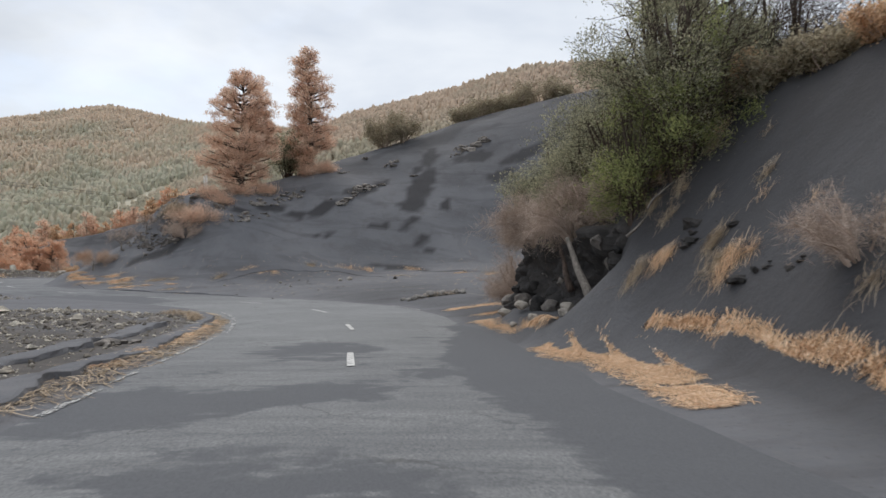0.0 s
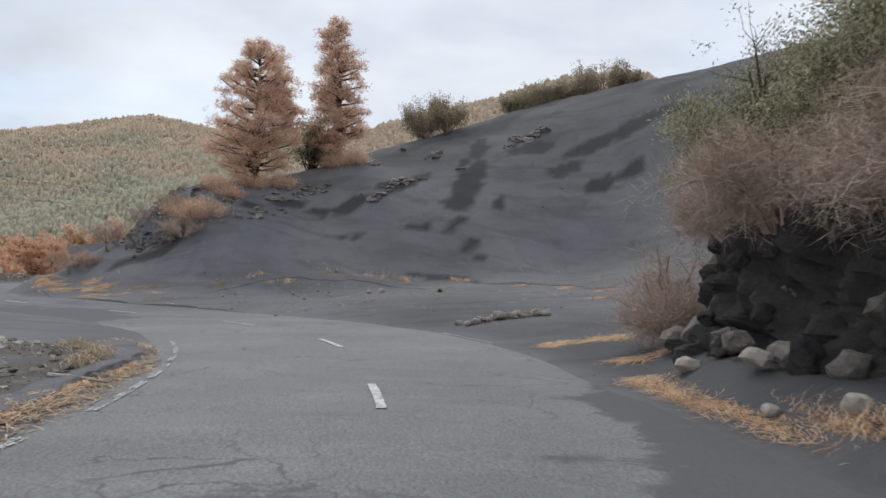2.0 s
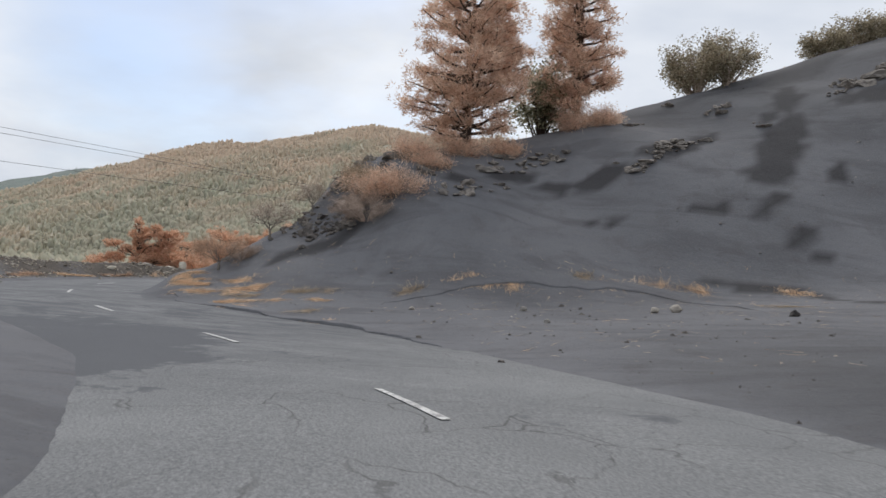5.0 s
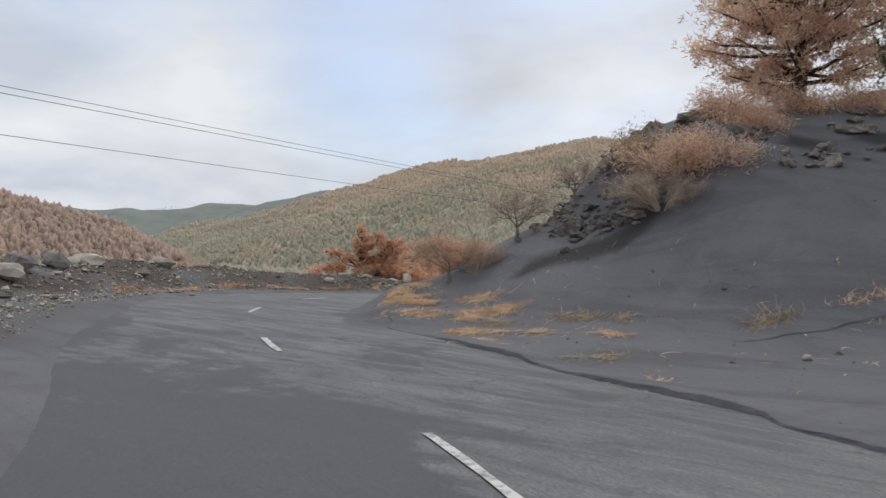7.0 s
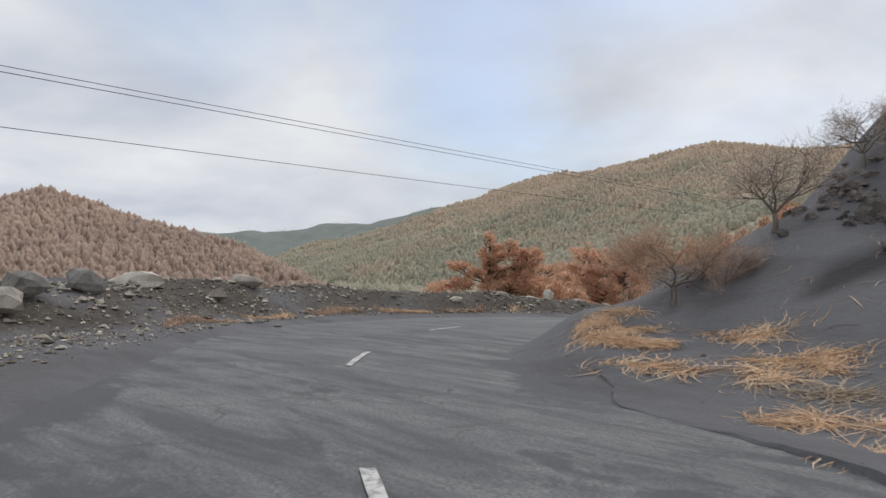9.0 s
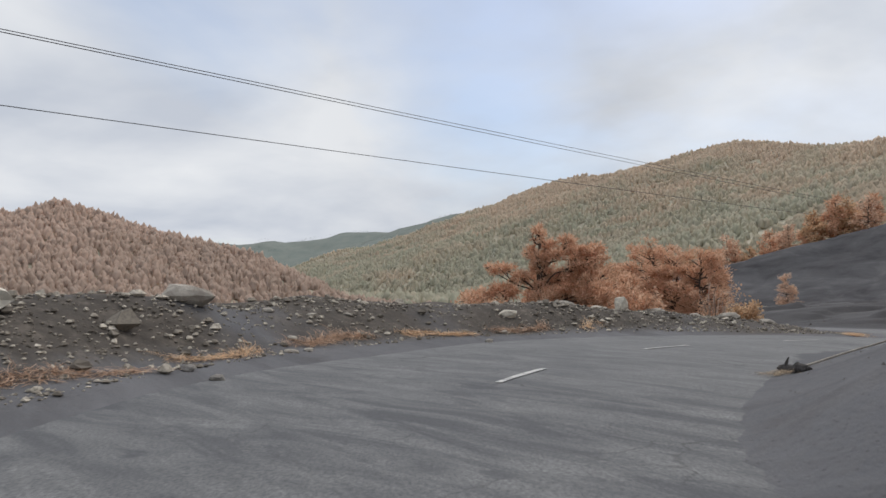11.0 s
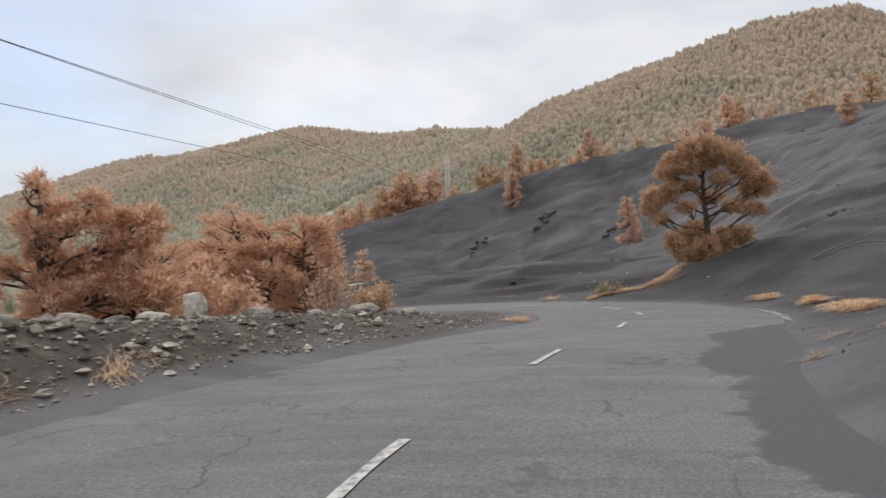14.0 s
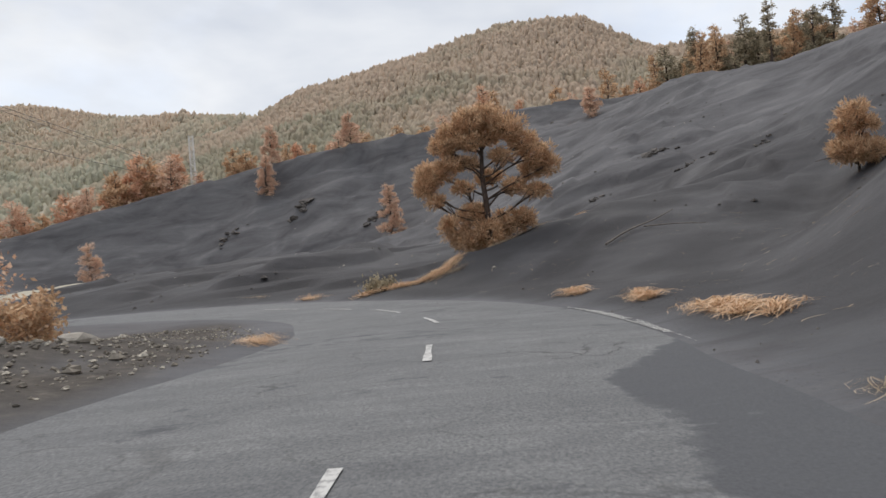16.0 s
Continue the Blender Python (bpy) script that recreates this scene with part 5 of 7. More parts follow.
ash_crust(((-3.2, 48.6), (-6.7, 51.9), (-9.4, 51.4), (-12.6, 49.9), (-15.5, 47.6))[::-1], 1.3, 0.06, 3, "broken edge of crusted dark ash")
ash_crust(((-24.3, 48.2), (-22.8, 47.0), (-20.8, 46.1), (-18.8, 45.1), (-17.2, 44.2), (-14.6, 43.1), (-12.2, 41.5), (-10.0, 39.4)), 0.9, 0.09, 6, "broken edge of crusted dark ash at the road")

# needle drifts and flattened grass at the spur's foot
for q, (x, y, long, wide, turn, mat, count) in enumerate((
        (-7.65, 52.5, 1.5, 0.45, 10, STRAW, 260), (-9.3, 52.2, 0.45, 0.25, 40, PALE_STRAW, 110), (-13.3, 50.1, 0.9, 0.3, 15, STRAW, 200), (-12.0, 50.3, 0.9, 0.3, 5, STRAW, 180),
        (-14.9, 49.3, 0.6, 0.35, 60, PALE_STRAW, 150), (-18.7, 48.8, 1.0, 0.6, 20, PALE_STRAW, 280), (-20.0, 47.2, 1.3, 0.5, 15, STRAW, 320), (-17.6, 47.5, 0.45, 0.25, 15, STRAW, 90),
        (-15.5, 43.75, 0.3, 0.2, 80, STRAW, 90), (-19.8, 46.0, 0.3, 0.2, 10, STRAW, 70), (-24.6, 49.6, 0.9, 0.4, 40, STRAW, 260), (-25.2, 50.6, 0.9, 0.4, 60, STRAW, 240),
        (-22.0, 48.4, 0.8, 0.35, 25, STRAW, 220), (3.3, 47.5, 0.5, 0.25, 0, STRAW, 110), (3.9, 40.0, 0.6, 0.35, 20, STRAW, 130), (-3.0, 50.0, 0.9, 0.25, 0, PALE_STRAW, 150),
        (0.7, 49.0, 0.7, 0.2, 0, STRAW, 120), (0.7, 26.8, 0.7, 0.35, -10, STRAW, 200), (1.9, 23.6, 0.9, 0.4, 20, STRAW, 260), (-17.0, 45.4, 0.5, 0.2, 10, PALE_STRAW, 80), (-23.2, 48.3, 0.7, 0.25, 30, STRAW, 160), (-22.7, 50.2, 0.8, 0.4, 30, STRAW, 200), (-21.6, 49.1, 0.8, 0.4, 20, STRAW, 220), (-20.9, 49.6, 0.7, 0.4, 40, STRAW, 200), (-21.1, 48.0, 0.8, 0.4, 15, PALE_STRAW, 200),
        (3.2, 46.3, 0.45, 0.3, 10, STRAW, 160), (4.6, 43.8, 0.5, 0.3, 60, STRAW, 180), (-2.2, 53.2, 0.7, 0.2, 5, STRAW, 120), (1.9, 27.1, 0.9, 0.35, 15, STRAW, 300), (-5.5, 52.9, 0.5, 0.2, 0, STRAW, 90))):
    mat_of_needles("needle_drift", x, y, long, wide, turn, 100 + q, "orange fallen pine needles on dark ash" if mat is STRAW else "bleached flattened grass on dark ash", mat, int(count * 0.8), 0.022, 0.36, fat=1.6)
for q, (x, y, size, mat) in enumerate(((-6.0, 47.6, 0.2, ROCK), (-11.5, 41.1, 0.075, LAVA), (-8.8, 38.1, 0.075, LAVA), (-6.6, 47.2, 0.14, ROCK), (-10.4, 47.0, 0.12, BOULDER), (1.5, 49.5, 0.16, BOULDER), (-3.0, 46.5, 0.13, LAVA), (-9.0, 43.5, 0.1, BOULDER), (-13.8, 46.6, 0.1, ROCK))):
    rock("stone", x, y, size, q * 5 + 1, "loose pale stone lying on ash" if mat is ROCK else "loose dark stone lying on ash", mat, 0.8, sink=0.2, category="stone", group="loose stones")

# the broken culvert edge beside the road
rng = random.Random(8)
for q in range(16):
    rock("rubble_stone", -1.7 + q * 0.17 + rng.uniform(-0.1, 0.1), 32.2 + q * 0.09 + rng.uniform(-0.25, 0.3), rng.uniform(0.12, 0.26), q, "grey broken stone in a small heap by the road", BOULDER, 0.8, (1, 0.8, 0.8), 0.15, category="stone", group="roadside stone heap")
mat_of_needles("needle_drift", -0.3, 33.0, 1.6, 0.35, 28, 140, "bleached dry stalks over a heap of stones", PALE_STRAW, 160, 0.16, 0.45)

# twiggy growth beyond the nose
def bare_tree(x, y, tall, wide, seed, label, twig, fine=26, lean=(0.0, 0.0)):
    """A leafless spreading tree: a short trunk, crooked forking limbs, a haze of fine twigs."""
    rng = np.random.default_rng(seed)
    tree = tagged(new("bare_tree"), label, "bare tree")
    tree.location = (x, y, height(x, y))
    trunk = Bits()
    foot = np.array([(0, 0, -0.2), (0.03 * tall, 0, 0.1 * tall), (0.02 * tall + lean[0] * 0.2, lean[1] * 0.2, 0.22 * tall)])
    trunk.tube(spline(foot, 0.06), np.linspace(0.042, 0.03, len(spline(foot, 0.06))) * tall, 7)
    trunk.make("trunk", GREY_BARK, tree, flat=False)
    wood, tips = Bits(), []

    def fork(root, way, long, thick, depth):
        k = np.linspace(0, 1, 4)[:, None]
        path = root + way * long * k + rng.normal(size=(4, 3)) * 0.07 * long * k
        wood.tube(path, thick * (1 - 0.45 * k[:, 0]), 4)
        if depth == 0:
            tips.append(path[-1])
            tips.append(path[2])
            return
        for _ in range(3 if depth > 1 else 4):
            side = way + rng.normal(size=3) * np.array([0.75, 0.75, 0.45]) + np.array([lean[0], lean[1], 0.12])
            fork(path[rng.integers(2, 4)], side / np.linalg.norm(side), long * rng.uniform(0.6, 0.9), thick * 0.55, depth - 1)

    for q in range(6):
        a = q * 1.05 + rng.uniform(-0.4, 0.4)
        way = np.array([math.cos(a) * wide / tall, math.sin(a) * wide / tall, rng.uniform(0.45, 0.9)])
        fork(foot[-1], way / np.linalg.norm(way), 0.36 * tall, 0.016 * tall, 3)
    wood.make("branchwork", GREY_BARK, tree)
    v, f = sprays(rng, np.array(tips), fine // 4, 0.2 * tall, 0.0018 + 0.0009 * tall, 0.03 * tall, 0.25)
    part("twig_mass", v, f, twig, tree)
    return tree


bare_tree(-23.6, 53.9, 1.7, 1.2, 70, "leafless dark shrub tree on a rocky slope", DRY_TWIGS, 20)
bare_tree(-22.5, 55.7, 1.3, 1.0, 71, "leafless grey-brown shrub tree on a rocky slope", DRY_TWIGS, 20)
bare_tree(-24.5, 51.5, 1.6, 1.7, 72, "airy leafless rust-brown tree at the slope's foot", RED_STRAW, 44)
shrub("dead_bush", -23.9, 52.3, height(-23.9, 52.3), 1.0, 0.8, 73, "leafless brown bush on a rocky slope", GREY_LEAVES, DRY_TWIGS, 16, 0, 0.1, 0.2, "dead bush", "dead bushes")
needle_band("needle_drift", ((-25.3, 50.2), (-24.6, 49.6), (-24.0, 49.3), (-23.3, 49.5)), 0.5, 3600, 76, "orange needles heaped under a leafless tree", STRAW, 0.03, 0.22, fat=1.0)
shrub("dead_bush", -18.9, 54.0, height(-18.9, 54.0), 1.3, 1.6, 74, "bleached leafless bush over lava rock", GREY_LEAVES, DRY_TWIGS, 34, 0, 0.1, 0.3, "dead bush", "dead bushes")
shrub("dead_bush", -19.9, 54.9, height(-19.9, 54.9), 1.1, 1.2, 75, "bleached leafless bush over lava rock", GREY_LEAVES, DRY_TWIGS, 26, 0, 0.1, 0.3, "dead bush", "dead bushes")


# ---- the steep bank beside the start ----
for q, (x, y, tall, wide, mat, n, leaf, label) in enumerate((
        (5.0, 15.9, 4.6, 1.4, GREEN_LEAVES, 11500, 0.105, "dense dark green broom on a steep ash bank"),
        (5.6, 17.2, 4.7, 1.7, GREEN_LEAVES, 11500, 0.105, "dense dark green broom on a steep ash bank"),
        (4.5, 18.4, 4.0, 1.2, GREEN_LEAVES, 9800, 0.105, "dense dark green broom on a steep ash bank"),
        (4.0, 20.3, 3.2, 1.0, GREEN_LEAVES, 7400, 0.105, "dark green shrub hanging over a rock face"),
        (5.2, 20.5, 3.2, 1.2, GREEN_LEAVES, 7400, 0.105, "dark green shrub on the bank's crest"),
        (4.0, 15.3, 2.6, 0.7, FRESH_LEAVES, 3000, 0.105, "yellow-green broom on a steep ash bank"),
        (4.9, 15.1, 3.8, 0.8, FRESH_LEAVES, 3000, 0.105, "yellow-green broom on a steep ash bank"),
        (3.5, 22.6, 3.2, 1.15, GREEN_LEAVES, 11000, 0.105, "dark green shrub hanging over a lava outcrop"),
        (4.4, 22.4, 3.7, 1.4, GREEN_LEAVES, 9000, 0.105, "dense dark green broom behind a lava outcrop"),
        (3.8, 18.9, 2.9, 0.8, GREEN_LEAVES, 5979, 0.105, "dark green shrub hanging over a rock face"))):
    shrub("broom_shrub", x, y, max(height(x, y), 2.1 if y > 18.8 else 0.0) - 0.2, tall, wide, 200 + q, label, mat, BARK, 24, int(n * (5.6 if y > 20 else 2.6)), leaf * 0.8, slim=0.13, clump=36, heads=44 if y > 20 else 30)
pine("pine_tree", 6.6, 18.5, height(6.6, 18.5), 6.0, 1.5, 220, "dark green pine behind the bank's crest", GREEN_LEAVES, "round", 240, 0.15, tuft=0.3)
shrub("bare_tree", 8.0, 17.5, height(8.0, 17.5), 4.2, 2.0, 221, "leafless dark tree behind the bank's crest", GREY_LEAVES, BARK, 26, 0, category="bare tree")
for q, (x, y, tall, wide) in enumerate(((6.6, 15.9, 0.9, 0.9), (7.4, 15.0, 0.8, 1.0), (8.2, 14.4, 0.8, 1.0), (9.0, 13.0, 1.1, 1.0), (5.9, 16.4, 1.2, 0.7), (7.3, 13.9, 0.6, 0.8), (7.9, 12.9, 0.6, 0.8), (6.6, 15.2, 0.7, 0.7), (8.4, 12.2, 0.6, 0.8))):
    shrub("dry_brush", x, y, height(x, y), tall, wide, 230 + q, "dry olive-brown brush along the bank's crest", GREY_LEAVES if q % 3 else OLIVE_NEEDLES, DRY_TWIGS, 26, 5200, 0.08, category="brush", group="crest brush")
for q, (x, y, z, tall, wide, drop) in enumerate(((2.75, 20.2, 1.95, 2.1, 1.3, 0.42), (3.3, 17.9, 2.0, 2.0, 1.35, 0.42), (2.7, 21.9, 1.9, 1.3, 1.0, 0.35), (4.1, 16.0, 2.0, 1.1, 0.9, 0.45), (2.6, 24.8, 0.0, 2.1, 1.25, 0.3), (3.4, 25.4, 0.0, 1.2, 0.9, 0.3))):
    shrub("dead_bush", x, y, max(z, height(x, y)), tall, wide, 240 + q, "bleached leafless bush on top of a lava outcrop" if q < 4 else "bleached leafless bush beside a rocky hollow", GREY_LEAVES, DRY_TWIGS, 40, 0, 0.1, drop, "dead bush", "bleached bushes")
shrub("dead_bush", 4.9, 8.6, height(4.9, 8.6), 1.0, 0.8, 246, "bleached leafless bush on a steep bank", GREY_LEAVES, DRY_TWIGS, 22, 0, 0.1, 0.3, "dead bush", "bleached bushes")


def lava_outcrop(label, mat):
    """A rough hollowed lava wall under the bank: a broken face, and a top that runs back into the slope."""
    rng = np.random.default_rng(5)
    n, m = 110, 56
    t, v = np.meshgrid(np.linspace(0, 1, n), np.linspace(0, 1, m), indexing="ij")
    y = 14.2 + 9.4 * t
    end = smooth(0, 0.14, t) * smooth(1, 0.86, t)
    foot = np.interp(y, (14.2, 16.5, 18.5, 20.5, 22.3, 23.6), (3.8, 3.25, 2.8, 2.3, 2.1, 2.9))
    face, roof = np.clip(v / 0.72, 0, 1), np.clip((v - 0.72) / 0.28, 0, 1)
    x = foot + 0.25 * face + 0.22 * np.sin(np.pi * face) * end + roof * (4.35 - foot - 0.25) + (1 - end) * 0.5
    z = -0.2 + (2.3 * face + 0.5 * roof) * (0.6 + 0.4 * end)
    su, sv = rng.uniform(0, 1, 150), rng.uniform(0, 1, 150)
    near = ((t[..., None] - su) * 3.2) ** 2 + (v[..., None] - sv) ** 2
    best = near.argmin(-1)
    gap = np.sort(near, -1)
    joint = smooth(0.0, 0.06, np.sqrt(gap[..., 1]) - np.sqrt(gap[..., 0]))
    out = rng.uniform(-0.3, 0.35, 150)[best] * (0.2 + 0.8 * joint) + 0.24 * waves(y * 3, z * 3, 1.0, 5, 5)
    x = x - out * end * (1 - 0.7 * roof)
    z = z + out * 0.5 * roof * end
    k = np.arange(n * m).reshape(n, m)
    f = np.stack([k[:-1, :-1], k[:-1, 1:], k[1:, 1:], k[1:, :-1]], -1).reshape(-1, 4)
    thing = tagged(new("lava_outcrop"), label, "rock outcrop")
    part("rock_wall", np.stack([x, y, z], -1).reshape(-1, 3), f, mat, thing)
    shapes = []
    for q in range(4):
        me = rock_mesh(60 + q, 0.6, 0.9, 2)
        me.materials.append((LAVA, BLACK_LAVA, BLACK_LAVA, OUTCROP)[q])
        shapes.append(me)
    for q in range(30):
        i, j = rng.integers(14, n - 14), rng.integers(2, 38)
        k = 0.19 * rng.lognormal(0, 0.4)
        block = new("block", shapes[rng.integers(4)])
        block.parent = thing
        block.matrix_basis = Matrix.Translation((x[i, j] + 0.02, y[i, j], z[i, j])) @ Matrix.Rotation(rng.uniform(0, 6.28), 4, "Z") @ Matrix.Rotation(rng.normal(0, 0.6), 4, "X") @ Matrix.Diagonal((k, k * rng.uniform(0.6, 1), k * rng.uniform(0.6, 1.1), 1))
    return thing


lava_outcrop("black lava outcrop hollowed under a bush", BLACK_LAVA)
for q, (x, y, size, mat) in enumerate(((2.35, 22.5, 0.4, OUTCROP), (2.15, 23.1, 0.34, OUTCROP), (2.35, 21.2, 0.3, OUTCROP), (2.75, 18.6, 0.28, OUTCROP), (1.8, 21.3, 0.2, ROCK), (2.2, 20.4, 0.24, OUTCROP), (2.5, 19.3, 0.2, LAVA), (2.1, 19.5, 0.2, ROCK), (2.75, 16.6, 0.18, ROCK), (2.1, 17.2, 0.13, ROCK), (2.6, 19.7, 0.3, OUTCROP), (2.9, 17.0, 0.24, ROCK), (2.2, 21.0, 0.22, LAVA), (1.76, 18.2, 0.12, ROCK))):
    rock("stone", x, y, size, q * 3 + 2, "fallen stone at the foot of a bank", mat, 0.8, sink=0.15, category="stone", group="fallen stones")


def dead_trunk(name, points, radius, label, mat=GREY_BARK, category="dead wood"):
    b = Bits()
    pts = np.array(points, float)
    b.tube(spline(pts, 0.12), np.linspace(radius, radius * 0.4, len(spline(pts, 0.12))), 7)
    ob = b.make(name, mat, flat=False)
    return tagged(ob, label, category)


dead_trunk("leaning_snag", ((3.22, 15.2, 0.15), (3.13, 15.5, 0.5), (3.09, 15.8, 0.82), (2.99, 16.2, 1.2), (2.93, 16.6, 1.6), (2.88, 17.0, 1.95)), 0.125, "pale dead trunk leaning on a lava outcrop")
dead_trunk("leaning_snag", ((2.92, 16.7, 0.75), (2.84, 16.85, 1.05), (2.82, 17.1, 1.4), (2.74, 17.3, 1.8)), 0.09, "shorter pale dead trunk leaning on a lava outcrop", BARK)
dead_trunk("dead_branch", ((3.6, 14.4, 1.9), (3.9, 14.3, 2.2), (4.1, 14.4, 2.6), (4.6, 14.6, 3.0)), 0.03, "bleached branch hanging on the bank")
# drifts of fallen needles at the bank's foot, and tufts hanging on it
needle_band("needle_drift", ((2.0, 14.1), (2.28, 12.9), (2.48, 11.8), (2.66, 10.6), (2.72, 9.6), (2.7, 8.6), (2.7, 7.4)), 0.58, 23000, 300, "thick straw-coloured drift of fallen pine needles", STRAW, 0.012, 0.13, fat=1.1, bare=-0.55)
needle_band("needle_drift", ((3.4, 12.0), (3.6, 11.2), (3.85, 10.2), (3.95, 9.4), (3.95, 8.6), (4.1, 7.9), (4.1, 7.0), (4.0, 6.2)), 0.17, 8000, 301, "straw-coloured band of fallen needles on a bank's foot", STRAW, 0.012, 0.12, fat=1.3, bare=-0.6)
needle_band("needle_drift", ((2.35, 15.4), (1.95, 16.8), (1.6, 18.4), (1.3, 20.2), (1.2, 21.8)), 0.5, 3600, 302, "straw-coloured needles among fallen stones", STRAW, 0.02, 0.24, fat=0.85)
for q, (x, y, size, turn, count) in enumerate(((3.9, 13.2, 0.42, 150, 330), (3.6, 13.5, 0.36, 140, 260), (4.4, 12.1, 0.4, 170, 300), (4.4, 11.1, 0.5, 120, 420), (4.25, 11.6, 0.4, 200, 260), (5.5, 14.9, 0.45, 150, 300), (5.8, 15.2, 0.4, 120, 260), (4.3, 14.2, 0.3, 160, 120),
        (5.5, 12.4, 0.3, 170, 90), (5.2, 11.9, 0.15, 150, 25), (4.6, 7.9, 0.3, 100, 90), (4.2, 15.0, 0.4, 130, 260), (4.6, 15.5, 0.4, 140, 220), (5.0, 13.4, 0.2, 150, 40), (4.7, 14.7, 0.4, 140, 200), (5.3, 10.6, 0.14, 150, 16), (6.0, 13.6, 0.16, 150, 20), (5.0, 9.4, 0.12, 150, 14))):
    mat_of_needles("grass_tuft", x, y, size * 0.72, size * 0.6, turn, 320 + q, "bleached dry grass hanging on a steep ash bank", PALE_STRAW if q % 3 else STRAW, int(count * 0.7), 0.09, 0.17, "grass tuft", "hanging tufts")
for q, (x, y, wx, wy, count, size) in enumerate(((4.45, 12.9, 0.8, 0.25, 9, 0.13), (4.5, 10.3, 0.7, 0.15, 9, 0.1))):
    broken_rock(x, y, wx, wy, count, size, 760 + q, "black clods of damp ash on a steep bank", 110, BLACK_LAVA)


# ---- rubble on the left verge ----
def rubble(name, count, s0, s1, d0, d1, size, seed, label, mat):
    """Many small broken stones, as one mesh."""
    rng = np.random.default_rng(seed)
    s, d = rng.uniform(s0, s1, count), -(d0 + (d1 - d0) * rng.beta(1.6, 1.4, count))
    tx, ty = np.interp(s, ALONG, TANGENT[:, 0]), np.interp(s, ALONG, TANGENT[:, 1])
    x, y = np.interp(s, ALONG, LINE[:, 0]) + ty * d, np.interp(s, ALONG, LINE[:, 1]) - tx * d
    good = waves(x, y, 1.8, seed, 3) > rng.uniform(-0.5, 0.35, count)
    good &= (land(x, y)[0] - np.interp(s, ALONG, LINE[:, 2]) > (0.02 if s0 > 80 else 0.05)) & (-d > half_left(s) + 0.1)
    x, y = x[good], y[good]
    n = len(x)
    z = heights(x, y)
    r = size * rng.lognormal(0, 0.5, n)
    # an uneven octahedron with a cut top
    base = np.array([(1, 0, 0), (0, 1, 0), (-1, 0, 0), (0, -1, 0), (0.5, 0.1, 0.75), (-0.15, 0.5, 0.8), (-0.5, -0.3, 0.65), (0, 0, -0.8)])
    v = base[None] * rng.uniform(0.65, 1.3, (n, 8, 3))
    a = rng.uniform(0, 6.28, n)
    c, q = np.cos(a)[:, None], np.sin(a)[:, None]
    v = np.stack([v[..., 0] * c - v[..., 1] * q, v[..., 0] * q + v[..., 1] * c, v[..., 2] * rng.uniform(0.5, 1.0, (n, 1))], -1) * r[:, None, None]
    v += np.stack([x, y, z + 0.25 * r], -1)[:, None]
    f = np.array([(0, 1, 4), (1, 5, 4), (1, 2, 5), (2, 6, 5), (2, 3, 6), (3, 0, 6), (0, 4, 6), (4, 5, 6), (1, 0, 7), (2, 1, 7), (3, 2, 7), (0, 3, 7)])
    f = (f[None] + (np.arange(n) * 8)[:, None, None]).reshape(-1, 3)
    return tagged(part(name, v.reshape(-1, 3), f, mat), label, "rubble", kind="stuff")


RUBBLE, nt, b = material("pale_rubble", 0.95)
c = ramp(nt, island(nt), [(0.0, (0.14, 0.122, 0.10)), (0.5, (0.33, 0.29, 0.235)), (1.0, (0.72, 0.65, 0.54))])
nt.links.new(mix(nt, ramp(nt, noise_node(nt, 18.0, 6.0, 0.7, place(nt)), [(0.45, (0, 0, 0)), (0.65, (0.6, 0.6, 0.6))]), c, (0.12, 0.105, 0.09)), b.inputs["Base Color"])
rubble("rubble_gravel", 9500, 86, 130, 3.9, 10.5, 0.03, 5, "pale broken stones strewn over an ash berm", RUBBLE)
rubble("rubble_gravel", 3000, 90, 128, 4.6, 9.8, 0.048, 6, "pale broken stones strewn over an ash berm", RUBBLE)
rubble("rubble_gravel", 4200, 44, 74, 3.6, 11.0, 0.032, 7, "broken stones and clods strewn over low ash mounds", RUBBLE)
rubble("rubble_gravel", 420, 44, 72, 3.9, 11.0, 0.045, 8, "broken stones and clods strewn over low ash mounds", RUBBLE)


rubble("fine_gravel", 10000, 90, 138, 3.8, 8.6, 0.02, 91, "fine pale gravel covering an ash berm", RUBBLE)
rubble("fine_gravel", 5000, 44, 74, 3.6, 10.5, 0.02, 92, "fine pale gravel on low ash mounds", RUBBLE)


def scatter_grit():
    """Fine cinders over the ash on the right."""
    rng = np.random.default_rng(77)
    n = 2600
    s, d = rng.uniform(52, 150, n), rng.uniform(3.2, 16, n) ** 1.0
    tx, ty = np.interp(s, ALONG, TANGENT[:, 0]), np.interp(s, ALONG, TANGENT[:, 1])
    x, y = np.interp(s, ALONG, LINE[:, 0]) + ty * d, np.interp(s, ALONG, LINE[:, 1]) - tx * d
    z = heights(x, y)
    r = 0.014 * rng.lognormal(0, 0.4, n)
    base = np.array([(1, 0, 0), (-0.5, 0.87, 0), (-0.5, -0.87, 0), (0, 0, 1.0)])
    v = base[None] * rng.uniform(0.6, 1.4, (n, 4, 3)) * r[:, None, None] + np.stack([x, y, z], -1)[:, None]
    f = (np.array([(0, 1, 3), (1, 2, 3), (2, 0, 3)])[None] + (np.arange(n) * 4)[:, None, None]).reshape(-1, 3)
    return tagged(part("cinder_grit", v.reshape(-1, 3), f, LAVA), "scattered cinders on grey ash", "cinders", kind="stuff")


scatter_grit()


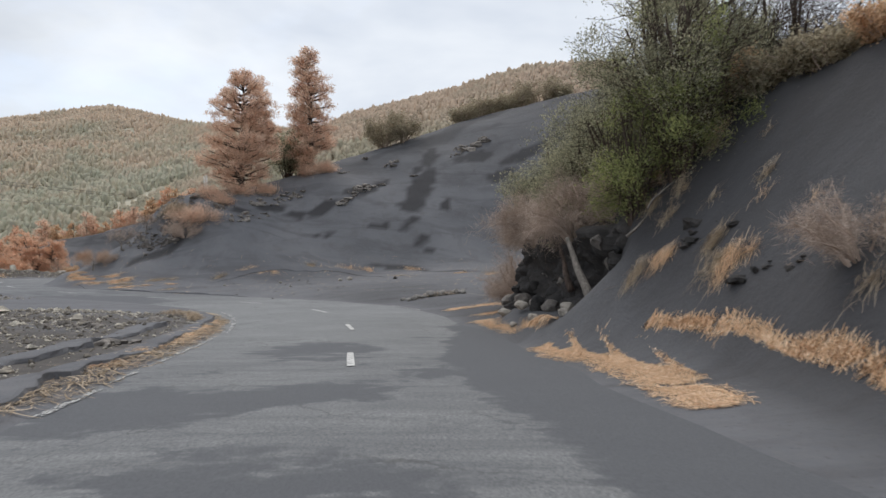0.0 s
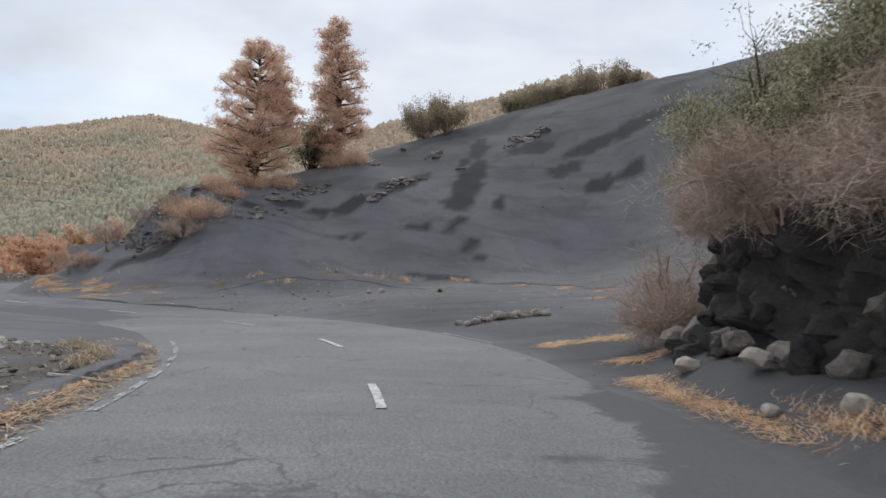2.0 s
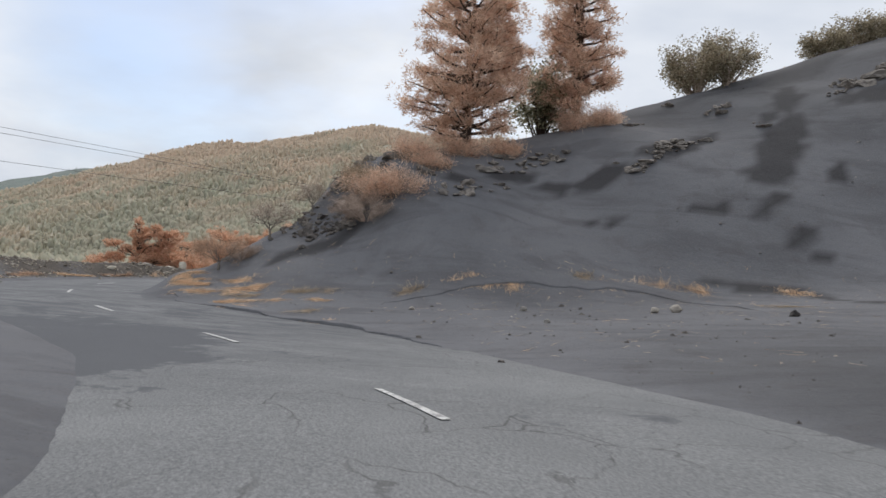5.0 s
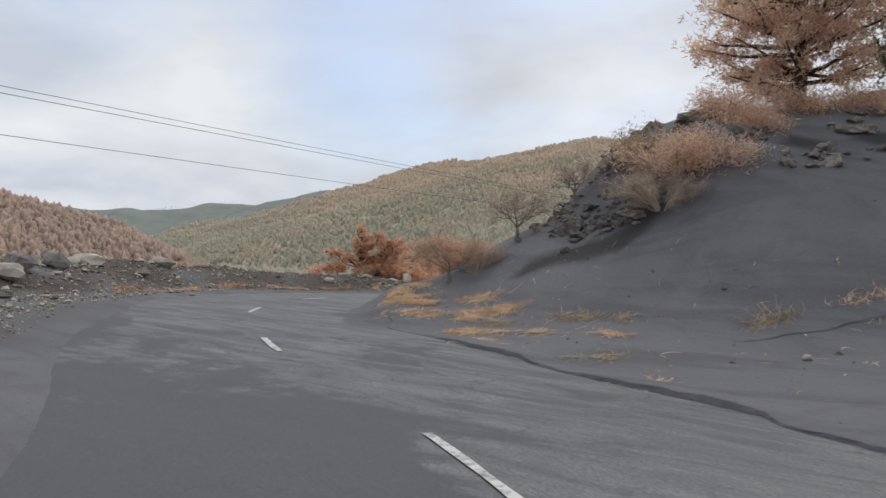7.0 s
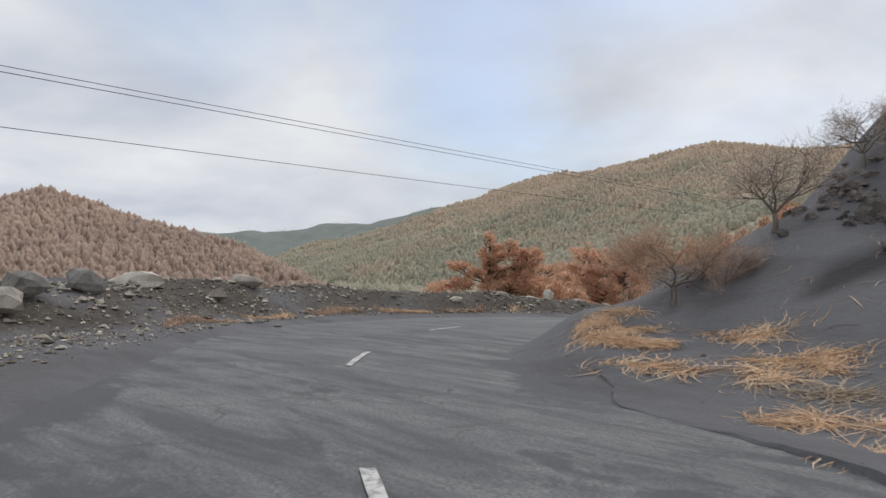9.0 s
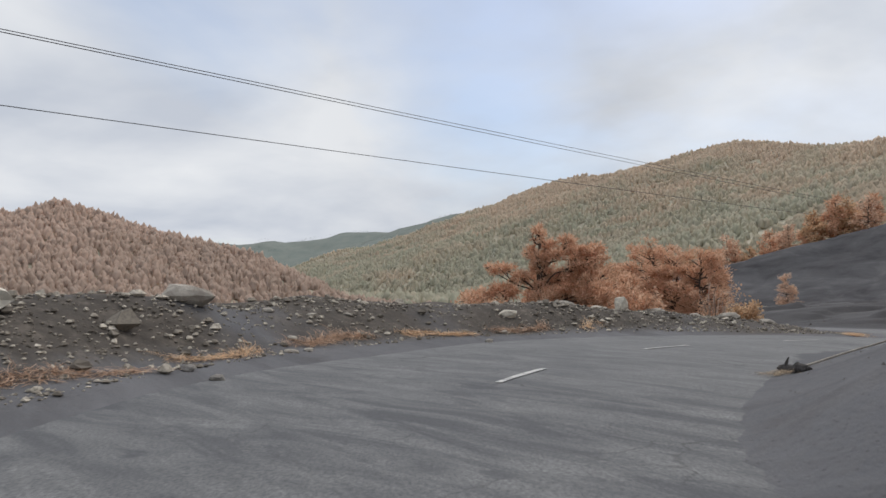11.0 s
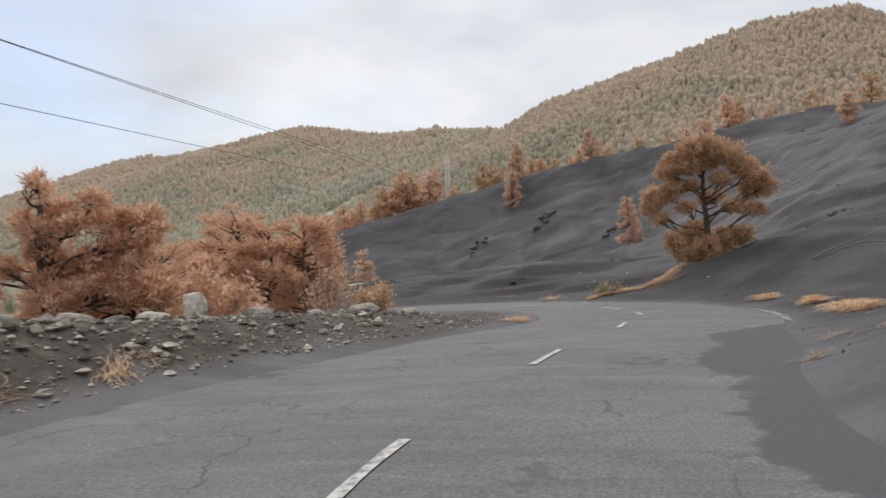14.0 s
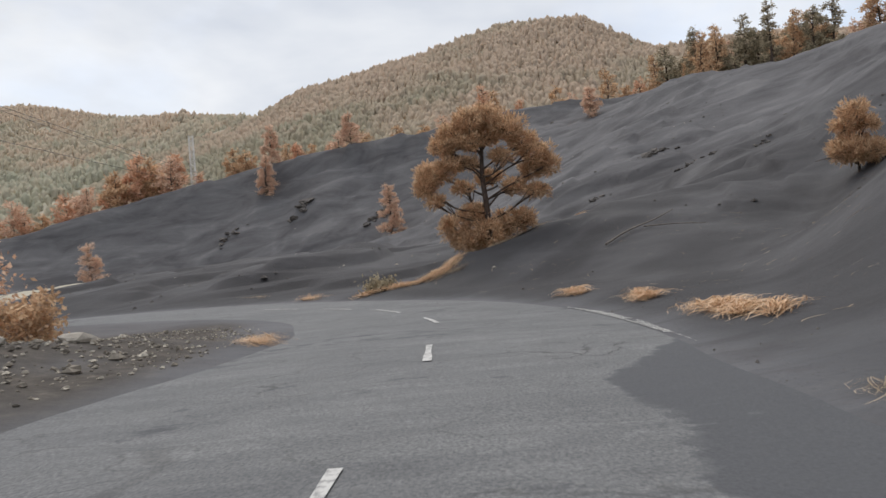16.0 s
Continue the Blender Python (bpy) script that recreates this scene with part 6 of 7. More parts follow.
def slope_debris(name, count, box, size, seed, label, mat):
    """Clods and broken stones lying in drifts on ash slopes, as one mesh."""
    rng = np.random.default_rng(seed)
    x, y = rng.uniform(box[0], box[1], count), rng.uniform(box[2], box[3], count)
    d, _, s = road_side(x, y)
    good = (waves(x * 0.8 + y * 0.3, y - 0.4 * x, 5.0, seed, 3) > rng.uniform(0.0, 0.45, count)) & (d > half_right(s) + 0.6)
    x, y = x[good], y[good]
    n = len(x)
    z = heights(x, y)
    r = size * rng.lognormal(0, 0.5, n)
    base = np.array([(1, 0, 0), (0, 0.8, 0), (-0.9, 0, 0), (0, -0.8, 0), (0.25, 0.1, 0.55), (-0.2, -0.1, 0.5)])
    v = base[None] * rng.uniform(0.6, 1.35, (n, 6, 3))
    a = rng.uniform(0, 6.28, n)
    c, q = np.cos(a)[:, None], np.sin(a)[:, None]
    v = np.stack([v[..., 0] * c - v[..., 1] * q, v[..., 0] * q + v[..., 1] * c, v[..., 2]], -1) * r[:, None, None] + np.stack([x, y, z], -1)[:, None]
    f = np.array([(0, 1, 4), (1, 5, 4), (1, 2, 5), (2, 3, 5), (3, 4, 5), (3, 0, 4)])
    f = (f[None] + (np.arange(n) * 6)[:, None, None]).reshape(-1, 3)
    return tagged(part(name, v.reshape(-1, 3), f, mat), label, "debris", kind="stuff")


slope_debris("slope_debris", 5200, (-62, 4, 84, 182), 0.075, 301, "dark clods and stones strewn over an ash slope", LAVA)
slope_debris("slope_debris", 1500, (-62, 4, 84, 182), 0.06, 302, "pale stones and wood chips strewn over an ash slope", RUBBLE)
slope_debris("slope_debris", 2600, (-26, 8, 36, 70), 0.035, 303, "dark clods strewn over the foot of an ash spur", LAVA)
slope_debris("slope_debris", 700, (-26, 8, 36, 70), 0.03, 304, "pale chips strewn over the foot of an ash spur", RUBBLE)

def loose_stalks(count, box, seed, label, mat):
    """Single dry stalks and needles strewn over the ash, as one mesh."""
    rng = np.random.default_rng(seed)
    px, py = rng.uniform(box[0], box[1], count), rng.uniform(box[2], box[3], count)
    d, _, s = road_side(px, py)
    rise = heights(px, py) - np.interp(s, ALONG, LINE[:, 2])
    good = (d > half_right(s) + 0.3) & (waves(px, py, 3.0, seed, 3) > rng.uniform(-0.3, 0.5, count)) & (rise < 2.5)
    px, py = px[good], py[good]
    n = len(px)
    v, f = ribbons(rng, px, py, rng.uniform(0, 6.28, n), rng.uniform(0.1, 0.5, n), rng.normal(0, 2.0, n), rng.uniform(0, 0.02, n), 0.006, 0.0, 0.0, 0.0, np.zeros(n))
    return tagged(part("loose_stalks", v, f, mat), label, "dry stalks", kind="stuff")


loose_stalks(2600, (-26, 6, 38, 56), 311, "single bleached stalks strewn over the foot of an ash spur", PALE_STRAW)
loose_stalks(1100, (-26, 6, 38, 56), 312, "single orange needles strewn over the foot of an ash spur", STRAW)
loose_stalks(1500, (-32, -10, 62, 104), 313, "single bleached stalks strewn over an ash slope", PALE_STRAW)

# boulders along the berm
for q, (x, y, size, stretch, mat, label) in enumerate((
        (-34.6, 43.7, 0.5, (1.0, 0.8, 0.8), BOULDER, "grey boulder on the ash berm"), (-33.9, 43.0, 0.55, (1.2, 0.8, 0.7), ROCK, "pale flat boulder on the ash berm"),
        (-35.6, 45.3, 0.52, (1.0, 0.9, 0.95), BOULDER, "rounded grey boulder on the ash berm"), (-37.4, 47.2, 0.62, (1.35, 0.7, 0.6), CREAM_ROCK, "long pale boulder on the ash berm"),
        (-38.9, 51.3, 0.5, (1.3, 0.8, 0.5), ROCK, "long pale boulder on the ash berm"), (-39.3, 53.4, 0.24, (1.4, 0.7, 0.6), ROCK, "long flat boulder on the ash berm"),
        (-37.1, 52.6, 0.2, (1.3, 0.8, 0.6), ROCK, "pale stone on the ash berm"), (-37.2, 53.1, 0.16, (1.3, 0.8, 0.5), ROCK, "pale stone on the ash berm"), (-35.5, 49.8, 0.2, (1, 1, 0.8), BOULDER, "grey stone on the ash berm"),
        (-34.7, 49.9, 0.2, (1, 1, 0.8), BOULDER, "grey stone on the ash berm"), (-38.0, 53.2, 0.15, (1.2, 1, 0.9), ROCK, "pale stone on the ash berm"), (-39.4, 54.6, 0.2, (1.4, 0.8, 0.6), ROCK, "pale stone on the ash berm"),
        (-39.6, 55.8, 0.18, (1.4, 0.8, 0.6), ROCK, "pale stone on the ash berm"), (-38.9, 60.8, 0.2, (1.2, 0.8, 0.6), ROCK, "pale stone on the ash berm"), (-39.7, 61.9, 0.3, (1.3, 0.8, 0.6), CREAM_ROCK, "pale stone on the ash berm"),
        (-37.8, 59.0, 0.18, (1, 1, 0.9), ROCK, "pale stone on the ash berm"), (-41.3, 70.6, 0.46, (0.75, 0.6, 1.15), CREAM_ROCK, "upright pale stone on the ash berm"), (-41.9, 70.0, 0.3, (1.2, 0.8, 0.7), CREAM_ROCK, "pale stone on the ash berm"),
        (-40.4, 71.9, 0.34, (1.1, 0.8, 0.8), ROCK, "grey stone on the ash berm"), (-38.7, 74.8, 0.34, (1.5, 0.8, 0.55), ROCK, "pale stone on the ash berm"), (-37.9, 76.6, 0.3, (1.3, 0.8, 0.6), ROCK, "pale stone on the ash berm"),
        (-42.3, 69.2, 0.3, (1.2, 0.9, 0.6), BOULDER, "grey stone on the ash berm"), (-40.6, 66.0, 0.3, (1.3, 0.8, 0.5), ROCK, "pale stone on the ash berm"), (-39.6, 73.6, 0.28, (1.2, 0.9, 0.7), ROCK, "pale stone on the ash berm"))):
    rock("boulder" if size > 0.5 else "stone", x, y, size if size > 0.27 else size * 0.6, q * 7 + 3, label, mat, 0.8, (min(stretch[0], 1.25), stretch[1], max(stretch[2], 0.6)), 0.27, category="boulder" if size > 0.5 else "stone", group="berm stones")
rng = random.Random(31)
for q in range(60):
    s, d = rng.uniform(88, 134), -rng.uniform(4.3, 8.8)
    tx, ty = float(np.interp(s, ALONG, TANGENT[:, 0])), float(np.interp(s, ALONG, TANGENT[:, 1]))
    if height(float(np.interp(s, ALONG, LINE[:, 0])) + ty * d, float(np.interp(s, ALONG, LINE[:, 1])) - tx * d) < float(np.interp(s, ALONG, LINE[:, 2])) + (0.16 if s > 80 else 0.08):
        continue
    rock("stone", float(np.interp(s, ALONG, LINE[:, 0])) + ty * d, float(np.interp(s, ALONG, LINE[:, 1])) - tx * d, rng.uniform(0.03, 0.06), rng.randrange(999),
         "pale stone in the rubble of a berm", rng.choice((ROCK, ROCK, ROCK, BOULDER)), 0.8, (1, rng.uniform(0.7, 1), rng.uniform(0.6, 1)), 0.22, category="stone", group="berm stones")
for q in range(46):
    s, d = rng.uniform(46, 72), -rng.uniform(3.9, 9.5)
    tx, ty = float(np.interp(s, ALONG, TANGENT[:, 0])), float(np.interp(s, ALONG, TANGENT[:, 1]))
    if height(float(np.interp(s, ALONG, LINE[:, 0])) + ty * d, float(np.interp(s, ALONG, LINE[:, 1])) - tx * d) < float(np.interp(s, ALONG, LINE[:, 2])) + (0.16 if s > 80 else 0.08):
        continue
    rock("stone", float(np.interp(s, ALONG, LINE[:, 0])) + ty * d, float(np.interp(s, ALONG, LINE[:, 1])) - tx * d, rng.uniform(0.04, 0.11), rng.randrange(999),
         "pale stone in low ash mounds", rng.choice((ROCK, ROCK, ROCK, BOULDER)), 0.8, (1, rng.uniform(0.7, 1), rng.uniform(0.5, 0.9)), 0.25, category="stone", group="mound stones")

# needles along the foot of the berm and the inner verge
def beside(s, d):
    tx, ty = float(np.interp(s, ALONG, TANGENT[:, 0])), float(np.interp(s, ALONG, TANGENT[:, 1]))
    return float(np.interp(s, ALONG, LINE[:, 0])) + ty * d, float(np.interp(s, ALONG, LINE[:, 1])) - tx * d


for q, (s0, s1, d, count) in enumerate(((101.8, 104.2, 5.5, 620), (105.0, 106.6, 5.7, 430), (107.4, 109.6, 5.95, 820), (110.6, 112.8, 5.95, 720), (113.4, 115.2, 5.9, 520), (116.4, 117.6, 5.8, 260))):
    way = [beside(s0 + (s1 - s0) * k / 3, -(d + 0.12 * math.sin(q * 2.1 + k * 1.7))) for k in range(4)]
    needle_band("needle_drift", way, 0.26, count, 400 + q, "reddish fallen needles along the foot of a berm", STRAW if q % 2 else RED_STRAW, 0.05, 0.34)
EDGE = ((-4.5, 7.2), (-4.75, 9.0), (-4.9, 10.6), (-5.15, 12.6), (-5.4, 15.3), (-5.8, 18.0), (-6.2, 20.3), (-6.75, 22.6), (-7.6, 24.6), (-9.1, 26.2))
needle_band("needle_drift", EDGE, 0.6, 1900, 440, "bleached stalks along a crumbling road edge", PALE_STRAW, 0.03, 0.45, fat=1.5)
needle_band("needle_drift", [(x - 0.25, y + 0.2) for x, y in EDGE[2:8]], 0.45, 2000, 441, "orange needles along a crumbling road edge", STRAW, 0.03, 0.28)
needle_band("needle_drift", ((-7.2, 21.2), (-7.6, 22.6), (-8.3, 23.8), (-9.3, 24.8)), 0.4, 900, 442, "bleached stalks on a low ash mound", PALE_STRAW, 0.12, 0.36)
ash_crust([(x - 0.3, y) for x, y in EDGE], 0.7, 0.16, 9, "crumbling lip of crusted ash beside the road")
ash_crust([(x - 1.5, y + 0.3) for x, y in EDGE[1:7]], 0.8, 0.16, 12, "broken slab of crusted ash beside the road")
broken_rock(-7.6, 20.6, 0.9, 0.5, 18, 0.15, 780, "heap of pale broken stones on an ash mound", 20, OUTCROP)
broken_rock(-8.8, 17.5, 1.2, 0.6, 18, 0.13, 781, "heap of pale broken stones on an ash mound", 60, OUTCROP)
broken_rock(-6.5, 14.5, 0.9, 0.4, 14, 0.12, 782, "pale broken stones on an ash mound", 80, OUTCROP)
dead_trunk("white_pipe", ((-7.0, 20.2, height(-7.0, 20.2) + 0.06), (-6.6, 20.3, height(-6.6, 20.3) + 0.06), (-6.2, 20.35, height(-6.2, 20.35) + 0.05)), 0.035, "pale broken pipe lying on an ash mound", ROCK, "pipe")
mat_of_needles("needle_drift", -35.0, 78.6, 1.2, 0.5, 100, 470, "orange needles at the tip of a berm", STRAW, 320, 0.1, 0.32)

# scorched pines below the berm
for q, (x, y, tall, wide, shape, n) in enumerate((
        (-47.6, 73.6, 2.6, 1.8, "open", 700), (-44.6, 73.0, 3.4, 1.8, "open", 700), (-48.5, 86.0, 4.6, 2.4, "round", 1000), (-46.4, 84.6, 4.2, 2.2, "round", 1000),
        (-44.4, 83.5, 4.0, 1.8, "round", 900), (-50.5, 83.0, 4.4, 2.2, "round", 900), (-46.0, 79.0, 3.2, 1.9, "open", 700), 
        (-52.0, 90.0, 4.8, 2.0, "cone", 800), (-55.5, 88.0, 5.2, 2.3, "cone", 900), (-52.5, 78.0, 3.6, 2.0, "open", 700), (-48.8, 92.0, 4.2, 1.4, "cone", 700))):
    pine("pine_tree", x, y, height(x, y), tall, wide, 500 + q, "rust-brown scorched young pine below a berm", RUST_NEEDLES, shape, int(n * 1.1), 0.08, tuft=0.24, blades=11, blade=0.1, inner=0.42, flat_by=0.5, group="scorched young pines")
lobed_pine("pine_tree", -46.0, 71.3, height(-46.0, 71.3), 36, 3.7, (
    (0.0, 0, 4.1, 0.32, 0.5), (0.0, -0.2, 3.0, 0.5, 0.3), (0.1, 0.2, 2.5, 0.6, 0.3), (0.35, 0.2, 3.55, 0.42, 0.28), (-0.35, 0.1, 3.3, 0.32, 0.22), (1.3, 0, 3.75, 0.38, 0.36), (1.7, 0.2, 3.2, 0.55, 0.36), (0.8, -0.3, 3.15, 0.45, 0.24), (-1.6, 0.2, 2.55, 0.5, 0.2), (-2.2, 0, 2.5, 0.32, 0.18),
    (-0.8, -0.2, 2.1, 0.5, 0.22), (1.0, 0.2, 2.2, 0.7, 0.3), (1.9, 0.1, 2.5, 0.45, 0.25), (0.1, 0, 1.7, 0.5, 0.3), (-1.6, 0.3, 1.5, 0.75, 0.34), (0.4, -0.4, 1.2, 0.8, 0.4), (1.8, 0, 1.3, 0.8, 0.4), (-2.8, 0.2, 1.2, 0.8, 0.36), (2.7, 0.3, 1.3, 0.65, 0.4)), 570, "spreading rust-brown scorched pine below a berm", RUST_NEEDLES, 0.26, 125, group="scorched young pines")
for q, (x, y) in enumerate(((-43.6, 75.6), (-47.4, 68.8), (-49.8, 70.4))):
    shrub("dead_bush", x, y, height(x, y), 1.6, 1.2, 530 + q, "dry brown bush below the berm", RUST_NEEDLES, DRY_TWIGS, 16, 1500, 0.18, category="dead bush", group="berm bushes")
shrub("shrub", -40.0, 79.6, height(-40.0, 79.6), 1.2, 1.0, 540, "olive bush at the end of the berm", OLIVE_NEEDLES, DRY_TWIGS, 16, 2600, 0.14)
shrub("bare_tree", -42.4, 81.0, height(-42.4, 81.0), 2.6, 0.9, 541, "sparse twiggy brown young tree beside the berm", RUST_NEEDLES, DRY_TWIGS, 14, 500, 0.14, category="bare tree")


# ---- the slopes beyond the second bend ----
lobed_pine("pine_tree", -27.2, 98.2, height(-27.2, 98.2) - 0.2, -8, 5.6, (
    (-1.3, 0.2, 6.0, 0.9, 0.6), (-0.5, -0.3, 6.5, 0.95, 0.65), (0.4, 0.2, 6.8, 0.95, 0.6), (1.3, -0.2, 6.1, 0.95, 0.65), (0.2, 0.5, 5.9, 1.0, 0.5), (2.0, 0.2, 5.4, 0.75, 0.55), (-1.9, -0.2, 5.4, 0.75, 0.45), (-0.6, -0.4, 5.5, 0.8, 0.4),
    (2.6, 0.1, 4.8, 0.85, 0.7), (3.1, -0.2, 4.2, 0.6, 0.55), (2.3, 0.3, 4.0, 0.7, 0.4), (2.4, -0.3, 3.0, 0.7, 0.3), (-2.4, 0.1, 4.2, 1.0, 0.6), (-1.5, -0.3, 4.5, 0.7, 0.4), (-2.9, 0.2, 3.5, 0.6, 0.4), (-2.4, -0.1, 2.8, 0.55, 0.26),
    (0.9, -0.5, 4.7, 0.6, 0.35), (-0.7, 0.3, 4.6, 0.6, 0.32), (0.3, 0.6, 3.9, 0.75, 0.36), (1.5, 0.2, 3.3, 0.7, 0.32), (-1.0, 0.4, 3.4, 0.6, 0.28),
    (-1.6, 0.1, 1.5, 0.85, 0.7), (-0.6, 0.4, 2.1, 0.85, 0.5), (0.0, -0.4, 1.0, 1.1, 0.8), (1.0, 0.2, 1.6, 0.95, 0.65), (1.8, -0.1, 1.7, 0.7, 0.5), (-1.0, -0.3, 0.8, 0.85, 0.55)), 600, "broad half-dead olive-brown pine on an ash knoll", OLIVE_NEEDLES, 0.27, 135)
lobed_pine("pine_tree", -12.0, 92.6, height(-12.0, 92.6), 0, 1.3, ((0.0, 0, 2.55, 0.7, 0.5), (-0.35, 0.2, 2.0, 0.6, 0.35), (0.3, -0.2, 2.0, 0.6, 0.35), (-0.5, 0, 0.95, 0.9, 0.55), (0.6, 0.1, 0.9, 0.9, 0.5), (0, 0.3, 1.2, 0.9, 0.5), (0.1, -0.5, 0.8, 0.8, 0.5)), 601, "brown rounded young pine on an ash slope", OLIVE_NEEDLES, 0.26, 120)
for q, (x, y, tall, wide) in enumerate(((-74.3, 173.4, 8.2, 2.5), (-50.2, 186.5, 6.6, 1.7), (-49.8, 191.8, 6.6, 1.8), (-30.6, 163.0, 7.0, 1.7), (1.6, 174.0, 4.4, 1.6), (-35.8, 188.4, 5.6, 2.0))):
    pine("pine_tree", x, y, height(x, y), tall, wide, 610 + q, "narrow rust-brown pine on a dark ash ridge", DEAD_NEEDLES, "column", 760, 0.03, tuft=0.36, blades=9, blade=0.12, limbs_many=48, whorls=13, flat_by=0.4, group="ridge pines")
rng = random.Random(12)
crest = spline(RIDGE_BACK, 1.0)
for q in range(62):
    x0 = -112 + q * 2.75 + rng.uniform(-1.2, 1.2)
    k = int(np.abs(crest[:, 0] - x0).argmin())
    y0 = crest[k, 1] + rng.uniform(3, 16)
    if rng.random() < 0.82:
        pine("pine_tree", x0, y0, height(x0, y0), rng.uniform(4.5, 7.5), rng.uniform(1.5, 2.3), 640 + q,
             "brown pine along the top of an ash ridge", rng.choice((DEAD_NEEDLES, OLIVE_NEEDLES, OLIVE_NEEDLES, RUST_NEEDLES)), rng.choice(("cone", "cone", "column")), 300, 0.05, tuft=0.5, blades=6, blade=0.16, limbs_many=30, whorls=11, flat_by=0.45, group="ridge top pines")
for q in range(40):
    x0, y0 = rng.uniform(-132, -66), rng.uniform(195, 222)
    pine("pine_tree", x0, y0, height(x0, y0), rng.uniform(5.5, 9.0), rng.uniform(1.7, 2.6), 860 + q, "scorched orange-brown pine behind an ash ridge",
         rng.choice((DEAD_NEEDLES, OLIVE_NEEDLES, RUST_NEEDLES)), "cone", 190, 0.05, tuft=0.85, blades=6, blade=0.15, limbs_many=18, group="pines behind the ridge")
crest = spline(RIDGE_EAST, 1.0)
for q in range(58):
    k = rng.randrange(len(crest) // 4, len(crest))
    x0, y0 = crest[k, 0] + rng.uniform(2, 14), crest[k, 1] + rng.uniform(-2, 6)
    pine("pine_tree", x0, y0, height(x0, y0), rng.uniform(5.0, 9.0), rng.uniform(1.2, 1.8), 720 + q,
         "olive green pine along the crest of an ash slope", rng.choice((OLIVE_NEEDLES, GREY_LEAVES, GREY_LEAVES)), "cone", 380, 0.05, tuft=0.42, blades=7, blade=0.16, limbs_many=40, whorls=12, flat_by=0.4, group="slope top pines")
for q, (x, y, wx, wy, count, size) in enumerate(((-7.0, 119.3, 1.6, 0.7, 26, 0.34), (-5.9, 118.2, 1.0, 0.5, 12, 0.3), (-7.6, 125.6, 1.6, 0.8, 18, 0.36), (-5.0, 112.3, 0.8, 0.5, 9, 0.3), (-15.0, 121.0, 0.8, 0.5, 9, 0.28), (-32.6, 168.7, 2.2, 1.0, 22, 0.45), (-55.0, 180.0, 2.2, 1.2, 16, 0.5), (-44.0, 178.0, 2.0, 1.0, 14, 0.5), (-22.0, 150.0, 2.0, 0.9, 14, 0.4))):
    broken_rock(x, y, wx, wy, count, size, 790 + q, "dark broken rock in an ash slope", 25, LAVA)
dead_trunk("fallen_branch", ((-23.6, 91.2, height(-23.6, 91.2) + 0.12), (-22.4, 92.0, height(-22.4, 92.0) + 0.14), (-20.9, 93.0, height(-20.9, 93.0) + 0.2), (-19.5, 94.4, height(-19.5, 94.4) + 0.12)), 0.045, "grey fallen branch on the ash")
dead_trunk("fallen_branch", ((-21.6, 92.4, height(-21.6, 92.4) + 0.1), (-20.4, 91.9, height(-20.4, 91.9) + 0.16), (-19.2, 91.8, height(-19.2, 91.8) + 0.1)), 0.03, "grey fallen branch on the ash")
for q, (x, y, long, wide, turn, mat, count) in enumerate((
        (-26.6, 74.3, 0.9, 0.4, 75, STRAW, 480), (-26.5, 75.6, 0.8, 0.4, 75, STRAW, 480), (-26.2, 80.6, 0.9, 0.4, 75, STRAW, 420), (-26.8, 84.2, 0.7, 0.35, 80, STRAW, 300), (-28.1, 67.4, 0.3, 0.2, 60, PALE_STRAW, 60), (-28.45, 68.5, 0.3, 0.15, 60, PALE_STRAW, 60),
        (-32.0, 93.8, 1.6, 0.4, 0, STRAW, 340), (-30.0, 93.9, 1.4, 0.35, 10, PALE_STRAW, 280), (-29.9, 94.8, 0.9, 0.4, 40, STRAW, 260), (-25.5, 68.5, 0.7, 0.3, 70, STRAW, 180), (-29.5, 65.8, 0.3, 0.12, 60, PALE_STRAW, 60),
        (-26.0, 70.6, 0.5, 0.25, 70, PALE_STRAW, 90), (-35.6, 95.8, 0.7, 0.25, 150, STRAW, 120), (-38.5, 99.2, 1.0, 0.25, 150, PALE_STRAW, 130), (-22.0, 100.0, 0.6, 0.3, 0, STRAW, 120), (-28.5, 96.4, 1.0, 0.3, 45, PALE_STRAW, 200))):
    mat_of_needles("needle_drift", x, y, long, wide, turn, 800 + q, "orange fallen needles on dark ash" if mat is STRAW else "bleached dry stalks on dark ash", mat, int(count * 0.6), 0.16 if mat is STRAW else 0.07, 0.38 if mat is STRAW else 0.26, fat=2.6 if mat is STRAW else 1.3)
needle_band("needle_drift", ((-33.4, 93.7), (-31.9, 93.8), (-30.6, 94.2), (-29.6, 95.0), (-28.9, 96.0)), 0.4, 2600, 840, "orange fallen needles heaped along a knoll's foot", STRAW, 0.12, 0.4)
needle_band("needle_drift", ((-27.4, 96.0), (-26.3, 97.0), (-25.0, 97.9), (-23.6, 98.6)), 0.15, 700, 841, "pale dry stalks along a knoll's edge", PALE_STRAW, 0.06, 0.35)
shrub("grass_clump", -32.6, 94.2, height(-32.6, 94.2), 0.45, 0.7, 830, "olive green clump at the road's edge", GREY_LEAVES, DRY_TWIGS, 16, 900, 0.16, category="grass clump")
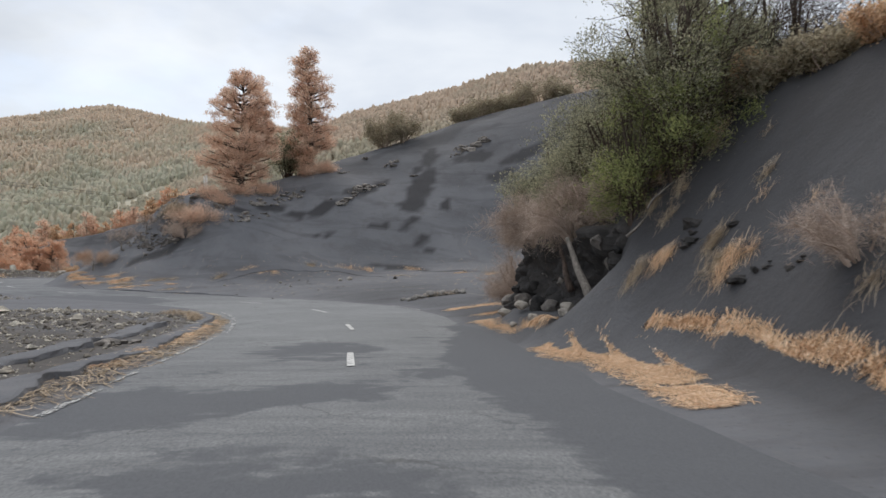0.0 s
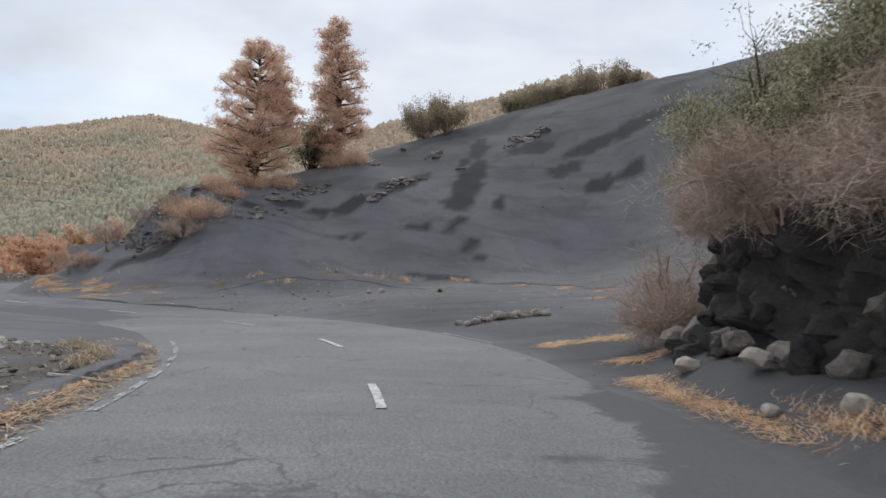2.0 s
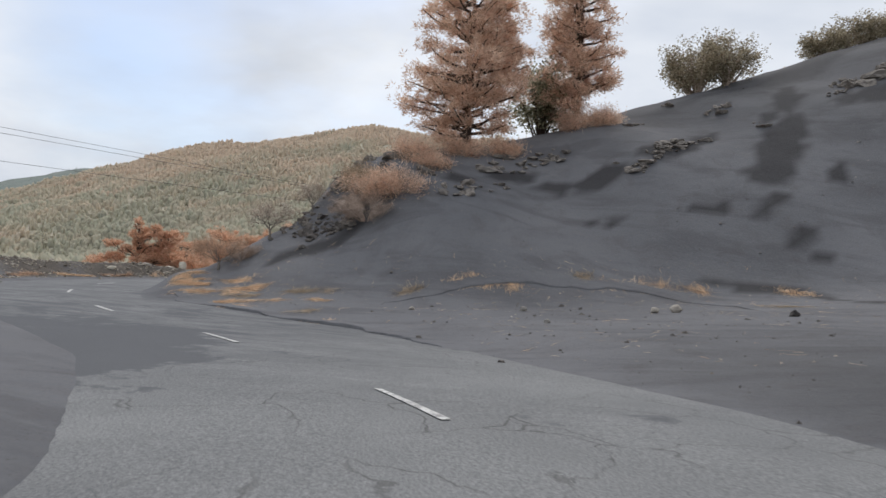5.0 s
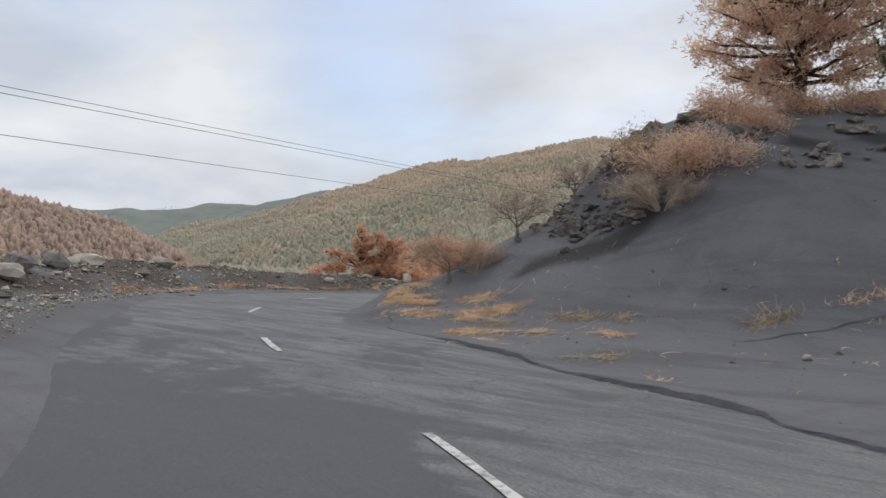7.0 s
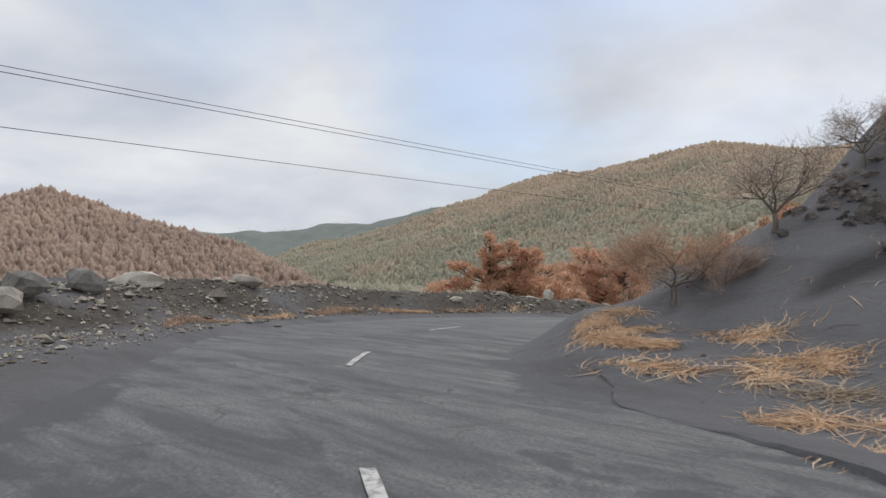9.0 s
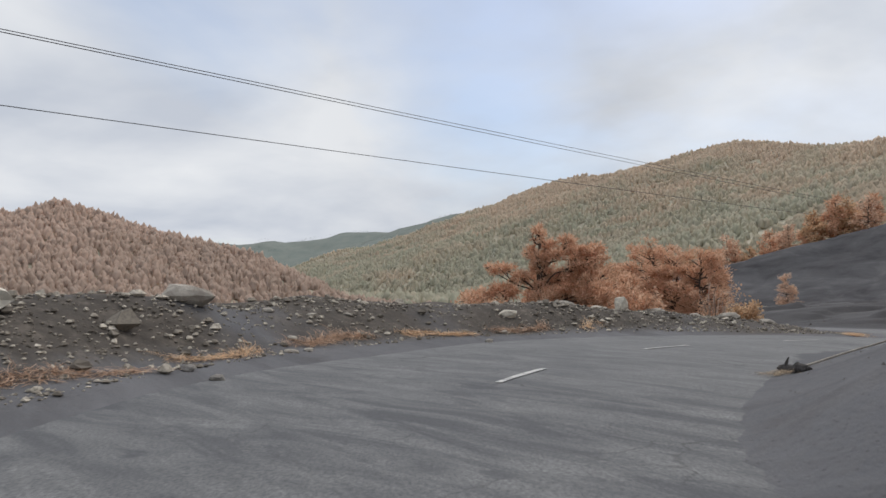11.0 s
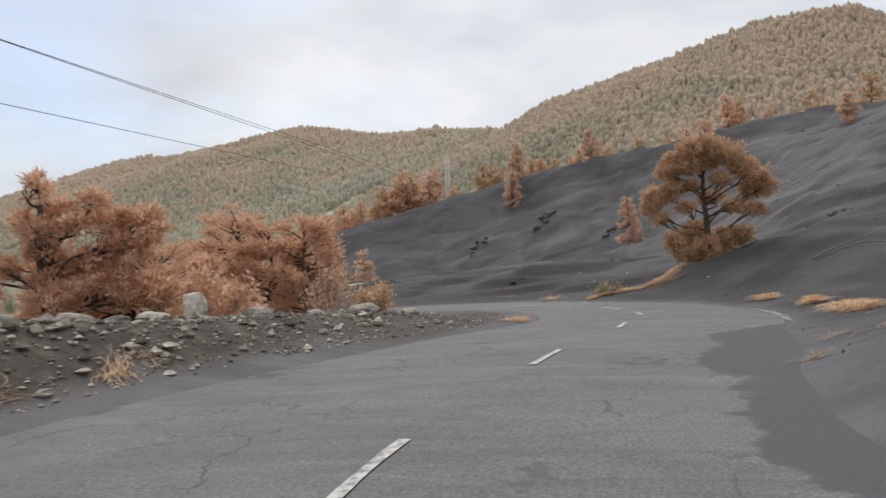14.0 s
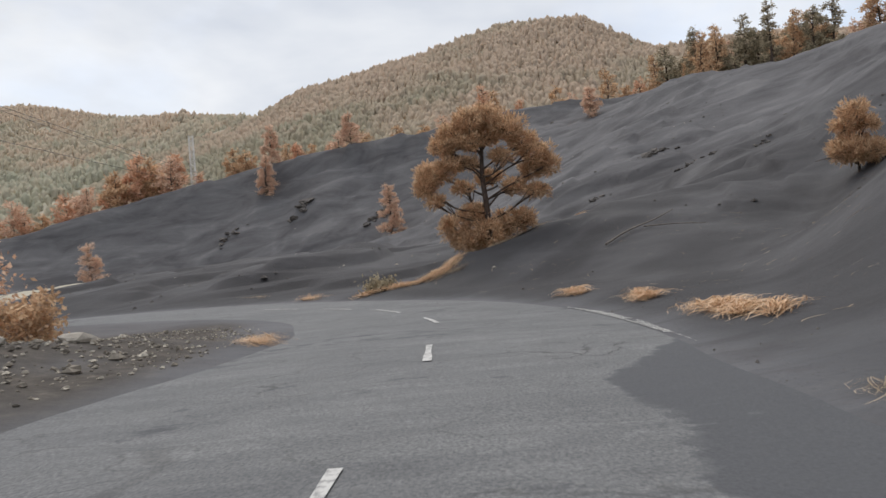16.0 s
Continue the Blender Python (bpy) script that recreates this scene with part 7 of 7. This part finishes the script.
def charred_log(points, radius, label):
    """A burnt log: a crooked, lumpy length of charcoal with a broken stub."""
    rng = np.random.default_rng(4)
    way = spline(np.array(points, float), 0.03)
    way = way + 0.012 * rng.normal(size=way.shape)
    fat = radius * (0.75 + 0.35 * waves(np.arange(len(way)) * 0.03, 0 * way[:, 0], 0.14, 3, 3)) * smooth(-3, 4, np.arange(len(way))) * smooth(len(way) + 2, len(way) - 9, np.arange(len(way)))
    b = Bits()
    b.tube(way, fat + 0.008, 7)
    k = len(way) // 5
    b.tube(np.array([way[k], way[k] + (-0.03, 0.02, 0.1), way[k] + (0.02, 0.0, 0.2)]), (0.035, 0.03, 0.012), 5)
    return tagged(b.make("charred_log", BLACK_LAVA), label, "dead wood")


charred_log(((-29.75, 57.25, height(-29.75, 57.25) + 0.06), (-29.5, 56.95, height(-29.5, 56.95) + 0.05), (-29.25, 56.6, height(-29.25, 56.6) + 0.06), (-28.95, 56.2, height(-28.95, 56.2) + 0.02)), 0.085, "charred black log at the road's edge")
dead_trunk("pale_branch", ((-29.5, 57.3, height(-29.5, 57.3) + 0.03), (-28.9, 57.75, height(-28.9, 57.75) + 0.06), (-28.3, 57.8, height(-28.3, 57.8) + 0.05), (-27.5, 58.0, height(-27.5, 58.0) + 0.03)), 0.022, "thin pale branch beside a charred log", ROCK)
mat_of_needles("needle_drift", -29.55, 56.7, 0.4, 0.2, -50, 860, "bleached needles beside a charred log", PALE_STRAW, 110, 0.06, 0.22)
rock("stone", -29.8, 57.45, 0.09, 5, "dark broken stone at the road's edge", LAVA, 0.8, sink=0.1, category="stone")


def mast(x, y, z, tall, wide, label):
    """A lattice mast: four legs, rungs and braces."""
    rig = tagged(new("lattice_mast"), label, "mast")
    rig.location = (x, y, z)
    w = wide / 2
    corners = ((-w, -w), (w, -w), (w, w), (-w, w))
    for cx, cy in corners:
        b = Bits()
        b.tube(((cx, cy, -0.5), (cx * 0.8, cy * 0.8, tall)), (0.06, 0.05), 4)
        b.make("leg", STEEL, rig)
    steps = int(tall / 0.9)
    for q in range(steps):
        h, k = q * tall / steps, 1 - 0.2 * q / steps
        b = Bits()
        for (ax, ay), (bx, by) in zip(corners, corners[1:] + corners[:1]):
            b.tube(((ax * k, ay * k, h), (bx * k, by * k, h)), (0.035, 0.035), 4)
            b.tube(((ax * k, ay * k, h), (bx * k, by * k, h + tall / steps)), (0.03, 0.03), 4)
        b.make("brace", STEEL, rig)


mast(-66.2, 205.1, height(-66.2, 205.1), 26.0 - height(-66.2, 205.1), 0.9, "pale lattice mast behind an ash ridge")
mast(-57.0, 215.0, height(-57.0, 215.0), 22.5 - height(-57.0, 215.0), 0.5, "thin pale lattice mast behind an ash ridge")

# ---- overhead cables across the valley ----
for (px, py, pz), (dx, dy, dz), sag in (((-51.5, 40.9, 9.4), (-0.064, 0.997, 0.043), 0.6), ((-48.6, 38.9, 8.4), (-0.098, 0.994, 0.050), 0.6), ((-52.2, 41.4, 7.0), (-0.048, 0.998, 0.043), 0.6)):
    k = np.linspace(-150, 190, 40)
    b = Bits()
    b.tube(np.c_[px + dx * k, py + dy * k, pz + dz * k + sag * ((k / 120) ** 2)], np.full(40, 0.017), 5)
    tagged(b.make("power_cable", CABLE), "thin dark overhead cable across a valley", "cable", "power cables")
